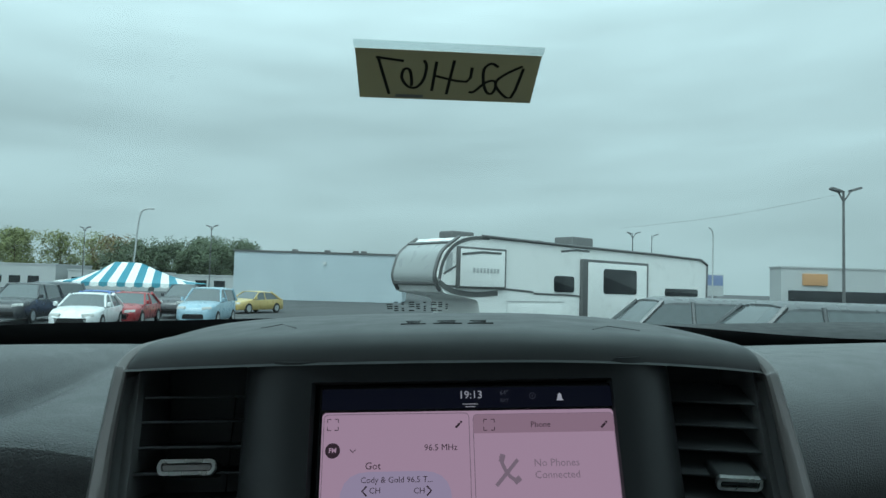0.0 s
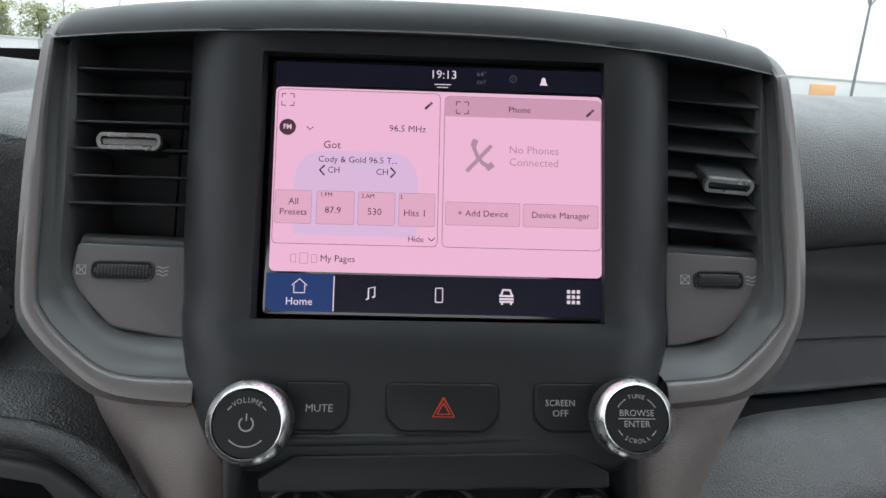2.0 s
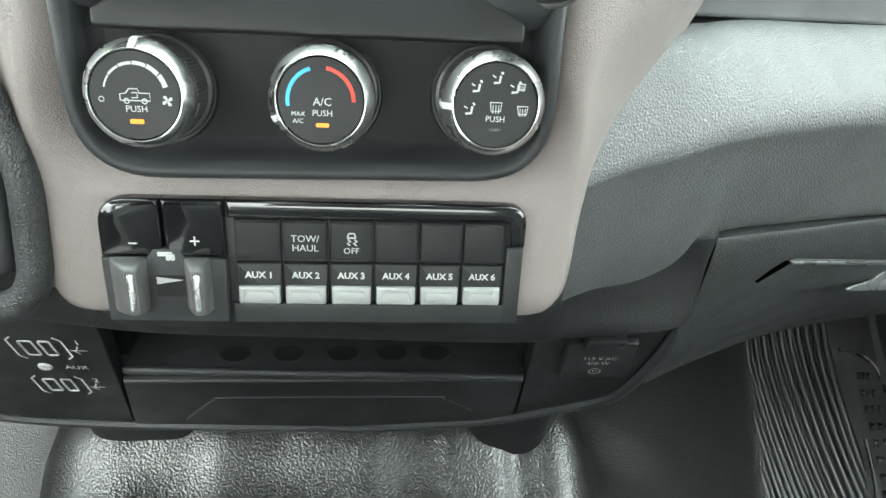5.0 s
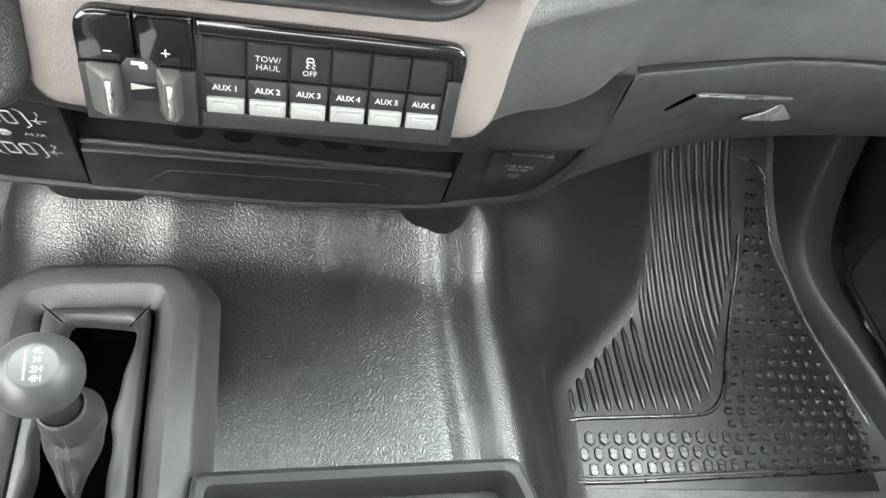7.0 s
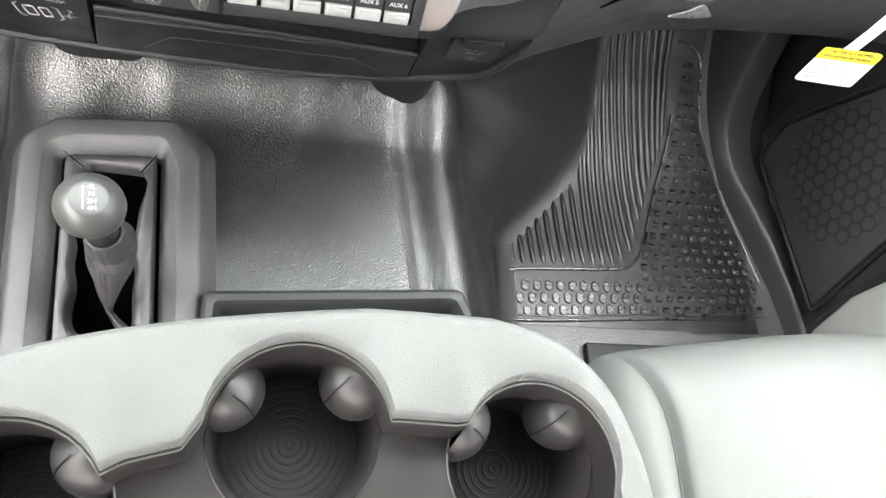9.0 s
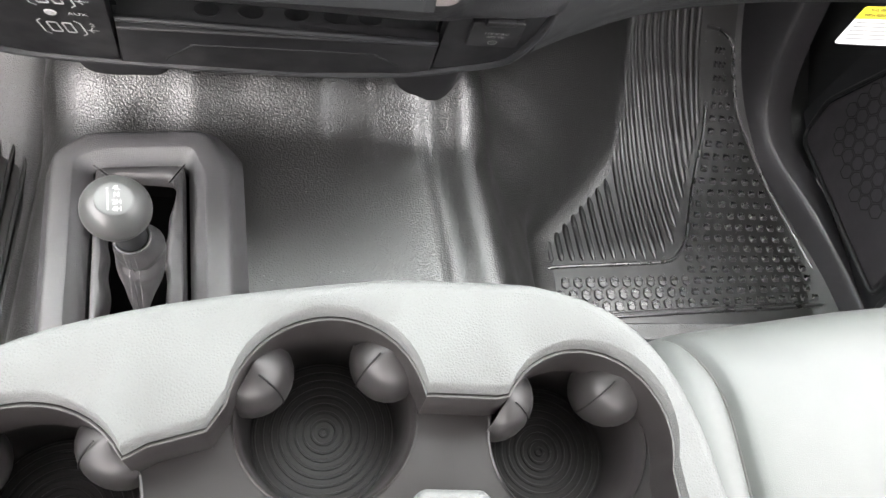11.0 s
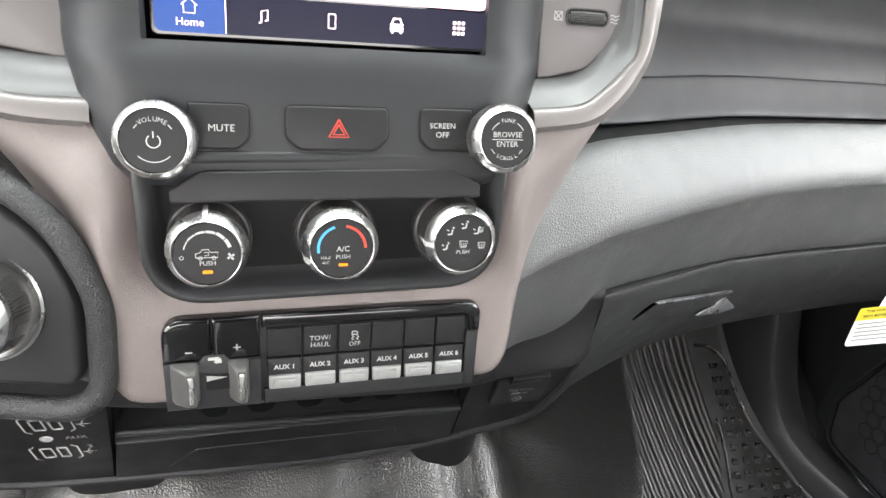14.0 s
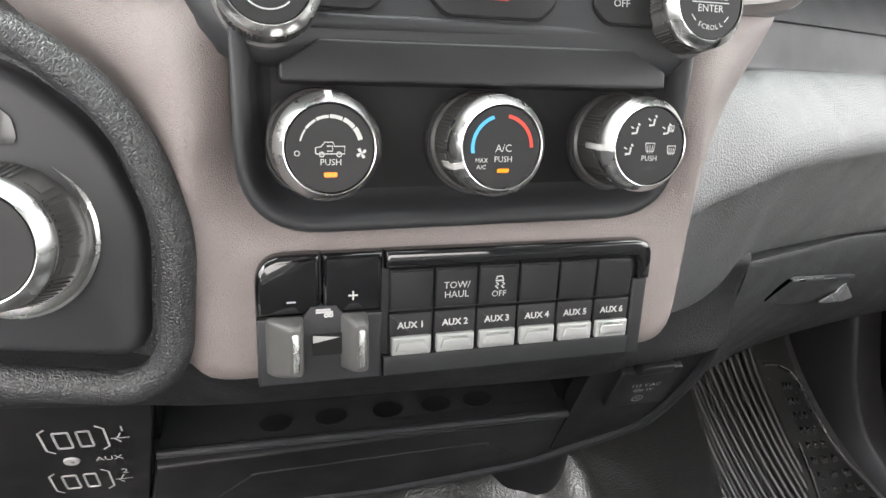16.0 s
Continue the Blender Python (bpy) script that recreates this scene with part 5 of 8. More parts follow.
part("tray_lip", tube(bmesh.new(), [(-0.1545, 0.0445, 1.3725), (-0.05, 0.041, 1.3768), (0.129, 0.0350, 1.3845)], 0.0030, 10), SATIN, tray, "rounded satin lip of the tray")
for ln in ([lb(-0.125, 1.303), lb(-0.115, 1.318), lb(-0.095, 1.3415), lb(-0.082, 1.345), lb(0.06, 1.3545), lb(0.075, 1.351), lb(0.098, 1.332)],):
    part("tray_relief", tube(bmesh.new(), catmull([LB @ Vector((x, y, 0.0014)) for x, y in ln], 4), 0.0013, 6), PLASTIC, tray)
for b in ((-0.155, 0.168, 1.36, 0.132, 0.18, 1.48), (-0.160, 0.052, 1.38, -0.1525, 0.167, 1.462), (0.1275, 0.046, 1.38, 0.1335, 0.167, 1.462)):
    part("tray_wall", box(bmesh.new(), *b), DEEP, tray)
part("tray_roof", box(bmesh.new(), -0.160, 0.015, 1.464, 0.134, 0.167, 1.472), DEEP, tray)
U = LB


def uv(x, z):
    a = lb(x, z)
    return U @ Matrix.Translation((a[0], a[1], 0))


for cx, cz, tag in ((-0.1945, 1.4105, "1"), (-0.2010, 1.3565, "2")):
    q = uv(cx, cz)
    for dx, wd in ((-0.0058, 0.0046), (0.0060, 0.0040)):
        part("usb_socket", hoop(bmesh.new(), ccw(rect(dx - wd, -0.010, dx + wd, 0.010, 0.002, 3)), inset(ccw(rect(dx - wd, -0.010, dx + wd, 0.010, 0.002, 3)), 0.0011), q, 0, 0.0008), PRINT_DIM, tray, smooth=False)
    for ln in ([(-0.0125, 0.015), (-0.0165, 0.011), (-0.0165, -0.011), (-0.0125, -0.015)], [(0.0135, 0.015), (0.0175, 0.011), (0.0175, -0.011), (0.0135, -0.015)]):
        part("socket_bracket", strokes([ln], 0.0013, q, 0.0005), PRINT, tray, smooth=False)
    part("usb_mark", strokes([[(0.0195, -0.002), (0.0300, -0.002)], [(0.0230, -0.002), (0.0255, 0.004)], [(0.0215, -0.002), (0.0245, -0.007)]], 0.0010, q, 0.0005), PRINT, tray, smooth=False)
    words(tag, 0.0090, q @ Matrix.Translation((0.0270, 0.009, 0)), PRINT, tray, z=0.0005)
q = uv(-0.2010, 1.3845)
part("audio_socket", lathe(bmesh.new(), [(0.0012, 0.0), (0.0048, 0.0), (0.0042, 0.0012), (0.0016, 0.0012), (0.0012, 0.0)], q, 20, hollow=True), PRINT_DIM, tray)
words("AUX", 0.0075, uv(-0.1800, 1.3845), PRINT, tray, z=0.0005)
outlet = part("outlet_cover", plate(rounded([lb(0.151, 1.397), lb(0.1985, 1.400), lb(0.1935, 1.446), lb(0.1475, 1.442)], 0.003, 4), LB, 0.005, 0.0018, 0.0), KEY, tray, "hinged black power outlet cover")
part("cover_lip", plate(rounded([lb(0.157, 1.441), lb(0.184, 1.4435), lb(0.183, 1.452), lb(0.158, 1.450)], 0.0015, 3), LB, 0.0075, 0.0015, 0.0), KEY, outlet)
words("115 V AC", 0.0056, uv(0.1725, 1.4260) @ Matrix.Rotation(radians(3), 4, "Z"), PRINT, outlet, z=0.0054)
words("400 W", 0.0056, uv(0.1730, 1.4195) @ Matrix.Rotation(radians(3), 4, "Z"), PRINT, outlet, z=0.0054)
part("outlet_mark", strokes([arc(0, 0, 0.0040, 0, 360), [(-0.001, -0.0014), (-0.001, 0.0014)], [(0.0012, -0.0014), (0.0012, 0.0014)]], 0.0007, uv(0.1735, 1.4085), 0.0054), PRINT, outlet, smooth=False)
for x, w in ((-0.172, 0.052), (0.138, 0.040)):
    bm = plate(rounded([(x - w, 0.072), (x + w, 0.072), (x + w * 0.9, 0.15), (x - w * 0.9, 0.15)], 0.03, 8), Matrix.Translation((0, 0, 1.250)), 0.075, 0.004)
    solo("tray_bracket", bm, TRAYBLACK, "black plastic bracket under the dash tray", "bracket", "brackets under the tray")

# ---- driver's side ----
rows = []
for x, dy, hood in ((-0.205, 0.020, 0.0), (-0.235, 0.018, 0.0), (-0.275, 0.014, 0.008), (-0.315, 0.008, 0.010), (-0.336, 0.004, 0.003), (-0.350, 0.0, 0.020), (-0.38, -0.012, 0.042), (-0.45, -0.02, 0.052), (-0.55, -0.02, 0.05), (-0.72, 0.02, 0.03), (-0.90, 0.06, 0.0)):
    rows.append([(x, 0.76, 1.775), (x, 0.68, 1.808), (x, 0.46 + dy, 1.829 + hood * 0.12), (x, 0.33 + dy, 1.818 + hood * 0.5), (x, 0.20 + dy, 1.803 + hood), (x, 0.09 + dy, 1.797 + hood), (x, 0.070 + dy, 1.780 + hood * 0.8), (x, 0.086 + dy, 1.745 + hood * 0.3), (x, 0.104 + dy, 1.705), (x, 0.092 + dy, 1.675), (x, 0.03 + dy, 1.662), (x, -0.005 + dy, 1.654)])
part("driver_pad", skin(rows, 4, 4), VINYL, dash, "grained vinyl pad before the driver")
rows = []
for x, o in ((-0.112, -0.036), (-0.125, -0.030), (-0.145, -0.022), (-0.175, -0.012), (-0.22, -0.004), (-0.30, 0.0), (-0.42, 0.02), (-0.60, 0.06), (-0.90, 0.10)):
    up = lerp_table([(0.11, 1.60), (0.125, 1.615), (0.145, 1.637), (0.175, 1.657), (0.22, 1.668), (1, 1.668)], -x)
    rows.append([(x, o + 0.07, up - 0.01), (x, o + 0.035, up - 0.003), (x, o + 0.006, up - 0.004), (x, o - 0.012, up - 0.014), (x, o - 0.020, (up + 1.53) / 2), (x, o - 0.026, 1.545), (x, o - 0.024, 1.532), (x, o - 0.012, 1.521), (x, o + 0.01, 1.515)])
part("knee_pad", skin(rows, 3, 4), VINYL, dash, "grained vinyl roll round the selector pod")
POD = plane(-0.175, -0.0485, 1.588, 13, -9)
pod = thing("gear_selector_pod", (-0.2, -0.03, 1.54), "smooth black pod with a rotary gear selector", "gear selector")
o = rounded([(-0.150, -0.050), (0.0450, -0.050), (0.0465, 0.006), (0.030, 0.042), (-0.004, 0.066), (-0.150, 0.072)], [0, 0.014, 0.06, 0.06, 0.06, 0], 10)
part("pod_rim", tube(bmesh.new(), [POD @ Vector((x, y, -0.0015)) for x, y in inset(ccw(o), -0.0055)], 0.0072, 12), ROLL, pod, "rolled grained edge of the pod")
part("pod_panel", plate(o, POD, 0.010, 0.005, -0.013), SATIN, pod, "smooth black panel")
part("position_window", plate(rounded([(-0.085, 0.036), (0.004, 0.034), (0.002, 0.044), (-0.012, 0.056), (-0.085, 0.060)], 0.004, 4), POD, 0.0008, 0, -0.0030), PIANO, pod, "dark gear position window")
words("D", 0.0120, POD @ Matrix.Translation((-0.0085, 0.0445, 0)), PRINT_DIM, pod, z=-0.0018)
KR = POD @ Matrix.Translation((-0.002, 0.0, -0.0030)) @ Matrix.Rotation(radians(-6), 4, "X")
part("selector_seat", lathe(bmesh.new(), [(0.027, 0.0), (0.0320, 0.0), (0.0325, 0.0018), (0.0312, 0.0028), (0.0300, 0.0018), (0.027, 0.0010), (0.027, 0.0)], KR, 56, hollow=True), CHROME, pod, "thin chrome ring round the selector")
knob("selector_knob", KR, 0.0282, 0.026, "large rotary gear selector knob", "", parent=pod, taper=0.88)
# start button
SB = plane(-0.2860, 0.058, 1.692, 8, 0)
start = thing("start_button", (-0.286, 0.06, 1.692), "round black engine start button with chrome ring", "button")
part("ring", lathe(bmesh.new(), [(0.024, -0.020), (0.034, -0.020), (0.034, 0.006), (0.031, 0.010), (0.026, 0.008), (0.024, -0.020)], SB, 48, hollow=True), CHROME, start, "chrome ring")
cap = part("cap", lathe(bmesh.new(), [(0.0004, 0.0), (0.0262, 0.0), (0.0262, 0.006), (0.024, 0.0075), (0.0004, 0.0075)], SB, 40), KEY, start)
words("ENGINE", 0.0062, SB, PRINT, cap, z=0.0080)
words("START", 0.0062, SB @ Matrix.Translation((0, 0.010, 0)), PRINT, cap, z=0.0080)
words("STOP", 0.0062, SB @ Matrix.Translation((0, -0.010, 0)), PRINT, cap, z=0.0080)

# ---- paper tag on the glove box ----
C0, CX, CY = Vector((0.536, 0.052, 1.4145)), Vector((0.041, -0.024, 0.028)), Vector((0.015, 0.017, 0.036))
CW = CX.length
CX.normalize()
SK = CY.dot(CX)
CY = CY - CX * SK
CH = CY.length
CY.normalize()
CN = CX.cross(CY)
TG = Matrix((CX, CY, CN)).transposed().to_4x4()
TG.translation = C0
label_tag = thing("warning_tag", C0, "white and yellow paper warning tag hanging from the glove box", "tag")


def card(a, b, v0, v1):
    """A strip of the leaning card between two shares of its width and of its height."""
    return [(a * CW + SK * v0, CH * v0), (b * CW + SK * v0, CH * v0), (b * CW + SK * v1, CH * v1), (a * CW + SK * v1, CH * v1)]


part("card", plate(rounded(card(0, 1, 0, 0.67), [0.003, 0.003, 0, 0], 3), TG, 0.0004), PAPER, label_tag, "white printed card")
part("band", plate(rounded(card(0, 1, 0.672, 1), [0, 0, 0.004, 0.004], 3), TG, 0.0005), YELLOW, label_tag, "yellow heading band")
S0 = TG @ Vector((0.30 * CW + SK, CH, 0.0))
S1 = Vector((0.640, 0.126, 1.494))
rows = []
for v in (0, 0.33, 0.66, 1.0):
    c = S0.lerp(S1, v) + Vector((0.001, -0.002, 0.001)) * math.sin(3.14 * v)
    rows.append([c + CX * d for d in (0.0, 0.0065, 0.013)])
part("strap", skin(rows, 4, 2, 0.0004), PAPER, label_tag, "white paper strap")
for i in range(5):
    v = 0.56 - 0.105 * i
    part("printed_line", plate(card(0.08, 0.90 - 0.12 * (i % 2), v, v + 0.03), TG, 0.0002, 0, 0.0005), INK_GREY, label_tag, smooth=False)
words("THIS VEHICLE IS EQUIPPED", 0.0034, TG @ Matrix.Translation((0.5 * CW + 0.90 * SK, 0.90 * CH, 0)), INK, label_tag, z=0.0010, bold=0.0001)
words("WITH ADVANCED AIR BAGS", 0.0034, TG @ Matrix.Translation((0.5 * CW + 0.77 * SK, 0.77 * CH, 0)), INK, label_tag, z=0.0010, bold=0.0001)


# ======================= floor, shifter, seats =======================
def toe(y):
    """Height of the passenger floor."""
    return sum(lerp_table(TOE, y + d) for d in (-0.03, -0.015, 0.0, 0.015, 0.03)) / 5


TOE = [(-1.0, 1.003), (0.06, 1.003), (0.14, 1.014), (0.24, 1.052), (0.34, 1.105), (0.42, 1.175), (0.52, 1.30), (0.62, 1.45)]


def crown(y):
    """Height of the tunnel's top."""
    return lerp_table([(-1.0, 1.228), (0.03, 1.230), (0.045, 1.236), (0.06, 1.249), (0.075, 1.262), (0.085, 1.267), (0.11, 1.270), (0.125, 1.276), (0.14, 1.290), (0.20, 1.30), (0.30, 1.33), (0.45, 1.43)], y)


def wrinkle(x, y):
    """Soft folds of the rubber where the tunnel rises to the dash."""
    return math.exp(-((y - 0.07) / 0.055) ** 2) * (0.0024 * math.sin(55 * x + 20 * y) + 0.0020 * math.sin(97 * x - 31 * y + 1) + 0.0010 * math.sin(171 * x + 47 * y))


rows = []
for y in [-1.0, -0.6, -0.3] + [-0.2 + 0.02 * k for k in range(41)]:
    c, t = crown(y), toe(y)
    e = lerp_table([(-0.1, 0.352), (0.012, 0.352), (0.085, 0.418), (0.165, 0.482), (0.24, 0.497), (0.44, 0.512)], y)
    g = 0.150 - 0.12 * max(-0.16, min(0.12, y)) * 1.0
    rows.append([(-0.90, y, t), (-0.60, y, t), (-0.36, y, t + 0.004), (-0.31, y, t + 0.06), (-0.265, y, c - 0.05), (-0.235, y, c - 0.012), (-0.205, y, c + wrinkle(-0.205, y))] + [(x, y, c + 0.002 + wrinkle(x, y)) for x in (-0.18, -0.155, -0.13, -0.105, -0.08, -0.055, -0.03, -0.005, 0.02, 0.045, 0.07, 0.09)] + [(g - 0.022, y, c + 0.001), (g - 0.010, y, c - 0.0020), (g + 0.003, y, c - 0.0085),
                 (g + 0.016, y, c - 0.0082), (g + 0.034, y, c - 0.0020), (g + 0.053, y, c - 0.0065), (g + 0.075, y, c - 0.030), (g + 0.100, y, c - 0.075), (0.55 * (g + 0.100) + 0.45 * e, y, 0.5 * (c + t) - 0.02), (e - 0.030, y, t + 0.030), (e + 0.005, y, t + 0.006), (e + 0.05, y, t), (0.60, y, t), (0.74, y, t), (0.80, y, t + 0.004), (0.92, y, t + 0.03)])
solo("floor", skin(rows, 1, 4), RUBBER, "black grained rubber floor covering over the tunnel", "floor", kind="structure")

# rubber footwell mat
mat_ob = thing("floor_mat", (0.58, 0.1, 1.005), "black ribbed rubber mat in the passenger footwell", "floor mat")
LEFT = [(-0.112, 0.356), (-0.045, 0.348), (0.012, 0.352), (0.085, 0.418), (0.165, 0.470), (0.24, 0.472), (0.44, 0.474)]
RIGHT = [(-0.112, 0.822), (-0.066, 0.818), (0.035, 0.794), (0.113, 0.766), (0.186, 0.737), (0.235, 0.714), (0.335, 0.698), (0.44, 0.690)]
rows = []
for k in range(29):
    y = -0.112 + 0.0197 * k
    a, b = lerp_table(LEFT, y), lerp_table(RIGHT, y)
    rows.append([(a + (b - a) * i / 6, y, toe(y) + 0.0015) for i in range(7)])
part("mat_sheet", skin(rows, 1, 2, 0.0012, (0.5, 0, 3)), RUBBER_FINE, mat_ob)


def bead(name, pts, r):
    """A raised line that follows the mat."""
    return part(name, tube(bmesh.new(), [(v.x, v.y, toe(v.y) + 0.0026) for v in catmull([Vector((x, y, 0)) for x, y in pts], 4)], r, 12), STUD, mat_ob, "raised rubber border")


INNER = [(0.348, -0.060), (0.353, -0.036), (0.371, -0.0265), (0.46, -0.0205), (0.548, -0.0145), (0.577, 0.001), (0.596, 0.029), (0.610, 0.072), (0.637, 0.163), (0.648, 0.209), (0.652, 0.25)]
OUTER = [(0.348, -0.060), (0.353, -0.094), (0.372, -0.106), (0.60, -0.094), (0.785, -0.084), (0.812, -0.068), (0.790, 0.037), (0.762, 0.113), (0.733, 0.186), (0.711, 0.235), (0.700, 0.29), (0.695, 0.332), (0.672, 0.350), (0.645, 0.354)]
bead("rib_border", INNER, 0.0027)
bead("edge_border", OUTER, 0.0027)
bead("edge_border", [(x + (0.008 if x < 0.6 else -0.008), y + 0.007) for x, y in OUTER[1:6]], 0.0014)
def rib_mesh(pts, half):
    """A rounded rib of the mat, half as wide as given, tapering at both ends."""
    out = []
    for k, (x, y) in enumerate(pts):
        slope = (toe(y + 0.005) - toe(y - 0.005)) / 0.01
        up = Vector((0, -slope, 1)).normalized()
        end = min(1.0, 0.35 + 0.5 * min(k, len(pts) - 1 - k))
        out.append([tuple(Vector((x - half * end * math.cos(a), y, toe(y) + 0.0012)) + up * 0.0036 * end * math.sin(a) ** 0.7) for a in [math.pi * q / 8 for q in range(9)]])
    return skin(out, 1, 1)


# ribs run forward from the border and draw together up the toe board
FOOT = [(0.367 + 0.0169 * i, -0.017 + 0.05 * 0.0169 * i + (0.010 if i > 10 else 0.0)) for i in range(12)] + [(0.571, 0.017), (0.581, 0.046), (0.592, 0.073), (0.602, 0.097), (0.609, 0.121), (0.617, 0.145), (0.624, 0.169), (0.631, 0.191), (0.637, 0.214)]
for i, (x, y) in enumerate(FOOT):
    if i < 8:
        ends = (x - 0.002 - 0.0016 * i, 0.017 + 0.0151 * i)
    else:
        ends = (0.627 - 0.0125 * (20 - i), 0.42)
    n = 14 if i < 8 else 40
    pts = [(x + (ends[0] - x) * min(1.0, k / n * (1.0 if i < 8 else 1.25)), y + (ends[1] - y) * k / n) for k in range(n + 1)]
    part("rib", rib_mesh(pts, 0.0046 if i < 8 else 0.0052), RIB, mat_ob)


def stud_mesh(name, pts, depth, dish):
    """A raised stud with a sunk top."""
    me = bpy.data.meshes.new(name)
    bm = bmesh.new()
    p = ccw(pts)
    stack(bm, [[(x, y, z) for x, y in inset(p, d)] for d, z in ((0.0, -0.001), (0.0002, depth * 0.6), (0.0012, depth), (0.0020, depth), (0.0030, depth - dish))])
    bmesh.ops.recalc_face_normals(bm, faces=bm.faces)
    bm.to_mesh(me)
    bm.free()
    me.materials.append(STUD)
    return me


hexm = stud_mesh("stud", [(0.0, 0.0098), (-0.0066, 0.0058), (-0.0066, -0.0058), (0.0, -0.0098), (0.0066, -0.0058), (0.0066, 0.0058)], 0.0030, 0.0012)
dotm = stud_mesh("stud_small", [(-0.0050, 0.0062), (-0.0072, 0.0), (-0.0050, -0.0062), (0.0050, -0.0062), (0.0072, 0.0), (0.0050, 0.0062)], 0.0034, -0.0008)
for j in range(22):
    y0 = -0.0905 + j * 0.0198
    left = 0.384 if j < 3 else lerp_table([(y, x + 0.014) for x, y in INNER[5:]], y0)
    right = lerp_table([(y, x - 0.017) for x, y in OUTER[5:12]], y0)
    pitch = 0.0195 if j < 3 else 0.0198
    count = max(2, round((right - left) / pitch))
    for i in range(count + 1):
        x = left + (right - left) * i / count - (0.010 if j == 1 else 0.0)
        y = y0 + 0.050 * (x - 0.384) * max(0.0, 1 - j / 6)
        if y > 0.335:
            continue
        t = min(1.0, max(0.0, (x - 0.52) / 0.10)) if j < 3 else 1.0
        s = new("stud", hexm if t < 0.6 else dotm)
        wide = 1.0 - 0.12 * t if j < 3 else min(0.86, 48 * (right - left) / count)
        slope = math.atan((toe(y + 0.01) - toe(y - 0.01)) / 0.02)
        s.matrix_basis = Matrix.Translation((x, y, toe(y) + 0.0016)) @ Matrix.Rotation(slope, 4, "X") @ Matrix.Diagonal((wide, 1.0 - 0.12 * t if j < 3 else 0.86, 0.9, 1.0))
        s.parent = mat_ob
        s.matrix_parent_inverse = mat_ob.matrix_basis.inverted()

# pale lint and grit scattered over the floor
lint_rand = random.Random(41)
bm = bmesh.new()
for i in range(110):
    if i < 80:
        x, y = lint_rand.uniform(0.37, 0.72), lint_rand.uniform(-0.09, 0.36)
        z = toe(y) + 0.0052
    else:
        x, y = lint_rand.uniform(-0.03, 0.12), lint_rand.uniform(-0.16, 0.10)
        z = crown(y) + 0.0026
    size = lint_rand.choice((0.0004, 0.0004, 0.0005, 0.0006)) * (1.5 if i < 80 else 1.0)
    turn = lint_rand.uniform(0, math.pi)
    d = Vector((math.cos(turn), math.sin(turn), 0.0)) * size * lint_rand.uniform(0.6, 1.6)
    tube(bm, [Vector((x, y, z)) - d, Vector((x, y, z + 0.0003)), Vector((x, y, z)) + d], size * 0.55, 5)
solo("lint", bm, mat("pale_lint", (0.22, 0.22, 0.21), 0.8), "pale lint specks on the rubber floor", "lint", kind="stuff")

# driver's foot mat ribs beside the tunnel
dm = thing("driver_mat", (-0.36, 0.0, 1.01), "black ribbed rubber mat in the driver footwell", "floor mat")
part("mat_sheet", plate(rect(-0.80, -0.16, -0.335, 0.24, 0.02), Matrix.Translation((0, 0, 1.008)), 0.005, 0.002), RUBBER_FINE, dm)
for i in range(6):
    part("rib", tube(bmesh.new(), [(-0.350 - 0.018 * i, -0.1, 1.0145), (-0.350 - 0.018 * i, 0.2, 1.0145)], 0.0035, 6), RUBBER_FINE, dm)

# ---- transfer case shifter ----
shift = thing("transfer_case_shifter", (-0.125, -0.11, 1.232), "black four wheel drive lever with round knob and leather boot", "shift lever")
rings = []
def yawed(pts, deg=5.5, px=-0.128, py=-0.185):
    """The outline turned about the lever: the tunnel's fittings stand a little askew."""
    c, q = math.cos(radians(deg)), math.sin(radians(deg))
    return [(px + (x - px) * c - (y - py) * q, py + (x - px) * q + (y - py) * c) for x, y in pts]


outer_o = yawed(rounded([(-0.226, -0.34), (-0.036, -0.34), (-0.035, -0.014), (-0.064, 0.021), (-0.194, 0.021), (-0.226, -0.014)], [0.01, 0.01, 0.022, 0.022, 0.024, 0.024], 8))
outer_o = ccw(outer_o)
hole_o = ccw(yawed(rounded([(-0.1775, -0.247), (-0.0880, -0.247), (-0.0885, -0.035), (-0.1755, -0.035)], [0.020, 0.020, 0.006, 0.006], 7)))
bm = bmesh.new()
n = 96


def resample(pts, n, start):
    """n points evenly round a closed outline, beginning at the one nearest to start's bearing."""
    p = [Vector(q) for q in pts] + [Vector(pts[0])]
    ln = [0.0]
    for a, b in zip(p, p[1:]):
        ln.append(ln[-1] + (b - a).length)
    out = []
    i = 0
    for k in range(n):
        t = ln[-1] * k / n
        while ln[i + 1] < t:
            i += 1
        u = (t - ln[i]) / max(ln[i + 1] - ln[i], 1e-9)
        out.append(p[i].lerp(p[i + 1], u))
    j = min(range(n), key=lambda m: (out[m] - Vector(start)).length)
    return out[j:] + out[:j]


oo = resample(outer_o, n, yawed([(-0.036, -0.34)])[0])
hh = resample(hole_o, n, yawed([(-0.0885, -0.247)])[0])
lvl = [[(q.x, q.y, z) for q in [o.lerp(h, k) for o, h in zip(oo, hh)]] for k, z in ((0.0, 1.226), (0.26, 1.2560), (0.31, 1.2612), (0.35, 1.2632), (0.40, 1.2640), (0.66, 1.2652), (0.70, 1.2646), (0.74, 1.2625), (0.95, 1.2565), (1.0, 1.2540), (1.0, 1.243))]
part("surround", stack(bm, lvl, False, False), SURROUND, shift, "grained black shifter surround", flat_over=0.50)
# well floor blackened to hold the shade under the boot
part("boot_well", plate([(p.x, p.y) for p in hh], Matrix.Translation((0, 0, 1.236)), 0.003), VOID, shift)
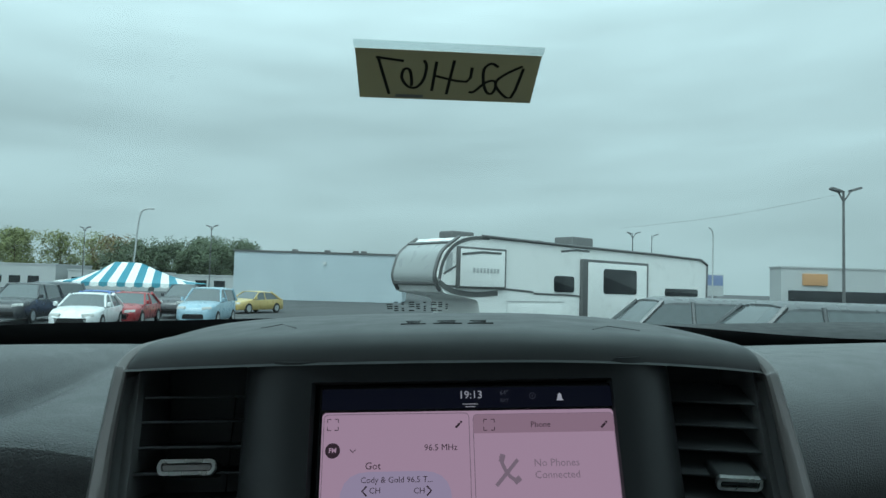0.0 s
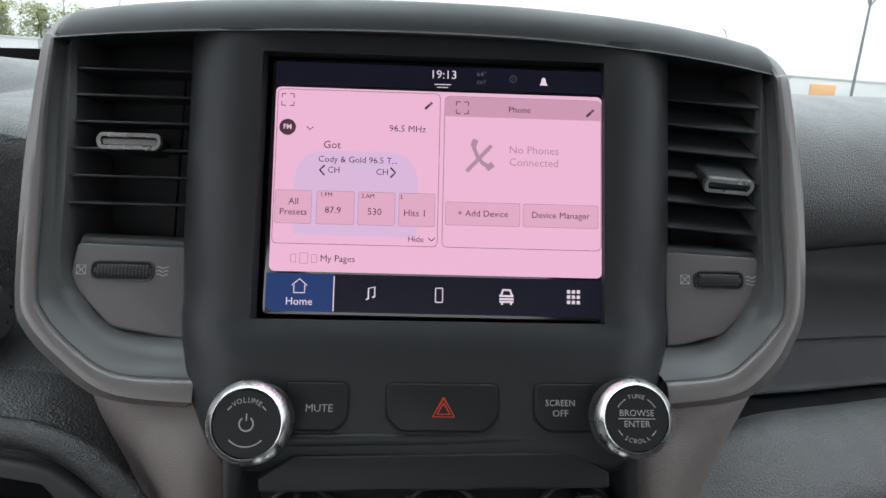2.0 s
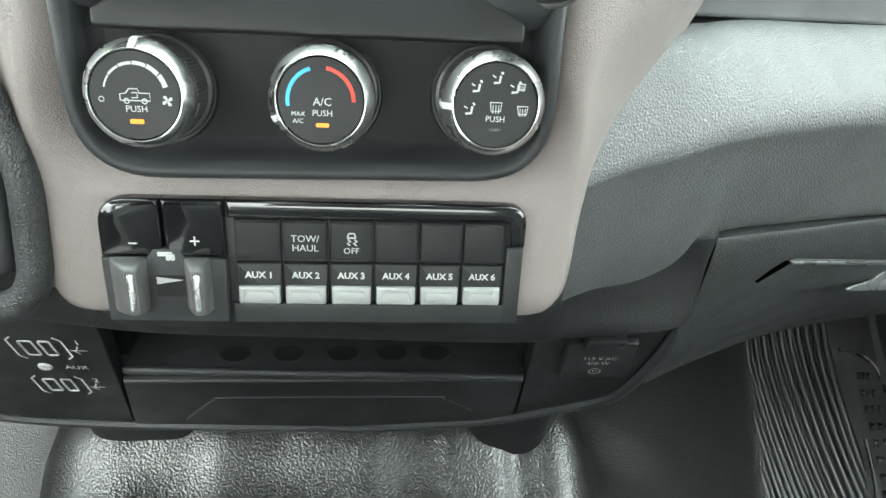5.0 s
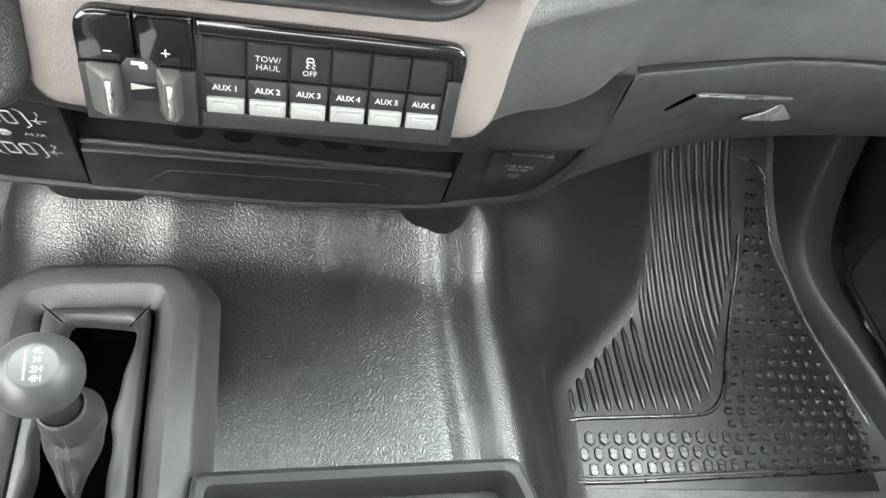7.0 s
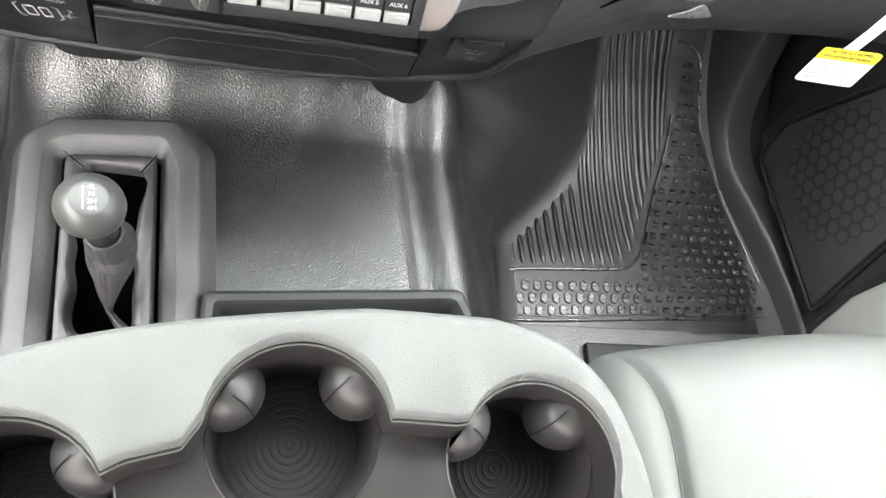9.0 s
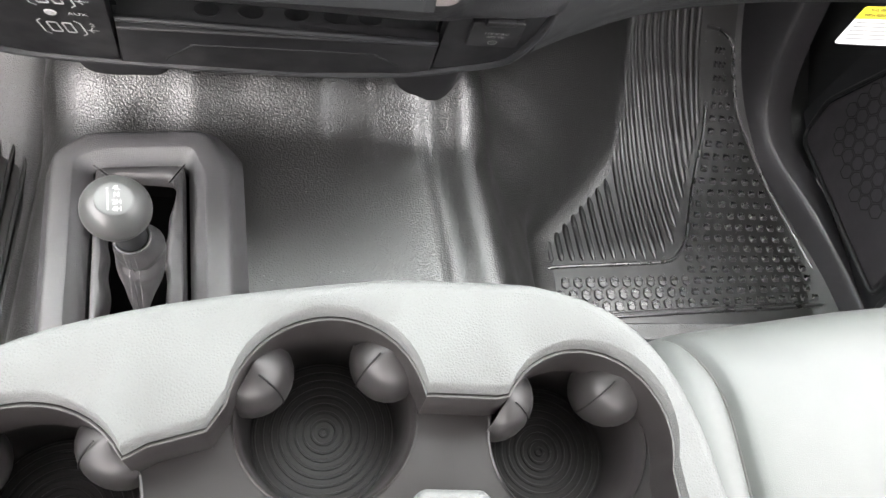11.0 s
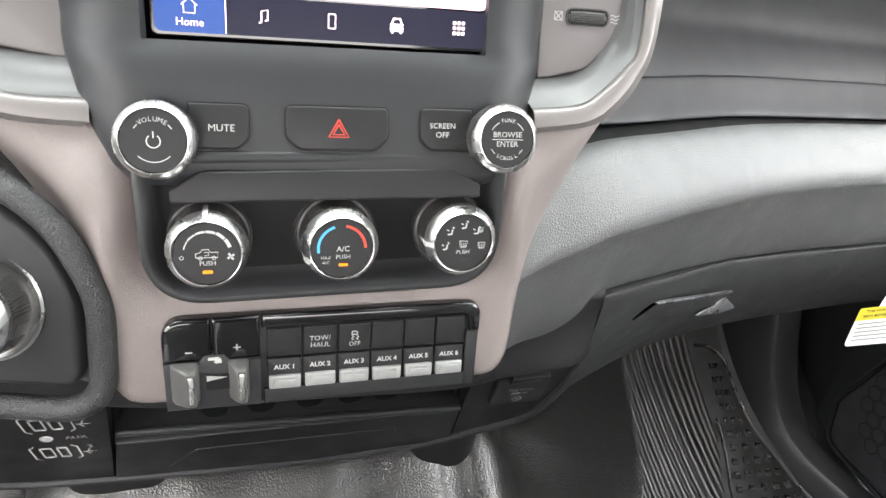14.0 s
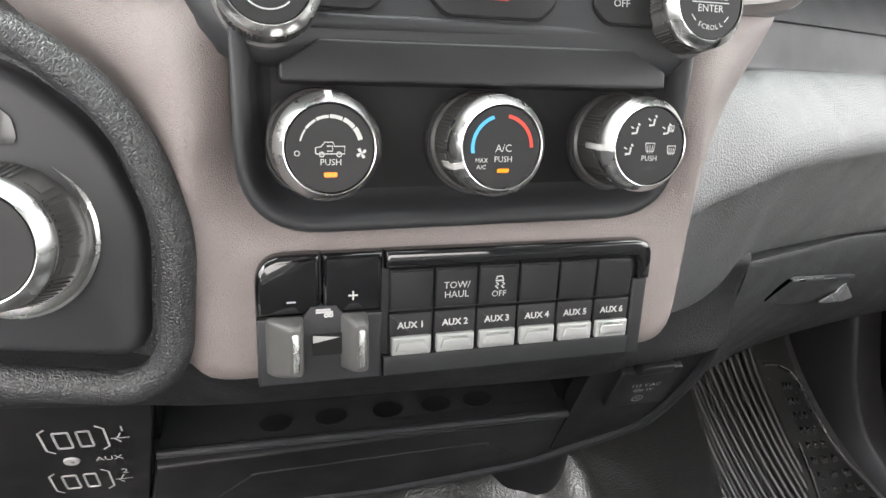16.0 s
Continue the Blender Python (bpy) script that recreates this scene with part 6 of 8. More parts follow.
in1 = resample(ccw(yawed(rounded([(-0.1712, -0.242), (-0.0925, -0.242), (-0.0920, -0.0385), (-0.1715, -0.0385)], [0.020, 0.020, 0.005, 0.005], 7))), 96, yawed([(-0.0917, -0.243)])[0])
in2 = resample(ccw(rounded([(-0.151, -0.217), (-0.106, -0.217), (-0.110, -0.178), (-0.1165, -0.150), (-0.1150, -0.100), (-0.1140, -0.0535), (-0.1655, -0.0540), (-0.1640, -0.150)], [0.012, 0.009, 0.02, 0.02, 0.02, 0.004, 0.004, 0.03], 6)), 96, (-0.106, -0.217))
crumple = (lambda p: 0.0017 * math.sin(74 * p.y + 0.6) + 0.0010 * math.sin(151 * p.y + 60 * p.x))
FOLD = [[(p.x, p.y, z) for p in in1] for z in (1.246, 1.2600)]
for k, z, amp in ((0.04, 1.2640, 0.0), (0.10, 1.2662, 0.0), (0.22, 1.2672, 0.1), (0.42, 1.2676, 0.3), (0.62, 1.2672, 0.7), (0.78, 1.2650, 1.0), (0.90, 1.2600, 1.2), (1.0, 1.2510, 1.3)):
    FOLD.append([(p.x + amp * crumple(p), p.y + 0.5 * amp * crumple(p), z + 0.5 * amp * crumple(p)) for p in [a.lerp(b, k) for a, b in zip(in1, in2)]])
mid_throat = Vector((-0.135, -0.14))
frame_ob = part("boot_frame", stack(bmesh.new(), FOLD, False, False), BOOT, shift, "folded leather boot edge")
# throat walls coloured near-black in place of the shade down there
part("boot_throat", stack(bmesh.new(), [FOLD[-1]] + [[(*p.lerp(mid_throat, k), z) for p in in2] for k, z in ((0.03, 1.247), (0.06, 1.2405))], False, True), VOID, shift, "inside of the boot, coloured near-black for its shade")
# mitred corner seams with their stitches
for a, b in (((-0.1858, -0.0425), (-0.1665, -0.0575)), ((-0.1045, -0.0375), (-0.1165, -0.0580))):
    a, b = Vector((*a, 1.2682)), Vector((*b, 1.2682))
    side = Vector((b.y - a.y, a.x - b.x, 0)).normalized() * 0.0016
    part("corner_seam", tube(bmesh.new(), [a, a.lerp(b, 0.5) + Vector((0, 0, 0.0003)), b], 0.0006, 6), VOID, frame_ob)
    bm = bmesh.new()
    for i in range(7):
        for q in (side, -side):
            tube(bm, [a.lerp(b, (i + 0.15) / 7) + q, a.lerp(b, (i + 0.75) / 7) + q], 0.0004, 5)
    part("corner_stitches", bm, STITCH, frame_ob, "grey corner stitching")
lx, ly = -0.1190, -0.1615
BODY = [(1.250, 0.0030, 0.0030, -0.1283, -0.1915), (1.262, 0.0038, 0.0034, -0.1275, -0.1902), (1.280, 0.0072, 0.0060, -0.1255, -0.1860), (1.300, 0.0130, 0.0115, -0.1225, -0.1770), (1.320, 0.0180, 0.0168, -0.1195, -0.1675), (1.334, 0.0197, 0.0190, -0.1180, -0.1615), (1.346, 0.0190, 0.0182, -0.1180, -0.1598), (1.355, 0.0166, 0.0162, -0.1184, -0.1604), (1.3605, 0.0140, 0.0144, -0.1189, -0.1612), (1.3630, 0.0130, 0.0136, lx, ly)]


def boot_at(z, a):
    """A point of the boot's leather at height z, a radians round from +x, with its creases."""
    rx, ry, cx, cy = [lerp_table([(q[0], q[i]) for q in BODY], z) for i in (1, 2, 3, 4)]
    front = max(0.0, math.sin(-a))
    k = 1 - 0.13 * math.exp(-((z - 1.3385 - 0.003 * math.cos(2 * a)) / 0.0038) ** 2) * front + 0.05 * math.exp(-((z - 1.326) / 0.006) ** 2) * front
    k += 0.035 * math.sin(3 * a + 160 * (z - 1.26)) * min(1.0, max(0.0, (1.352 - z) / 0.03))
    k += 0.06 * math.exp(-((z - 1.348) / 0.005) ** 2) * max(0.0, math.cos(a - 0.7))
    return (cx + rx * k * math.cos(a), cy + ry * k * math.sin(a), z)


HEIGHTS = [1.250 + 0.113 * i / 34 for i in range(35)]
bm = skin([[boot_at(z, 2 * math.pi * i / 40) for i in range(41)] for z in HEIGHTS], 1, 1)
boot_ob = part("boot", bm, BOOT, shift, "dark leather boot with grey stitching")
part("boot_lip", tube(bmesh.new(), [(lx + 0.0131 * math.cos(2 * math.pi * i / 28), ly + 0.0137 * math.sin(2 * math.pi * i / 28), 1.3630) for i in range(29)], 0.0015, 8), BOOT, boot_ob, "rolled leather edge")
part("boot_tail", skin([[(-0.1290, -0.188, 1.256), (-0.1180, -0.199, 1.2535), (-0.1020, -0.213, 1.257)], [(-0.1285, -0.192, 1.262), (-0.1195, -0.204, 1.2585), (-0.1050, -0.218, 1.2600)], [(-0.1292, -0.194, 1.256), (-0.1215, -0.207, 1.2530), (-0.1080, -0.221, 1.254)]], 4, 4), BOOT, boot_ob, "leather fold running into the throat")
part("collar", tube(bmesh.new(), [(lx - 0.001, ly, 1.350), (lx - 0.0005, ly, 1.368), (lx, ly + 0.0005, 1.384)], [0.0118, 0.0116, 0.0125], 24), PLASTIC, shift)
mid_a = radians(-99)
part("centre_seam", tube(bmesh.new(), [boot_at(1.266 + 0.0098 * i, mid_a) for i in range(10)], 0.0006, 5), BOOT, boot_ob)
bm = bmesh.new()
for side in (-1, 1):
    for i in range(17):
        pts = []
        for z in (1.280 + i * 0.0048, 1.2829 + i * 0.0048):
            rx = lerp_table([(q[0], q[1]) for q in BODY], z)
            pts.append(boot_at(z, mid_a + side * min(0.42, 0.0040 / rx)))
        tube(bm, pts, 0.0005, 5)
part("stitching", bm, STITCH, boot_ob, "grey double stitching")
KNZ, KNY = Vector((0.136, -0.103, 0.985)).normalized(), Vector((-0.129, 0.984, 0.121)).normalized()
KNX = KNY.cross(KNZ)
KN = Matrix((KNX, KNY, KNZ)).transposed().to_4x4()
KN.translation = (-0.122, -0.158, 1.404)
KN = KN @ Matrix.Scale(0.89, 4)
prof = [(0.0004, -0.0245)] + [(0.0272 * math.cos(a), 0.0245 * math.sin(a)) for a in [radians(-80 + 10 * i) for i in range(15)]] + [(0.0148, 0.0208), (0.0144, 0.0205), (0.0004, 0.0213)]
kn = part("knob", lathe(bmesh.new(), prof, KN, 48), mat("knob_black", (0.066, 0.066, 0.065), 0.32, grain="noise", gscale=2200, gstrength=0.15, gdist=0.0002), shift, "round satin black knob")
for i, (w, y) in enumerate((("4L", 0.0086), ("N", 0.0030), ("2H", -0.0032), ("4H", -0.0090))):
    words(w, 0.0056, KN @ Matrix.Translation((0.0022, y, 0)), PRINT, kn, z=0.0217, bold=0.0001)
part("shift_line", strokes([[(-0.0042, -0.0090), (-0.0042, 0.0092)]] + [[(-0.0050, q), (-0.0034, q)] for q in (0.0086, 0.0030, -0.0032, -0.0090)], 0.0009, KN, 0.0217), PRINT, kn, smooth=False)

# ---- bin behind the tunnel's crown ----
fbin = thing("floor_bin", (0.08, -0.25, 1.228), "shallow black plastic bin on the floor", "bin")
RAW = [(-0.050, -0.42), (0.222, -0.42), (0.212, -0.190), (0.198, -0.158), (-0.050, -0.174)]


def bin_line(d):
    return ccw(rounded(inset(RAW, d), [0.01, 0.02, 0.02, 0.012, 0.006], 5))


bm = stack(bmesh.new(), [[(x, y, z) for x, y in bin_line(d)] for d, z in ((0.0, 1.226), (0.0, 1.270), (0.0015, 1.275), (0.005, 1.277), (0.011, 1.276), (0.0145, 1.270), (0.019, 1.245))], False, True)
part("bin_body", bm, PLASTIC, fbin, "black plastic bin")
part("bin_mat", plate(rounded([(-0.022, -0.40), (0.195, -0.40), (0.186, -0.200), (0.172, -0.192), (-0.022, -0.206)], 0.008, 4), Matrix.Translation((0, 0, 1.2455)), 0.006, 0.003), RUBBER_FINE, fbin, "rubber liner")

# ---- folded centre seat with cup holders ----
CT = 1.565
cons = thing("centre_console", (0.04, -0.55, 1.23), "light grey folded centre console with three cup holders", "console")
front = [(-0.185, -0.90), (-0.185, -0.42), (-0.172, -0.362), (-0.148, -0.325), (-0.110, -0.302), (-0.066, -0.289), (-0.017, -0.2805), (0.045, -0.2735), (0.067, -0.273), (0.110, -0.2745), (0.130, -0.2765), (0.162, -0.2875), (0.186, -0.309), (0.200, -0.338), (0.2075, -0.375), (0.212, -0.45), (0.214, -0.90)]
line = [(v.x, v.y) for v in catmull([Vector((*p, 0)) for p in front], 3)]
CUPS = ((-0.102, -0.3710, 0.0455), (0.0225, -0.3335, 0.0455), (0.1445, -0.3485, 0.0435))


def wall_rows(off, z):
    p = line
    out = []
    for i, q in enumerate(p):
        d = Vector(p[min(i + 1, len(p) - 1)]) - Vector(p[max(i - 1, 0)])
        d.normalize()
        nrm = Vector((-d.y, d.x))
        out.append((q[0] + nrm.x * off, q[1] + nrm.y * off, z))
    return out


rows = [wall_rows(-0.0075, CT), wall_rows(-0.0048, CT - 0.0005), wall_rows(-0.0024, CT - 0.0022), wall_rows(-0.0006, CT - 0.006), wall_rows(0.0, CT - 0.012), wall_rows(0.0, CT - 0.05), wall_rows(-0.012, CT - 0.12), wall_rows(-0.03, 1.36)]
part("shell", skin(rows, 1, 1), CONSOLE, cons, "light grey moulded shell")
# grey top deck with the scalloped edge round the cups
top_edge = [(x, y) for x, y, z in wall_rows(-0.0074, CT)]
inner_edge = [(-0.165, -0.90), (-0.165, -0.44)]
inner_edge += [(CUPS[0][0] + CUPS[0][2] * math.cos(radians(a)), CUPS[0][1] + CUPS[0][2] * math.sin(radians(a))) for a in range(200, 20, -9)]
inner_edge += [(-0.053, -0.3440), (-0.030, -0.3385)]
inner_edge += [(CUPS[1][0] + CUPS[1][2] * math.cos(radians(a)), CUPS[1][1] + CUPS[1][2] * math.sin(radians(a))) for a in range(172, 6, -9)]
inner_edge += [(0.071, -0.3255), (0.101, -0.3275)]
inner_edge += [(CUPS[2][0] + CUPS[2][2] * math.cos(radians(a)), CUPS[2][1] + CUPS[2][2] * math.sin(radians(a))) for a in range(150, -30, -9)]
inner_edge += [(0.190, -0.46), (0.190, -0.90)]
poly = [(p[0], p[1]) for p in top_edge] + inner_edge[::-1]
bm = bmesh.new()
vs = [bm.verts.new((x, y, CT)) for x, y in poly]
bm.faces.new(vs)
rim_line = [(v.co.x, v.co.y) for v in vs[len(top_edge):]]
prev = vs[len(top_edge):]
for dz, dr in ((-0.0012, 0.0014), (-0.0040, 0.0018), (-0.0075, 0.0006)):
    cur = [bm.verts.new((v.co.x, v.co.y - dr, CT + dz)) for v in prev]
    for i in range(len(prev) - 1):
        bm.faces.new((prev[i], prev[i + 1], cur[i + 1], cur[i]))
    prev = cur
low_line = [(v.co.x, v.co.y) for v in prev]
bmesh.ops.triangulate(bm, faces=[f for f in bm.faces if len(f.verts) > 8])
part("top_deck", bm, CONSOLE, cons, "light grey top with scalloped edge", flat_over=0.8)
# dark liner below the scalloped edge, with its thin bright rim
DZ = CT - 0.034
bm = bmesh.new()
rings = []
for dz, dr in ((-0.0074, -0.0010), (-0.0074, 0.0012), (-0.0090, 0.0020), (-0.034, 0.0045)):
    rings.append([bm.verts.new((x, y - dr, CT + dz)) for x, y in low_line])
for p, q in zip(rings, rings[1:]):
    for i in range(len(p) - 1):
        bm.faces.new((p[i], p[i + 1], q[i + 1], q[i]))
part("cup_liner", bm, WELL, cons, "dark moulded liner under the scalloped edge", flat_over=0.9)
part("liner_rim", tube(bmesh.new(), [(x, y - 0.0014, CT - 0.0076) for x, y in low_line], 0.0007, 6), LEVER, cons, "thin satin rim of the liner")


def reach(cx, cy, c, s, pts):
    """How far a ray from (cx, cy) runs before it meets the line."""
    best = 1e9
    for (ax, ay), (bx, by) in zip(pts, pts[1:]):
        ex, ey = bx - ax, by - ay
        den = c * ey - s * ex
        if abs(den) > 1e-9:
            t = ((ax - cx) * ey - (ay - cy) * ex) / den
            u = ((ax - cx) * s - (ay - cy) * c) / den
            if t > 0 and 0 <= u <= 1:
                best = min(best, t)
    return best


xs_cut = (-0.19, -0.0398, 0.0845, 0.215)
for (cx, cy, r), a, b in zip(CUPS, xs_cut, xs_cut[1:]):
    y0, y1 = -0.47, -0.276
    sq = []
    for i in range(32):
        an = 2 * math.pi * i / 32
        c, s = math.cos(an), math.sin(an)
        tx = ((b - cx) / c if c > 1e-6 else (a - cx) / c if c < -1e-6 else 1e9)
        ty = ((y1 - cy) / s if s > 1e-6 else (y0 - cy) / s if s < -1e-6 else 1e9)
        t = min(tx, ty, reach(cx, cy, c, s, top_edge) - 0.004)
        sq.append((cx + c * t, cy + s * t))
    rr = r * 0.965
    ci = [(cx + rr * math.cos(2 * math.pi * i / 32), cy + rr * math.sin(2 * math.pi * i / 32)) for i in range(32)]
    bm = bmesh.new()
    A, B = [bm.verts.new((x, y, DZ)) for x, y in sq], [bm.verts.new((x, y, DZ)) for x, y in ci]
    for i in range(32):
        bm.faces.new((A[i], A[(i + 1) % 32], B[(i + 1) % 32], B[i]))
    part("lower_deck", bm, WELL, cons, "dark brown-grey lower deck")
for cx, cy, r in CUPS:
    q = Matrix.Translation((cx, cy, DZ))
    cup = part("cup_well", lathe(bmesh.new(), [(r * 0.985, 0.0006), (r * 0.965, 0.0014), (r * 0.945, -0.001), (r * 0.93, -0.008), (r * 0.88, -0.044), (r * 0.86, -0.0465)], q, 48, hollow=True), WELL, cons, "dark moulded cup well")
    prof = [(0.0004, -0.0465)]
    for i in range(9):
        a = r * 0.86 * (i + 0.5) / 9
        prof += [(a - 0.0009, -0.0465), (a - 0.0005, -0.0457), (a + 0.0005, -0.0457), (a + 0.0009, -0.0465)]
    prof += [(r * 0.87, -0.0465)]
    part("cup_floor", lathe(bmesh.new(), prof + [(r * 0.87, -0.050), (0.0004, -0.050)], q, 48), WELL, cup, "ringed rubber cup floor")
    for a in (148, 42):
        P = q @ Matrix.Rotation(radians(a), 4, "Z") @ Matrix.Translation((r * 0.90, 0, -0.010))
        rings = []
        for k in range(9):
            t = -1 + 2 * k / 8
            w = math.sqrt(max(0.0, 1 - t * t))
            rings.append([P @ Vector((-0.0180 * w * math.cos(math.pi * (j / 12 - 0.5)), 0.0200 * max(w, 0.05) * math.sin(math.pi * (j / 12 - 0.5)), 0.027 * t)) for j in range(13)])
        gr = part("cup_grip", skin(rings, 2, 1), GRIP, cup, "rounded rubber cup grip")
        part("grip_line", tube(bmesh.new(), [P @ Vector((-0.0181 * math.cos(math.pi * (j / 12 - 0.5)), 0.003, 0.027 * math.sin(math.pi * (j / 12 - 0.5)))) for j in range(1, 12)], 0.0005, 5), DEEP, gr)
o = rounded([(0.050, -0.47), (0.108, -0.47), (0.106, -0.383), (0.096, -0.372), (0.066, -0.370), (0.056, -0.381)], [0, 0, 0.006, 0.006, 0.006, 0.006], 4)
part("divider_pad", plate(o, Matrix.Translation((0, 0, DZ)), 0.010, 0.004), CONSOLE, cons, "light grey divider pad")
part("back_deck", plate(rect(-0.165, -0.90, 0.19, -0.469), Matrix.Translation((0, 0, CT - 0.02)), 0.018, 0.004), CONSOLE, cons)

# ---- passenger seat cushion ----
seat = thing("passenger_seat", (0.6, -0.55, 1.003), "light grey vinyl passenger seat", "seat")
SX = (0.262, 0.285, 0.310, 0.328, 0.336, 0.3405, 0.345, 0.354, 0.40, 0.55, 0.68, 0.76, 0.785, 0.80)
SEDGE = [(0.262, -0.300), (0.285, -0.262), (0.318, -0.243), (0.35, -0.235), (0.43, -0.222), (0.60, -0.206), (0.70, -0.215), (0.76, -0.245), (0.80, -0.30)]
SHIGH = [(0.262, 1.33), (0.285, 1.370), (0.310, 1.390), (0.328, 1.3905), (0.336, 1.3865), (0.3405, 1.3815), (0.345, 1.3870), (0.354, 1.3915), (0.40, 1.394), (0.60, 1.395), (0.70, 1.396), (0.76, 1.39), (0.80, 1.33)]
SFALL = [(0.0, -0.065), (0.003, -0.038), (0.020, -0.016), (0.06, -0.002), (0.14, 0.004), (0.30, 0.006), (0.60, 0.0)]


def seat_x(x, d):
    """The side seam curves in towards the front edge."""
    return x - 0.026 * max(0.0, 1 - d / 0.065) ** 2 * max(0.0, 1 - abs(x - 0.3405) / 0.055)


rows = []
for x in SX:
    e, h = lerp_table(SEDGE, x), lerp_table(SHIGH, x)
    rows.append([(seat_x(x, d), e - d, h + lerp_table(SFALL, d)) for d in (0.60, 0.30, 0.14, 0.06, 0.020, 0.003, 0.0)] + [(seat_x(x, 0), e - 0.010, h - 0.11), (seat_x(x, 0), e - 0.03, 1.23)])
part("cushion", skin(rows, 3, 4), SEAT, seat, "light grey stitched vinyl cushion")
e = lerp_table(SEDGE, 0.3405)
part("seam", tube(bmesh.new(), catmull([(seat_x(0.3405, d), e - d, 1.3822 + lerp_table(SFALL, d)) for d in (0.5, 0.30, 0.14, 0.06, 0.020, 0.003)], 4), 0.0011, 6), LEVER, seat)
part("track_cover", box(bmesh.new(), 0.468, -0.40, 1.000, 0.632, -0.138, 1.016, bevel=0.004), PLASTIC, seat, "black seat track cover")
bm = bmesh.new()
box(bm, 0.30, -0.80, 1.003, 0.78, -0.26, 1.30, bevel=0.02)
part("seat_base", bm, PLASTIC, seat, "black seat base")
rows = []
for x in (0.27, 0.30, 0.40, 0.55, 0.70, 0.77, 0.80):
    b = 0.03 if x in (0.27, 0.80) else 0.0
    rows.append([(x, -0.78 - b, 1.36), (x, -0.80 - b, 1.55), (x, -0.86 - b, 1.80), (x, -0.90 - b, 1.93), (x, -0.94, 1.955), (x, -0.98, 1.93), (x, -0.96, 1.6), (x, -0.92, 1.36)])
part("backrest", skin(rows, 3, 3), SEAT, seat, "light grey vinyl backrest")


# ======================= cab shell, door, windshield =======================
def sheet(name, rows, material, label, category, nu=3, nv=3, thick=0.02, towards=(0, -0.2, 1.7), **k):
    return solo(name, skin(rows, nu, nv, thick, towards), material, label, category, kind="structure", **k)


# passenger door with the speaker
door = thing("door_1", (0.9, -0.2, 1.05), "dark grey passenger door panel with speaker grille", "door", kind="structure")
rows = []
for y in (-0.95, -0.5, -0.25, -0.10, 0.05, 0.16, 0.24):
    rows.append([(0.850, y, 1.03), (0.832, y, 1.06), (0.824, y, 1.12), (0.821, y, 1.25), (0.821, y, 1.40), (0.815, y, 1.50), (0.835, y, 1.60), (0.860, y, 1.66), (0.90, y, 1.70)])
part("door_panel", skin(rows, 3, 3, 0.02, (0, 0, 1.4)), SATIN, door, "dark moulded door panel")
SP = Matrix.Translation((0.8200, 0.02, 1.205)) @ Matrix.Rotation(radians(-90), 4, "Z") @ Matrix.Rotation(radians(90), 4, "X")
o = rounded([(-0.168, -0.140), (0.111, -0.114), (0.092, -0.064), (0.065, 0.024), (0.035, 0.15), (-0.12, 0.18), (-0.142, 0.095), (-0.188, -0.075)], [0.02, 0.006, 0.0, 0.03, 0.04, 0.03, 0.06, 0.04], 6)
gr = part("speaker_grille", plate(o, SP, 0.006, 0.003), GRILLE, door, "black perforated speaker grille")
rim_o = ccw(o)
part("grille_rim", tube(bmesh.new(), [SP @ Vector((x, y, 0.003)) for x, y in inset(rim_o, -0.003)], 0.0035, 8, closed=True), PLASTIC, door)
bm = bmesh.new()
for i in range(10):
    for j in range(8):
        cx, cy = -0.150 + i * 0.0200, -0.085 + j * 0.0231 + (i % 2) * 0.01155
        if ((cx + 0.065) / 0.105) ** 2 + (cy + 0.005) ** 2 / 0.0085 < 1:
            hx = circle(cx, cy, 0.0118, 6)
            strip(bm, hx + hx[:1], 0.0014, SP, 0.0068)
part("grille_hexagons", bm, DEEP, gr, "raised honeycomb lines", smooth=False)
bm = plate(rounded([(0.135, -0.12), (0.45, -0.12), (0.45, 0.16), (0.080, 0.16), (0.100, 0.02)], 0.02, 5), SP, 0.012, 0.006)
part("door_pocket", bm, PLASTIC, door, "dark open door pocket")
part("pocket_trim", plate(rounded([(0.150, -0.115), (0.45, -0.115), (0.45, 0.04), (0.118, 0.04), (0.122, -0.03)], 0.012, 5), SP, 0.022, 0.008), mat("door_grey", (0.30, 0.30, 0.29), 0.5, grain="noise", gscale=1400, gstrength=0.3), door, "light grey pocket trim")

rows = []
for y, b, h in ((-0.95, 0.835, 0.045), (-0.30, 0.835, 0.045), (-0.10, 0.826, 0.045), (0.05, 0.796, 0.045), (0.15, 0.756, 0.050), (0.20, 0.740, 0.062), (0.24, 0.730, 0.092), (0.28, 0.722, 0.155), (0.33, 0.716, 0.27), (0.40, 0.708, 0.42), (0.50, 0.700, 0.52)):
    z = toe(y) - 0.006
    h = max(h - (z - 1.0), 0.03)
    rows.append([(b - 0.004, y, z), (b + 0.002, y, z + h * 0.5), (b + 0.008, y, z + h * 0.88), (b + 0.012, y, z + h * 0.98), (b + 0.016, y, z + h), (b + 0.030, y, z + h), (b + 0.06, y, z + h * 0.9)])
sheet("door_sill", rows, SILL, "black door sill and kick panel", "sill", 3, 3, 0.006, (0.5, 0, 1.6))
sheet("wall_front", [[(x, 0.60, 1.0), (x, 0.60, 1.3), (x, 0.60, 1.78)] for x in (-0.95, -0.3, 0.3, 0.95)], DEEP, "black bulkhead behind the dashboard", "wall")
sheet("wall_kick", [[(0.838, 0.20, z), (0.835, 0.32, z), (0.825, 0.45, z), (0.80, 0.60, z)] for z in (1.0, 1.25, 1.50, 1.74)], PLASTIC, "black kick panel", "wall")
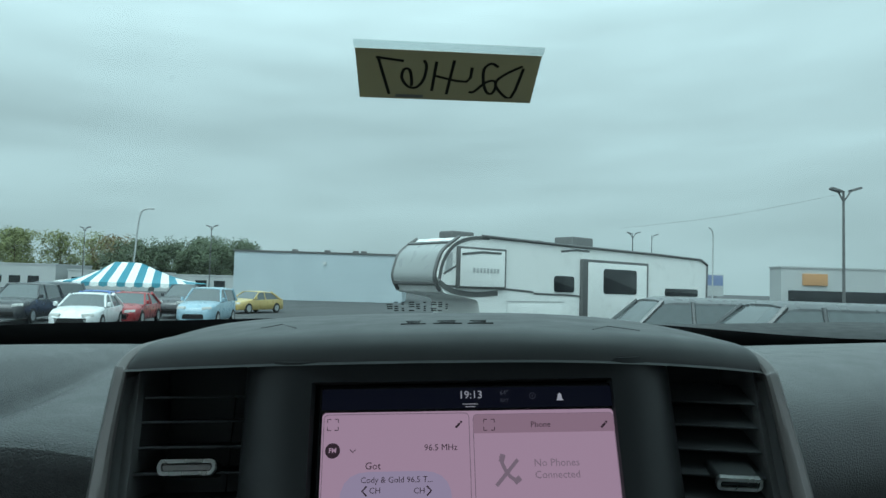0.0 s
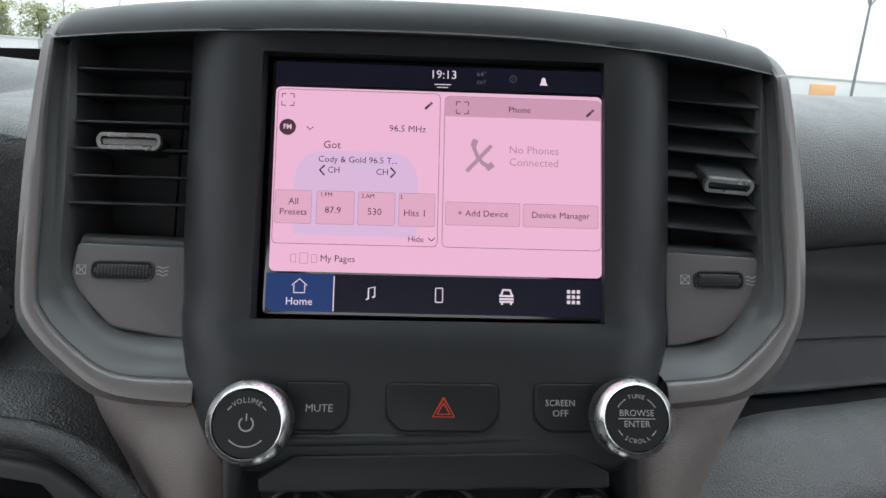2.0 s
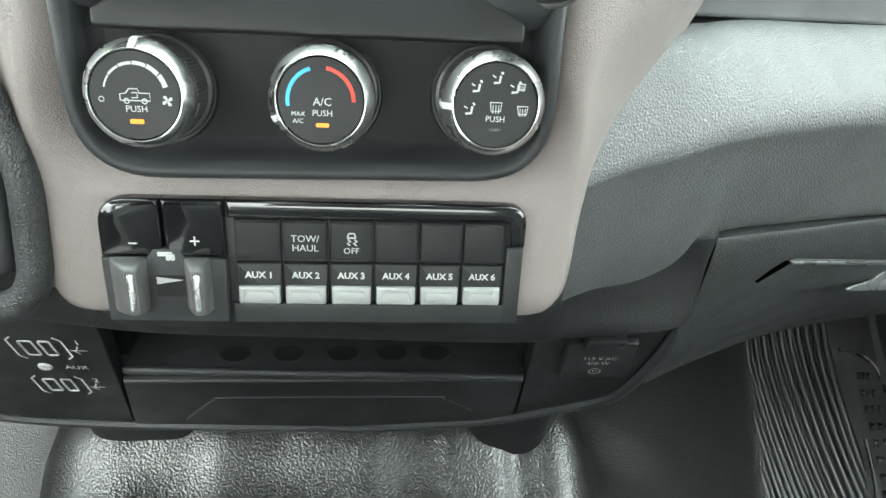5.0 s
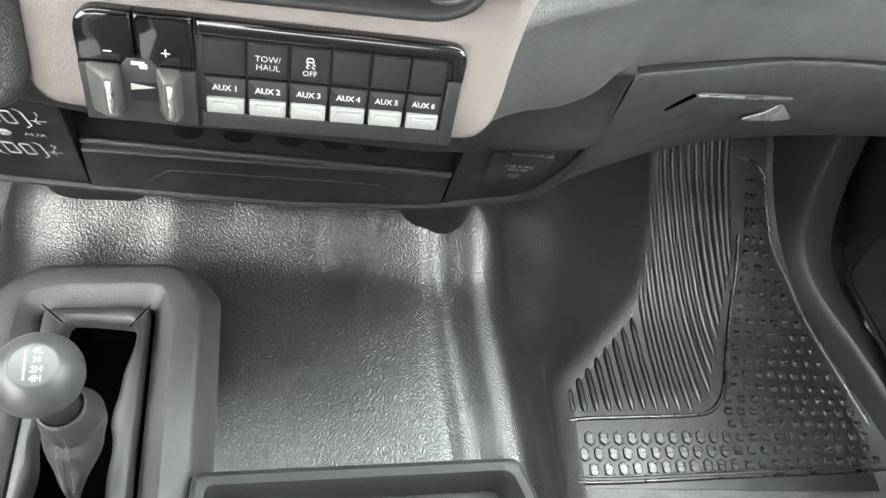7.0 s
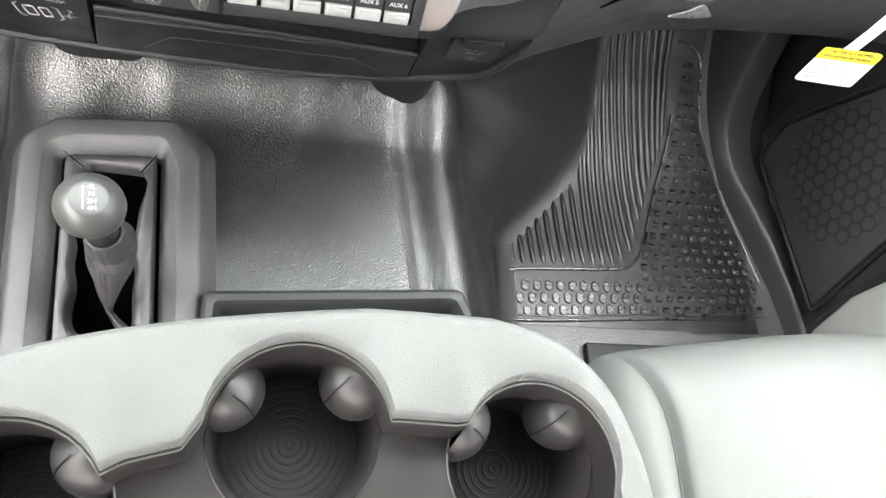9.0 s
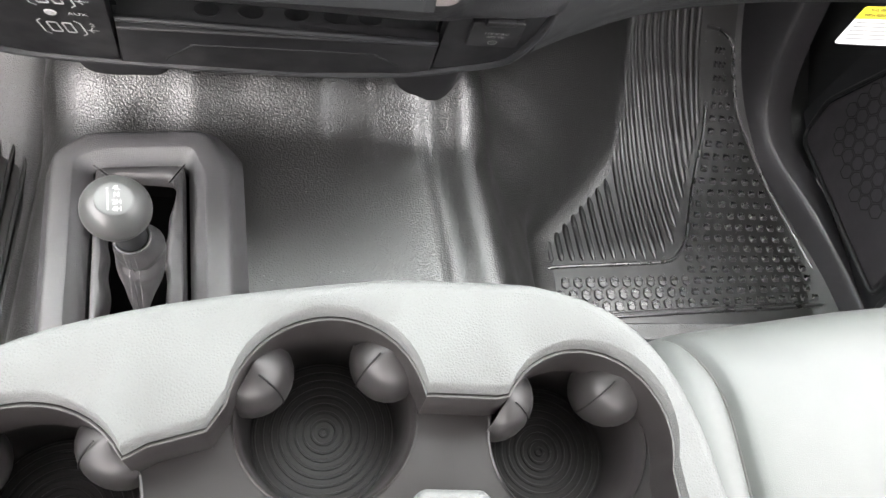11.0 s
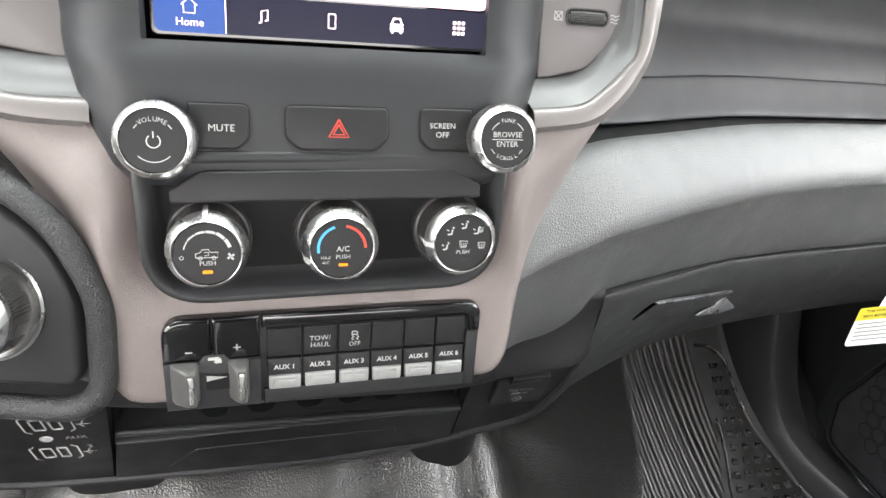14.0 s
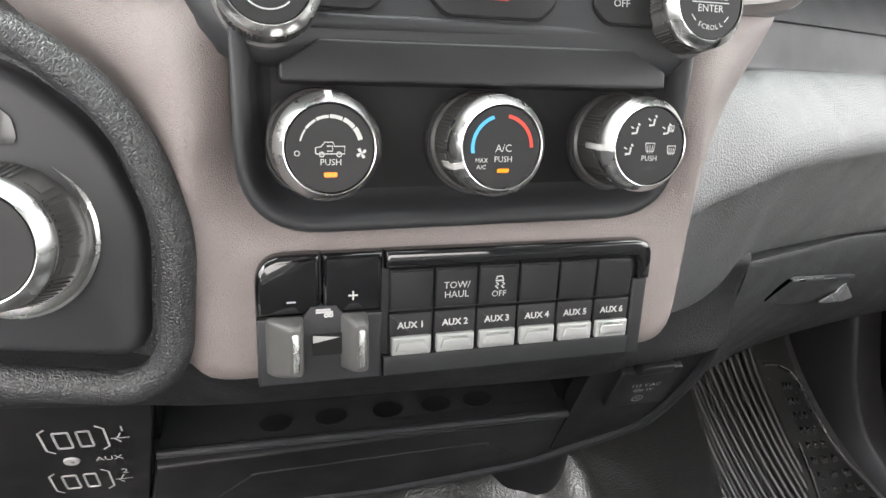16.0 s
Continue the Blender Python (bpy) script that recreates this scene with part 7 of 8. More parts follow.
# driver's door, rear wall, roof, pillars; rear cab unseen, added to shape the light
sheet("door_2", [[(-0.905, y, 1.0), (-0.885, y, 1.3), (-0.86, y, 1.55), (-0.90, y, 1.68)] for y in (-1.95, -1.6, -1.3, -0.97, -0.6, -0.2, 0.2, 0.5)], PLASTIC, "dark driver side door panels", "door")
sheet("door_3", [[(0.905, y, 1.0), (0.885, y, 1.3), (0.86, y, 1.55), (0.90, y, 1.68)] for y in (-1.95, -1.6, -1.3, -0.97)], PLASTIC, "unseen dark rear door panel", "door")
sheet("wall_rear", [[(x, -1.98, 1.0), (x, -2.00, 1.4), (x, -2.02, 1.72)] for x in (-0.92, -0.3, 0.3, 0.92)], HEAD, "unseen grey rear cab wall", "wall")
sheet("ceiling", [[(x, -0.04, 2.195 - 0.02 * (x / 0.8) ** 2), (x, -0.3, 2.27 - 0.03 * (x / 0.8) ** 2), (x, -1.0, 2.32 - 0.03 * (x / 0.8) ** 2), (x, -2.0, 2.24 - 0.03 * (x / 0.8) ** 2)] for x in (-0.78, -0.4, 0, 0.4, 0.78)], HEAD, "light grey cloth headliner", "ceiling")
for s in (-1, 1):
    bm = bmesh.new()
    tube(bm, [(s * 0.90, 0.76, 1.76), (s * 0.85, 0.34, 2.00), (s * 0.79, -0.10, 2.22)], [0.05, 0.045, 0.045], 10)
    tube(bm, [(s * 0.79, -0.10, 2.22), (s * 0.79, -0.9, 2.27), (s * 0.79, -2.0, 2.20)], 0.05, 10)
    tube(bm, [(s * 0.90, -0.97, 1.05), (s * 0.90, -0.97, 1.74), (s * 0.80, -1.0, 2.22)], 0.06, 10)
    tube(bm, [(s * 0.90, -1.97, 1.66), (s * 0.80, -2.0, 2.20)], 0.08, 10)
    solo("pillar_trim", bm, HEAD, "grey windshield pillar trim", "pillar", kind="structure")
W0, W1 = (0.77, 1.755), (-0.10, 2.240)


def shield(x, t):
    """A place on the windshield: across, and from its foot (0) to its top (1)."""
    return Vector((x * (1 - 0.10 * t), W0[0] + (W1[0] - W0[0]) * t - 0.05 * (x / 0.85) ** 2, W0[1] + (W1[1] - W0[1]) * t))


ws = thing("window_1", (0, 0.77, 1.755), "clear laminated windshield", "windshield", kind="structure")
part("black_border", skin([[shield(x, t) - Vector((0, 0.003, 0.002)) for t in (0.0, 0.08, e)] for x, e in ((-0.88, 0.197), (-0.5, 0.207), (-0.15, 0.212), (0.15, 0.200), (0.35, 0.170), (0.6, 0.125), (0.88, 0.11))], 3, 3), FRIT, ws, "black printed border of the windshield")
pane = part("pane", skin([[shield(x, t) for t in (0, 0.25, 0.5, 0.75, 1.0)] for x in (-0.88, -0.5, 0, 0.5, 0.88)], 3, 3), GLASS, ws)
pane.visible_shadow = False
if pane.data.polygons[0].normal.y > 0:
    pane.data.flip_normals()
bm = bmesh.new()
tube(bm, [shield(x, -0.01) + Vector((0, 0, -0.008)) for x in (-0.88, -0.5, 0, 0.5, 0.88)], 0.016, 8)
part("lower_seal", bm, DEEP, ws, "black rubber seal")


# ======================= paper on the glass, and the lot outside =======================
Y2T = (lambda y: (W0[0] - y) / (W0[0] - W1[0]))
note = thing("paper_note", (0, 0.265, 2.09), "tan paper strip with marker writing taped to the windshield", "paper")
A, B = shield(-0.0780 / (1 - 0.1 * Y2T(0.218)), Y2T(0.218)), shield(-0.0749 / (1 - 0.1 * Y2T(0.167)), Y2T(0.167))
PX = (shield(0.0761 / (1 - 0.1 * Y2T(0.222)), Y2T(0.222)) - A).normalized()
PY = ((B - A) - PX * (B - A).dot(PX)).normalized()
PN = PX.cross(PY)
PP = Matrix((PX, PY, PN)).transposed().to_4x4()
PP = PP @ Matrix.Diagonal((0.895, 0.90, 1, 1))
PP.translation = A - PN * (0.004 if PN.y > 0 else -0.004)
part("strip_paper", plate([(0.0, 0.0), (0.1640, -0.004), (0.1655, 0.0545), (-0.001, 0.0595)], PP, 0.0004), KRAFT, note, "tan paper strip")
part("tape", plate([(-0.002, 0.0600), (0.1665, 0.0550), (0.1668, 0.0640), (-0.002, 0.0690)], PP, 0.0002), TAPE, note, "clear adhesive tape")
MARK = [[(0.017, 0.050), (0.042, 0.046)], [(0.019, 0.050), (0.028, 0.005)], [(0.060, 0.0475), (0.0625, 0.040), (0.060, 0.024), (0.053, 0.014), (0.045, 0.016), (0.040, 0.026), (0.042, 0.036), (0.047, 0.036), (0.049, 0.026), (0.049, 0.016)],
        [(0.0715, 0.046), (0.068, 0.010)], [(0.0875, 0.048), (0.082, 0.006)], [(0.071, 0.029), (0.100, 0.0225), (0.104, 0.040)], [(0.128, 0.041), (0.121, 0.045), (0.115, 0.038), (0.116, 0.022), (0.120, 0.010), (0.125, 0.008), (0.128, 0.016), (0.126, 0.024), (0.118, 0.022), (0.108, 0.010), (0.103, 0.010)],
        [(0.150, 0.0425), (0.137, 0.034), (0.128, 0.024), (0.130, 0.014), (0.144, 0.003), (0.151, 0.040)]]
for ln in MARK:
    bm = bmesh.new()
    strip(bm, [(v.x, v.y) for v in catmull([Vector((*p, 0)) for p in ln], 3)], 0.0029, PP, -0.0004 if PN.y > 0 else 0.0008)
    part("marker_stroke", bm, INK, note, smooth=False)
part("print_bar", plate([(0.034, 0.0015), (0.060, 0.001), (0.060, 0.0045), (0.034, 0.005)], PP, 0.0003, 0, -0.0004 if PN.y > 0 else 0.0005), INK_GREY, note)
# a label's reflection in the glass, drawn with dark bars
vin = thing("label_reflection", (-0.03, 0.60, 1.86), "reflection of a printed label drawn at the foot of the windshield", "label")
Q0 = shield(-0.0806 / (1 - 0.1 * Y2T(0.5763)), Y2T(0.5763)) + Vector((0, -0.004, 0))
QX = (shield(0.0059 / (1 - 0.1 * Y2T(0.5783)), Y2T(0.5783)) - shield(-0.0806 / (1 - 0.1 * Y2T(0.5763)), Y2T(0.5763))).normalized()
QY = (shield(-0.0806, Y2T(0.545)) - shield(-0.0806, Y2T(0.5763))).normalized()
QQ = Matrix((QX, QY, QX.cross(QY))).transposed().to_4x4()
QQ.translation = Q0
bm = bmesh.new()
for i in range(5):
    for j in range(9):
        if (i * 7 + j * 3) % 4:
            slab(bm, rect(0.006 + j * 0.0098, 0.003 + i * 0.0060, 0.0135 + j * 0.0098 - (j % 3) * 0.002, 0.0055 + i * 0.0060), QQ, 0.0003)
part("reflection_bars", bm, INK, vin, "ink bars drawn for rows of reflected print", smooth=False)

# outside, the ground falls a little to the right of the truck
LOT = Matrix.Translation((0, 0, -0.25)) @ Matrix.Rotation(radians(2.2), 4, "Y")
ASPHALT = mat("asphalt", (0.055, 0.056, 0.058), 0.85, grain="noise", gscale=60, gstrength=0.4, gdist=0.01, vscale=0.3, var=0.25)
bm = bmesh.new()
vs = [bm.verts.new(LOT @ Vector(p)) for p in ((-900, -300, 0), (900, -300, 0), (900, 1500, 0), (-900, 1500, 0))]
bm.faces.new(vs)
solo("ground", bm, ASPHALT, "grey asphalt parking lot", "ground", kind="structure")
STEEL = mat("painted_steel", (0.10, 0.10, 0.10), 0.5)
GALV = mat("galvanised_steel", (0.42, 0.43, 0.43), 0.5, metal=0.3)
TINT = mat("tinted_glass", (0.012, 0.014, 0.016), 0.08, spec=0.6)
TYRE = mat("tyre_rubber", (0.02, 0.02, 0.02), 0.8)
CARGLASS = mat("car_glass", (0.075, 0.088, 0.092), 0.12, spec=1.0)
LAMP = mat("lamp_lens", (0.6, 0.6, 0.58), 0.2)
RVWHITE = mat("white_panel", (0.76, 0.76, 0.745), 0.3, vscale=0.6, var=0.02)
BLOCK = mat("blue_grey_wall", (0.42, 0.47, 0.50), 0.8, vscale=0.3, var=0.05)
PALE = mat("pale_wall", (0.40, 0.41, 0.41), 0.8, vscale=0.3, var=0.05)
TEAL = mat("teal_canvas", (0.06, 0.22, 0.29), 0.7)
CANVAS = mat("white_canvas", (0.78, 0.80, 0.79), 0.7)
ORANGE = mat("orange_sign", (0.46, 0.26, 0.12), 0.5)
BARK = mat("bark", (0.09, 0.07, 0.05), 0.9)
LEAF = (mat("leaf_yellow_green", (0.175, 0.190, 0.075), 0.8, vscale=0.5, var=0.15), mat("leaf_dark_green", (0.085, 0.108, 0.060), 0.8, vscale=0.5, var=0.15), mat("leaf_rust", (0.15, 0.11, 0.045), 0.8, vscale=0.5, var=0.15))


def stand(x, y, turn=0.0, z=0.0):
    return LOT @ Matrix.Translation((x, y, z)) @ Matrix.Rotation(radians(turn), 4, "Z")


def car(m, colour, kind, label, cat="car"):
    """A parked car; x runs from its tail to its nose, y to its left."""
    paint = mat("car_paint", colour, 0.3, coat=0.3, vscale=1.0, var=0.05)
    ob = thing("parked_car", m.translation, label, cat, "parked cars")
    a = {"sedan": 2.38, "suv": 2.35, "truck": 2.75}[kind]
    h = {"sedan": 1.45, "suv": 1.74, "truck": 1.82}[kind]
    hood = {"sedan": 0.92, "suv": 1.08, "truck": 1.14}[kind]
    tail = {"sedan": -0.80, "suv": -0.96, "truck": -0.20}[kind]
    front = {"sedan": 0.42, "suv": 0.40, "truck": 0.38}[kind]
    # body: rounded sections from tail to nose
    TOP = [(-1.0, hood - 0.12), (-0.97, hood + 0.02), (-0.85, hood + 0.10), (-0.2, hood + 0.06), (front, hood + 0.04), (0.72, hood - 0.04), (0.90, hood - 0.13), (0.97, hood - 0.26), (1.0, hood - 0.40)]
    WIDE = [(-1.0, 0.72), (-0.96, 0.82), (-0.82, 0.90), (0.0, 0.92), (0.75, 0.90), (0.92, 0.80), (0.98, 0.66), (1.0, 0.55)]
    rings = []
    for k in range(41):
        u = -math.cos(math.pi * k / 40)
        w, top = lerp_table(WIDE, u), lerp_table(TOP, u)
        half = [(w * 0.90, 0.24), (w * 0.985, 0.34), (w, 0.55), (w * 0.985, top - 0.20), (w * 0.955, top - 0.09), (w * 0.88, top - 0.03), (w * 0.60, top), (w * 0.25, top + 0.012)]
        rings.append([m @ Vector((a * u, y, z)) for y, z in half] + [m @ Vector((a * u, -y, z)) for y, z in reversed(half)])
    part("body", stack(bmesh.new(), rings), paint, ob)
    # glass house and the painted roof over it
    slope = 0.38 if kind == "sedan" else 0.10
    LINE = [(tail, hood), (tail + slope, h - 0.07), (tail + slope + 0.2, h - 0.01), (0.02, h), (0.10, h - 0.03), (front, hood)]

    def house(u, lift, low):
        top = lerp_table(LINE, u) + lift
        f = min(1.0, max(0.0, (top - hood) / (h - hood)))
        half = [(0.86 - (0.20 * f) * v, hood - 0.03 + (top - hood + 0.03) * v) for v in (low, (low + 0.9) / 2, 0.9)] + [((0.86 - 0.20 * f) * 0.90, top - 0.01 * f), (0.30, top + 0.02 * f)]
        return [m @ Vector((a * u, y, z)) for y, z in half] + [m @ Vector((a * u, -y, z)) for y, z in reversed(half)]
    part("window_band", stack(bmesh.new(), [house(tail + (front - tail) * k / 30, 0.0, 0.0) for k in range(31)]), CARGLASS, ob, "tinted windows")
    r0, r1 = tail + slope * 0.9, 0.11
    part("roof", stack(bmesh.new(), [house(r0 + (r1 - r0) * k / 20, 0.016, 0.86) for k in range(21)]), paint, ob)
    for s in (-1, 1):
        for u0, u1 in ((front - 0.01, 0.10), (-0.10, -0.11), (tail + 0.02, tail + slope)):
            tube_line = [m @ Vector((a * (u0 + (u1 - u0) * v), s * (0.862 - 0.20 * v), hood - 0.01 + (h - hood - 0.03) * v)) for v in (0.0, 0.5, 1.0)]
            part("pillar", tube(bmesh.new(), tube_line, 0.045 if u0 > -0.5 else 0.08, 6), paint, ob)
        part("headlight", plate(rounded([(-0.32, -0.10), (0.32, -0.06), (0.30, 0.10), (-0.30, 0.06)], 0.05, 3), m @ Matrix.Translation((a * 0.935, s * 0.56, hood - 0.26)) @ Matrix.Rotation(radians(90 + 22 * s), 4, "Z") @ Matrix.Rotation(radians(82), 4, "X") @ Matrix.Diagonal((0.7, 0.8, 1, 1)), 0.08, 0.02), LAMP, ob)
        part("mirror", plate(rounded([(-0.09, -0.07), (0.09, -0.07), (0.09, 0.07), (-0.09, 0.07)], 0.03, 3), m @ Matrix.Translation((a * (front - 0.07), s * 0.98, hood + 0.12)) @ Matrix.Rotation(radians(90), 4, "Y"), 0.12, 0.03), paint, ob)
        for x in (a * 0.62, -a * 0.60):
            q = m @ Matrix.Translation((x, s * 0.80, 0.34)) @ Matrix.Rotation(radians(-90 * s), 4, "X")
            t = part("wheel", lathe(bmesh.new(), [(0.0005, -0.02), (0.33, -0.02), (0.34, 0.02), (0.34, 0.11), (0.31, 0.135), (0.22, 0.125), (0.0005, 0.09)], q, 24), TYRE, ob)
            part("rim", lathe(bmesh.new(), [(0.0005, 0.118), (0.21, 0.128), (0.215, 0.10), (0.0005, 0.10)], q, 20), GALV, t)
    part("grille", plate(rounded([(-0.50, -0.13), (0.50, -0.13), (0.44, 0.09), (-0.44, 0.09)], 0.05, 3), m @ Matrix.Translation((a - 0.06, 0, 0.46)) @ Matrix.Rotation(radians(90), 4, "Z") @ Matrix.Rotation(radians(90), 4, "X"), 0.09, 0.02), DEEP, ob)
    return ob


for x, y, turn, colour, kind, label in ((-13.8, 28.0, 281, (0.75, 0.76, 0.76), "sedan", "white parked sedan on the asphalt lot"), (-18.4, 31.5, 279, (0.035, 0.037, 0.042), "suv", "dark grey parked sport utility vehicle"),
                                        (-16.1, 33.5, 276, (0.05, 0.13, 0.42), "sedan", "blue parked car behind the white sedan"), (-13.8, 32.0, 278, (0.30, 0.03, 0.035), "sedan", "dark red parked car beside the white sedan"),
                                        (-13.7, 39.0, 272, (0.05, 0.05, 0.055), "truck", "black parked pickup truck"), (-10.7, 33.5, 272, (0.30, 0.42, 0.50), "suv", "pale blue parked sport utility vehicle"),
                                        (-11.6, 46.0, 245, (0.50, 0.38, 0.14), "sedan", "yellow parked car near the building"), (-22.4, 40.0, 230, (0.10, 0.11, 0.12), "suv", "grey parked vehicle beyond the tent"),
                                        (4.7, 13.2, 180, (0.075, 0.078, 0.082), "suv", "dark grey parked sport utility vehicle near the trailer"), (5.7, 10.6, 178, (0.055, 0.058, 0.062), "suv", "charcoal parked sport utility vehicle close by")):
    car(stand(x, y, turn) @ Matrix.Scale(1.16 if x > 0 else 1.0, 4), colour, kind, label)

# fifth wheel trailer
RV = stand(-0.68, 18.5, 37.3)
rv = thing("travel_trailer", RV.translation, "white fifth wheel travel trailer with slide-outs", "trailer")
prof = rounded([(1.45, 1.95), (2.8, 1.75), (3.0, 0.85), (15.6, 0.85), (15.75, 3.35), (15.3, 3.55), (7.0, 3.65), (2.9, 3.72), (2.1, 3.62), (1.45, 3.15), (1.2, 2.45)], [0.15, 0.2, 0.1, 0.1, 0.2, 0.1, 0.1, 0.3, 0.3, 0.3, 0.2], 4)
part("body", stack(bmesh.new(), [[RV @ Vector((x, y, z)) for x, z in prof] for y in (0.0, 2.3)]), RVWHITE, rv, "white panelled body", flat_over=0.5)


def on_rv(name, x0, z0, x1, z1, d, material, label="", r=0.05, base=0.0, up=None):
    q = RV @ Matrix.Rotation(radians(90), 4, "X")
    return part(name, plate(rect(x0, z0, x1, z1, r, 3), q, d, min(0.02, d / 2), base), material, up or rv, label)


s1 = on_rv("slide_out", 1.90, 2.10, 3.85, 3.34, 0.12, STEEL, "dark-framed slide-out")
on_rv("slide_face", 1.97, 2.16, 3.77, 3.27, 0.02, RVWHITE, "", 0.03, 0.12, s1)
on_rv("window", 6.18, 2.05, 7.20, 2.60, 0.03, TINT, "dark side window", 0.12)
s2 = on_rv("slide_out", 7.5, 0.95, 11.35, 3.22, 0.14, STEEL, "dark-framed slide-out")
on_rv("slide_face", 7.78, 1.0, 11.2, 3.12, 0.02, RVWHITE, "", 0.03, 0.14, s2)
on_rv("window", 8.6, 2.03, 10.55, 2.92, 0.02, TINT, "large dark window", 0.12, 0.16, s2)
on_rv("window", 12.64, 2.0, 15.0, 2.3, 0.03, TINT, "long low dark window", 0.1)
on_rv("storage_door", 4.1, 1.05, 6.6, 1.65, 0.015, RVWHITE, "", 0.05)
for x0, z0, x1, z1 in ((1.5, 2.15, 5.2, 2.03), (5.2, 1.98, 9.0, 1.82), (2.0, 3.1, 3.6, 3.2), (6.5, 3.42, 8.0, 3.5)):
    q = RV @ Matrix.Rotation(radians(90), 4, "X")
    part("swoosh", strokes([[(x0, z0), ((x0 + x1) / 2, (z0 + z1) / 2 + 0.05), (x1, z1)]], 0.07, q, 0.012 if z0 < 2.9 else 0.15 if x0 < 3 else 0.012), STEEL, rv, "dark graphic stripe", smooth=False)
for pts, w in (([(1.28, 2.35), (1.40, 2.85), (1.80, 3.35), (2.45, 3.60), (3.2, 3.66)], 0.11), ([(1.25, 2.28), (1.75, 2.02), (2.6, 1.92), (3.6, 1.98)], 0.16), ([(1.9, 2.75), (1.60, 2.6), (1.42, 2.5)], 0.06)):
    q = RV @ Matrix.Rotation(radians(90), 4, "X")
    part("swoosh", strokes([[(v.x, v.y) for v in catmull([Vector((*p, 0)) for p in pts], 4)]], w, q, 0.014), STEEL, rv, "dark graphic stripe", smooth=False)
for i in range(8):
    on_rv("name_bar", 2.45 + i * 0.14, 2.58, 2.54 + i * 0.14, 2.72, 0.01, GALV, "", 0.01, 0.14, s1)
part("front_window", plate(rounded([(1.45, 2.5), (1.75, 2.6), (1.75, 3.2), (1.55, 3.0)], 0.05, 3), RV @ Matrix.Rotation(radians(90), 4, "X"), 0.012), GALV, rv)
CAPLINE = [(1.42, 2.00), (1.26, 2.22), (1.20, 2.45), (1.30, 2.85), (1.46, 3.16), (1.78, 3.42), (2.10, 3.62)]
out_ = (lambda p, y, d: RV @ Vector((p[0] - d, y, p[1] + d * 0.3)))
part("front_cap", skin([[out_(p, y, 0.05) for p in CAPLINE[1:6]] for y in (0.16, 1.15, 2.14)], 3, 4), mat("grey_cap", (0.30, 0.31, 0.31), 0.3, vscale=0.6, var=0.03), rv, "grey painted front cap")
for y in (0.10, 2.20):
    part("cap_stripe", tube(bmesh.new(), catmull([out_(p, y, 0.03) for p in CAPLINE], 3), 0.06, 6), STEEL, rv, "dark graphic stripe")
for k in (1, 5):
    part("cap_stripe", tube(bmesh.new(), [out_(CAPLINE[k], 0.1, 0.03), out_(CAPLINE[k], 2.2, 0.03)], 0.07, 6), STEEL, rv, "dark graphic stripe")
for x, y, z, l, w, h in ((2.4, 0.8, 3.68, 0.9, 0.7, 0.20), (8.5, 1.2, 3.62, 1.2, 0.9, 0.50), (4.9, 0.8, 3.66, 0.5, 0.4, 0.16), (13.0, 1.0, 3.5, 0.6, 0.5, 0.22), (6.4, 1.0, 3.64, 0.3, 0.3, 0.2)):
    part("roof_unit", box(bmesh.new(), x, y, z, x + l, y + w, z + h, RV, 0.05), STEEL, rv, "dark roof unit")
part("roof_edge", tube(bmesh.new(), [RV @ Vector(p) for p in ((2.9, -0.02, 3.70), (7.0, -0.02, 3.64), (12.0, -0.02, 3.60), (15.2, -0.02, 3.54), (15.72, -0.02, 3.34))], 0.05, 8), STEEL, rv, "dark roof edge trim")
part("rear_edge", tube(bmesh.new(), [RV @ Vector((15.72, -0.02, 3.34)), RV @ Vector((15.62, -0.02, 0.9))], 0.04, 8), STEEL, rv, "dark rear corner trim")
for x0, x1 in ((4.0, 6.7), (12.0, 14.6)):
    q = RV @ Matrix.Rotation(radians(90), 4, "X")
    part("hatch_edge", strokes([[(x0, 1.0), (x1, 1.0), (x1, 1.72), (x0, 1.72), (x0, 1.0)]], 0.035, q, 0.02), GALV, rv, smooth=False)
for x in (10.2, 11.3):
    q = RV @ Matrix.Translation((x, -0.02, 0.38)) @ Matrix.Rotation(radians(90), 4, "X")
    part("wheel", lathe(bmesh.new(), [(0.0005, 0), (0.38, 0), (0.38, 0.16), (0.2, 0.18), (0.0005, 0.14)], q, 20), TYRE, rv)
part("landing_leg", box(bmesh.new(), 2.9, 0.3, 0.0, 3.1, 0.5, 0.9, RV), STEEL, rv)

# striped tent
TN = stand(-31.0, 60.0, 4)
tent = thing("party_tent", TN.translation, "teal and white striped party tent", "tent")
n = 16
TL = 11.4
for i in range(n):
    a, b = TL * i / n, TL * (i + 1) / n
    ridge = (lambda x: 1.72 + 1.75 * min(1.0, x / 3.6, (TL - x) / 5.2))
    lean = (lambda x: 4.2 + 0.32 * (x - 4.2))
    bm = bmesh.new()
    v = [TN @ Vector(p) for p in ((a, -3, 1.70), (b, -3, 1.70), (0.72 * b + 0.28 * lean(b), 0, ridge(b)), (0.72 * a + 0.28 * lean(a), 0, ridge(a)), (b, 3, 1.70), (a, 3, 1.70), (b, -3.02, 1.40), ((a + b) / 2, -3.03, 1.30), (a, -3.02, 1.40))]
    vs = [bm.verts.new(p) for p in v]
    for f in ((0, 1, 2, 3), (3, 2, 4, 5), (8, 7, 6, 1, 0)):
        bm.faces.new([vs[j] for j in f])
    part("canopy_stripe", bm, TEAL if i % 2 else CANVAS, tent, smooth=False)
for x in (0.1, TL / 2, TL - 0.1):
    for y in (-2.95, 2.95):
        part("post", tube(bmesh.new(), [TN @ Vector((x, y, 0)), TN @ Vector((x, y, 1.70))], 0.05, 6), GALV, tent)


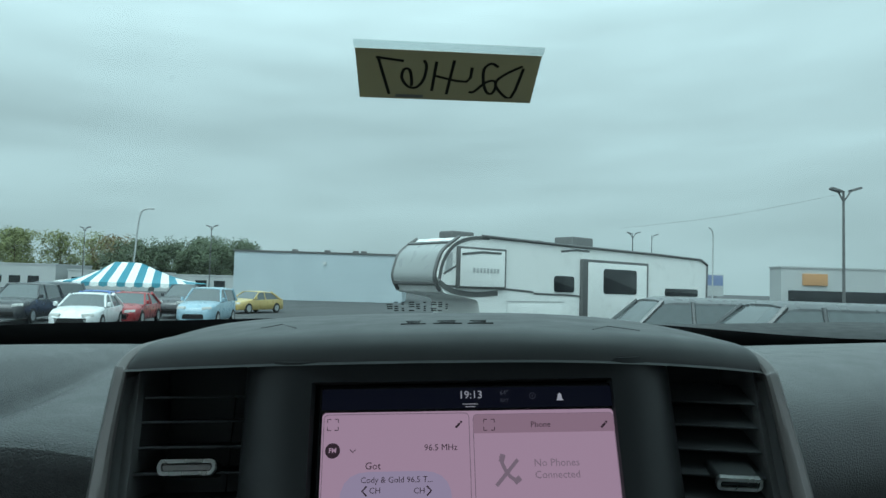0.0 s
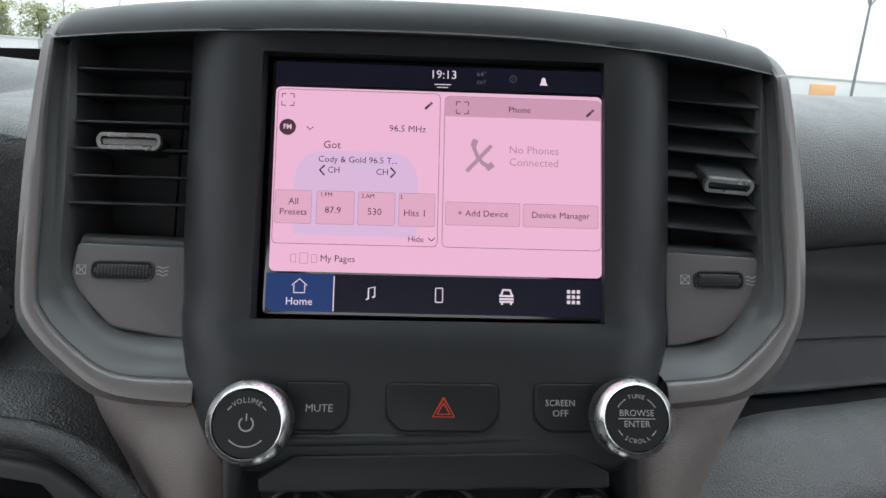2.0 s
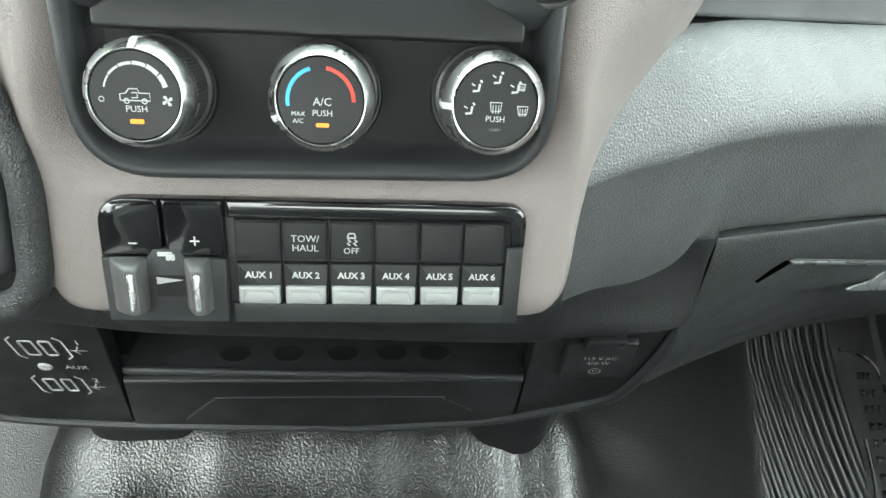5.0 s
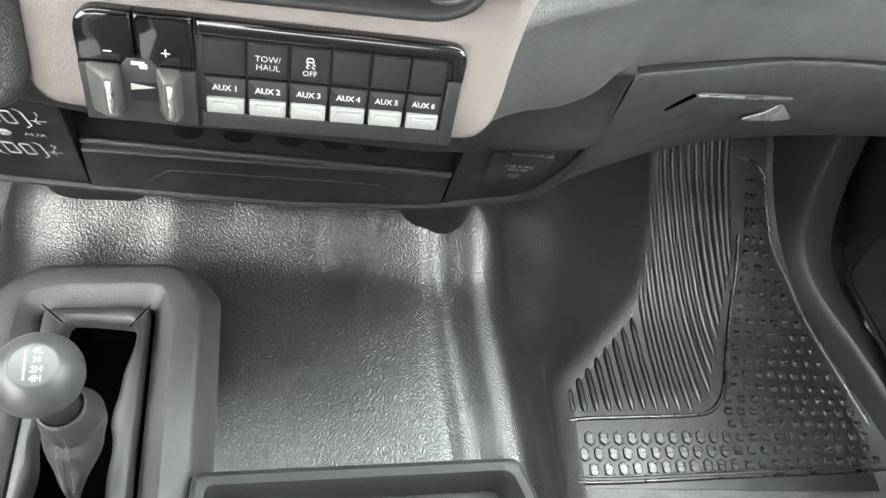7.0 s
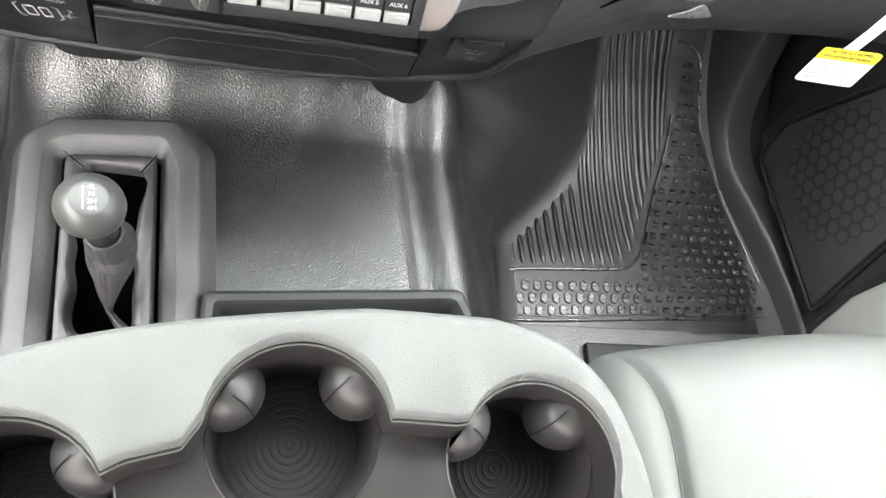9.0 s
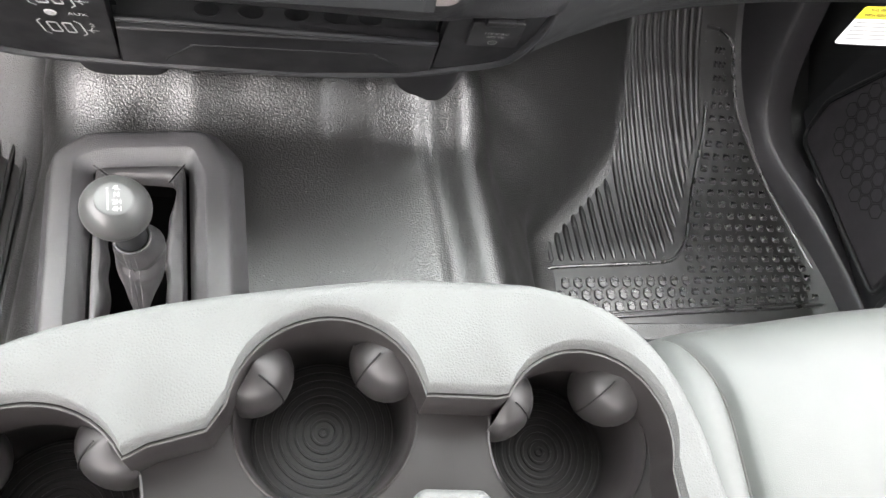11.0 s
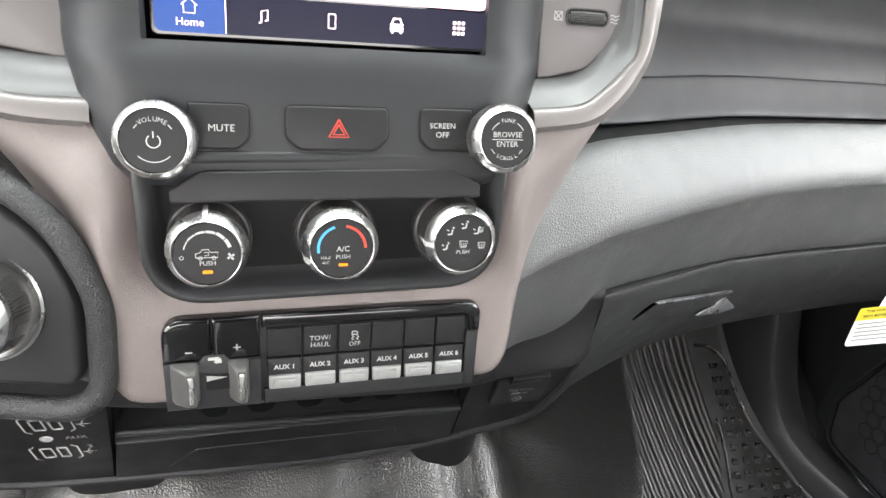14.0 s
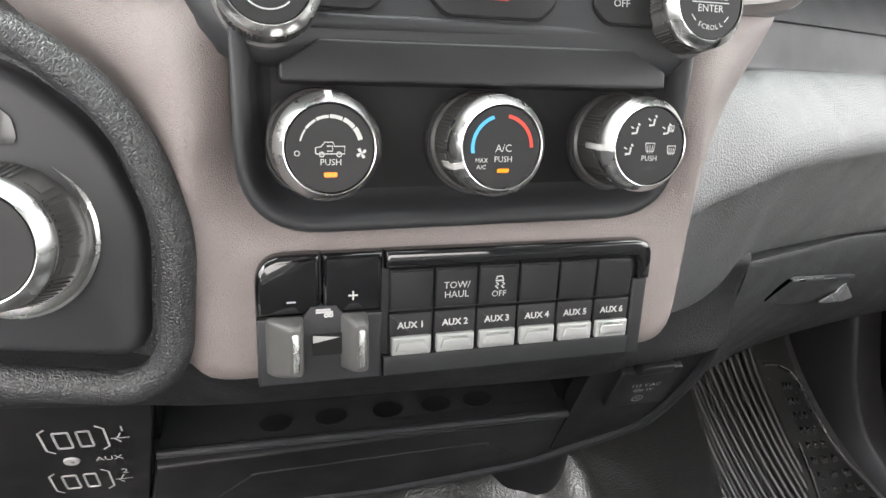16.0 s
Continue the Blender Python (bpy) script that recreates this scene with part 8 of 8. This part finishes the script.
def building(name, x0, x1, y, d, h, material, label, extra=None):
    m = stand(0, 0)
    ob = thing(name, m @ Vector((x0, y, 0)), label, "building")
    part("wall", box(bmesh.new(), x0, y, -0.5, x1, y + d, h, m), material, ob)
    part("roof_edge", box(bmesh.new(), x0 - 0.1, y - 0.1, h, x1 + 0.1, y + d, h + 0.22, m), STEEL if material is BLOCK else GALV, ob)
    return ob


b1 = building("metal_building", -22.4, -2.6, 80, 18, 5.55, BLOCK, "plain blue-grey metal building")
for x, z in ((-12.5, 5.7), (-9.0, 5.7), (-8.0, 5.7), (-16.5, 5.7)):
    part("roof_vent", box(bmesh.new(), x, 84, z, x + 0.7, 84.7, z + 0.5, stand(0, 0), 0.05), STEEL, b1)
part("wall_lamp", box(bmesh.new(), -12.0, 79.8, 4.3, -11.6, 80.0, 4.6, stand(0, 0), 0.03), LAMP, b1)
b2 = building("shop_building", 48, 76, 90, 3, 5.9, PALE, "pale shop building with an orange sign")
part("sign", plate(rect(50.9, 3.6, 54.3, 5.2, 0.1), stand(0, 90) @ Matrix.Rotation(radians(90), 4, "X"), 0.25, 0.05), ORANGE, b2, "orange shop sign")
part("shopfront", plate(rect(49, 0.2, 75, 2.9), stand(0, 90) @ Matrix.Rotation(radians(90), 4, "X"), 0.1), TINT, b2, "dark shopfront glass")
for x0, x1, h in ((-95, -72, 3.4), (-71, -60, 3.8), (-58, -45, 3.0), (-44, -31, 2.7)):
    b = building("low_building", x0, x1, 112, 12, h, PALE, "low pale commercial building beyond the lot")
    for i in range(int((x1 - x0) / 3)):
        part("window", plate(rect(x0 + 0.6 + i * 3, 0.8, x0 + 2.4 + i * 3, 2.0), stand(0, 112) @ Matrix.Rotation(radians(90), 4, "X"), 0.05), TINT, b)


def lamp_post(x, y, h, heads, material, label, r=0.09):
    m = stand(x, y)
    ob = thing("street_lamp", m.translation, label, "street lamp", "lot lamps")
    part("pole", tube(bmesh.new(), [m @ Vector((0, 0, 0)), m @ Vector((0, 0, h * 0.5)), m @ Vector((0, 0, h))], [r, r * 0.8, r * 0.6], 8), material, ob)
    for s in heads:
        part("arm", tube(bmesh.new(), [m @ Vector((0, 0, h - 0.5)), m @ Vector((s * 0.25, -0.05, h - 0.1)), m @ Vector((s * 0.35, -0.05, h + 0.02))], r * 0.45, 6), material, ob)
        part("lamp_head", box(bmesh.new(), -0.18, -0.16, -0.05, 0.32, 0.16, 0.06, m @ Matrix.Translation((s * 0.45, -0.05, h + 0.05)) @ Matrix.Rotation(radians(-18 * s), 4, "Y"), 0.03), material, ob)
    return ob


lamp_post(18.95, 30, 7.0, (-1, 1), STEEL, "tall black lamp post with two heads", 0.08)
lamp_post(-44.8, 90, 8.5, (-1, 1), STEEL, "black lamp post at the back of the lot", 0.08)
lamp_post(-25.2, 80, 8.4, (-1, 1), STEEL, "black lamp post near the building", 0.08)
lamp_post(21.6, 70, 8.2, (-1, 1), STEEL, "black lamp post behind the trailer", 0.08)
lamp_post(27.0, 80, 8.9, (1,), STEEL, "thin lamp post behind the trailer", 0.07)
m = stand(-29.6, 70)
curved = thing("street_lamp", m.translation, "pale street lamp with a curved arm", "street lamp", "lot lamps")
part("pole", tube(bmesh.new(), catmull([m @ Vector(p) for p in ((-0.4, 0, 0), (-0.1, 0, 5.5), (0.2, 0, 8.6), (0.8, 0, 9.2), (1.6, 0, 9.25))], 4), 0.09, 8), GALV, curved)
m = stand(25.8, 60)
curved = thing("street_lamp", m.translation, "pale thin street lamp beyond the trailer", "street lamp", "lot lamps")
part("pole", tube(bmesh.new(), catmull([m @ Vector(p) for p in ((0, 0, 0), (0, 0, 5.5), (0, 0, 7.6), (-0.4, 0, 8.1))], 4), 0.07, 8), GALV, curved)
m = stand(30.3, 70)
sgn = thing("road_sign", m.translation, "tall shop sign on a post", "sign")
part("post", tube(bmesh.new(), [m @ Vector((0, 0, 0)), m @ Vector((0, 0, 2.0))], 0.15, 8), STEEL, sgn)
part("board", box(bmesh.new(), -0.9, -0.15, 1.9, 0.9, 0.15, 4.2, m, 0.05), GALV, sgn, "grey sign board")
part("board_face", plate(rect(-0.8, 3.0, 0.8, 4.05, 0.03), m @ Matrix.Translation((0, -0.15, 0)) @ Matrix.Rotation(radians(90), 4, "X"), 0.03), mat("sign_blue", (0.16, 0.2, 0.34), 0.5), sgn)
solo("overhead_cable", tube(bmesh.new(), catmull([LOT @ Vector(p) for p in ((18.6, 30, 6.8), (15.0, 34, 6.1), (11.5, 40, 5.9))], 6), 0.006, 5), STEEL, "thin dark cable hanging overhead", "cable")


def tree(x, y, h, w, leaf, label):
    m = stand(x, y)
    ob = thing("tree", m.translation, label, "tree", "trees behind the lot")
    bm = bmesh.new()
    tube(bm, [m @ Vector((0, 0, 0)), m @ Vector((0.2, 0, h * 0.3)), m @ Vector((0, 0.2, h * 0.7))], [0.30, 0.22, 0.08], 7)
    for a in range(5):
        d = Vector((math.cos(a * 1.26), math.sin(a * 1.26), 0))
        tube(bm, [m @ Vector((0.15, 0, h * (0.3 + 0.07 * a))), m @ (Vector((0, 0, h * (0.5 + 0.07 * a))) + d * w * 0.35)], [0.12, 0.04], 5)
    part("trunk", bm, BARK, ob)
    bm = bmesh.new()
    cl = [(Vector((random.gauss(0, w * 0.24), random.gauss(0, w * 0.24), h * random.uniform(0.12, 0.92))), w * random.uniform(0.13, 0.24)) for _ in range(40)]
    for c, r in cl:
        k = 1 - 0.5 * abs(c.z / h - 0.55)
        c.x, c.y = c.x * k, c.y * k
        for _ in range(130):
            d = Vector((random.gauss(0, 1), random.gauss(0, 1), random.gauss(0, 0.8))).normalized() * r * random.uniform(0.5, 1.1)
            s = random.uniform(0.11, 0.25)
            u = Vector((random.uniform(-1, 1), random.uniform(-1, 1), random.uniform(-0.6, 0.6))).normalized()
            v = u.orthogonal().normalized()
            p = c + d
            bm.faces.new([bm.verts.new(m @ q) for q in (p - u * s, p + v * s * 0.7, p + u * s, p - v * s * 0.7)])
    part("crown", bm, LEAF[leaf], ob, smooth=False)


random.seed(7)
for i in range(15):
    x = -112 + i * 5.1 + random.uniform(-1.2, 1.2)
    tree(x, 150 + random.uniform(-5, 8), (13.2 - 0.17 * max(0, i - 4)) * random.uniform(0.9, 1.03) - (2.2 if i in (9, 10) else 0), random.uniform(7.5, 9.5), 0 if i < 8 else 2 if i == 8 else 1, "yellow-green tree behind the lot" if i < 8 else "dark green tree behind the lot")
for i in range(6):
    tree(-57 + i * 4.0, 140 + random.uniform(-3, 3), 10.4 * random.uniform(0.9, 1.02), random.uniform(6.5, 8.0), 1, "dark green tree beside the metal building")

# cowl and wiper beyond the glass
hood = thing("truck_bonnet", (0, 1.2, 1.55), "dark bonnet and wiper cowl of the truck", "bonnet")
part("cowl", skin([[(x, 0.79, 1.760), (x, 0.86, 1.790), (x, 0.98, 1.806), (x, 1.25, 1.800), (x, 1.9, 1.73), (x, 2.2, 1.60)] for x in (-0.95, -0.4, 0, 0.4, 0.95)], 3, 3, 0.02, (0, 1, 3)), mat("black_paint", (0.012, 0.012, 0.013), 0.5, spec=0.2), hood)
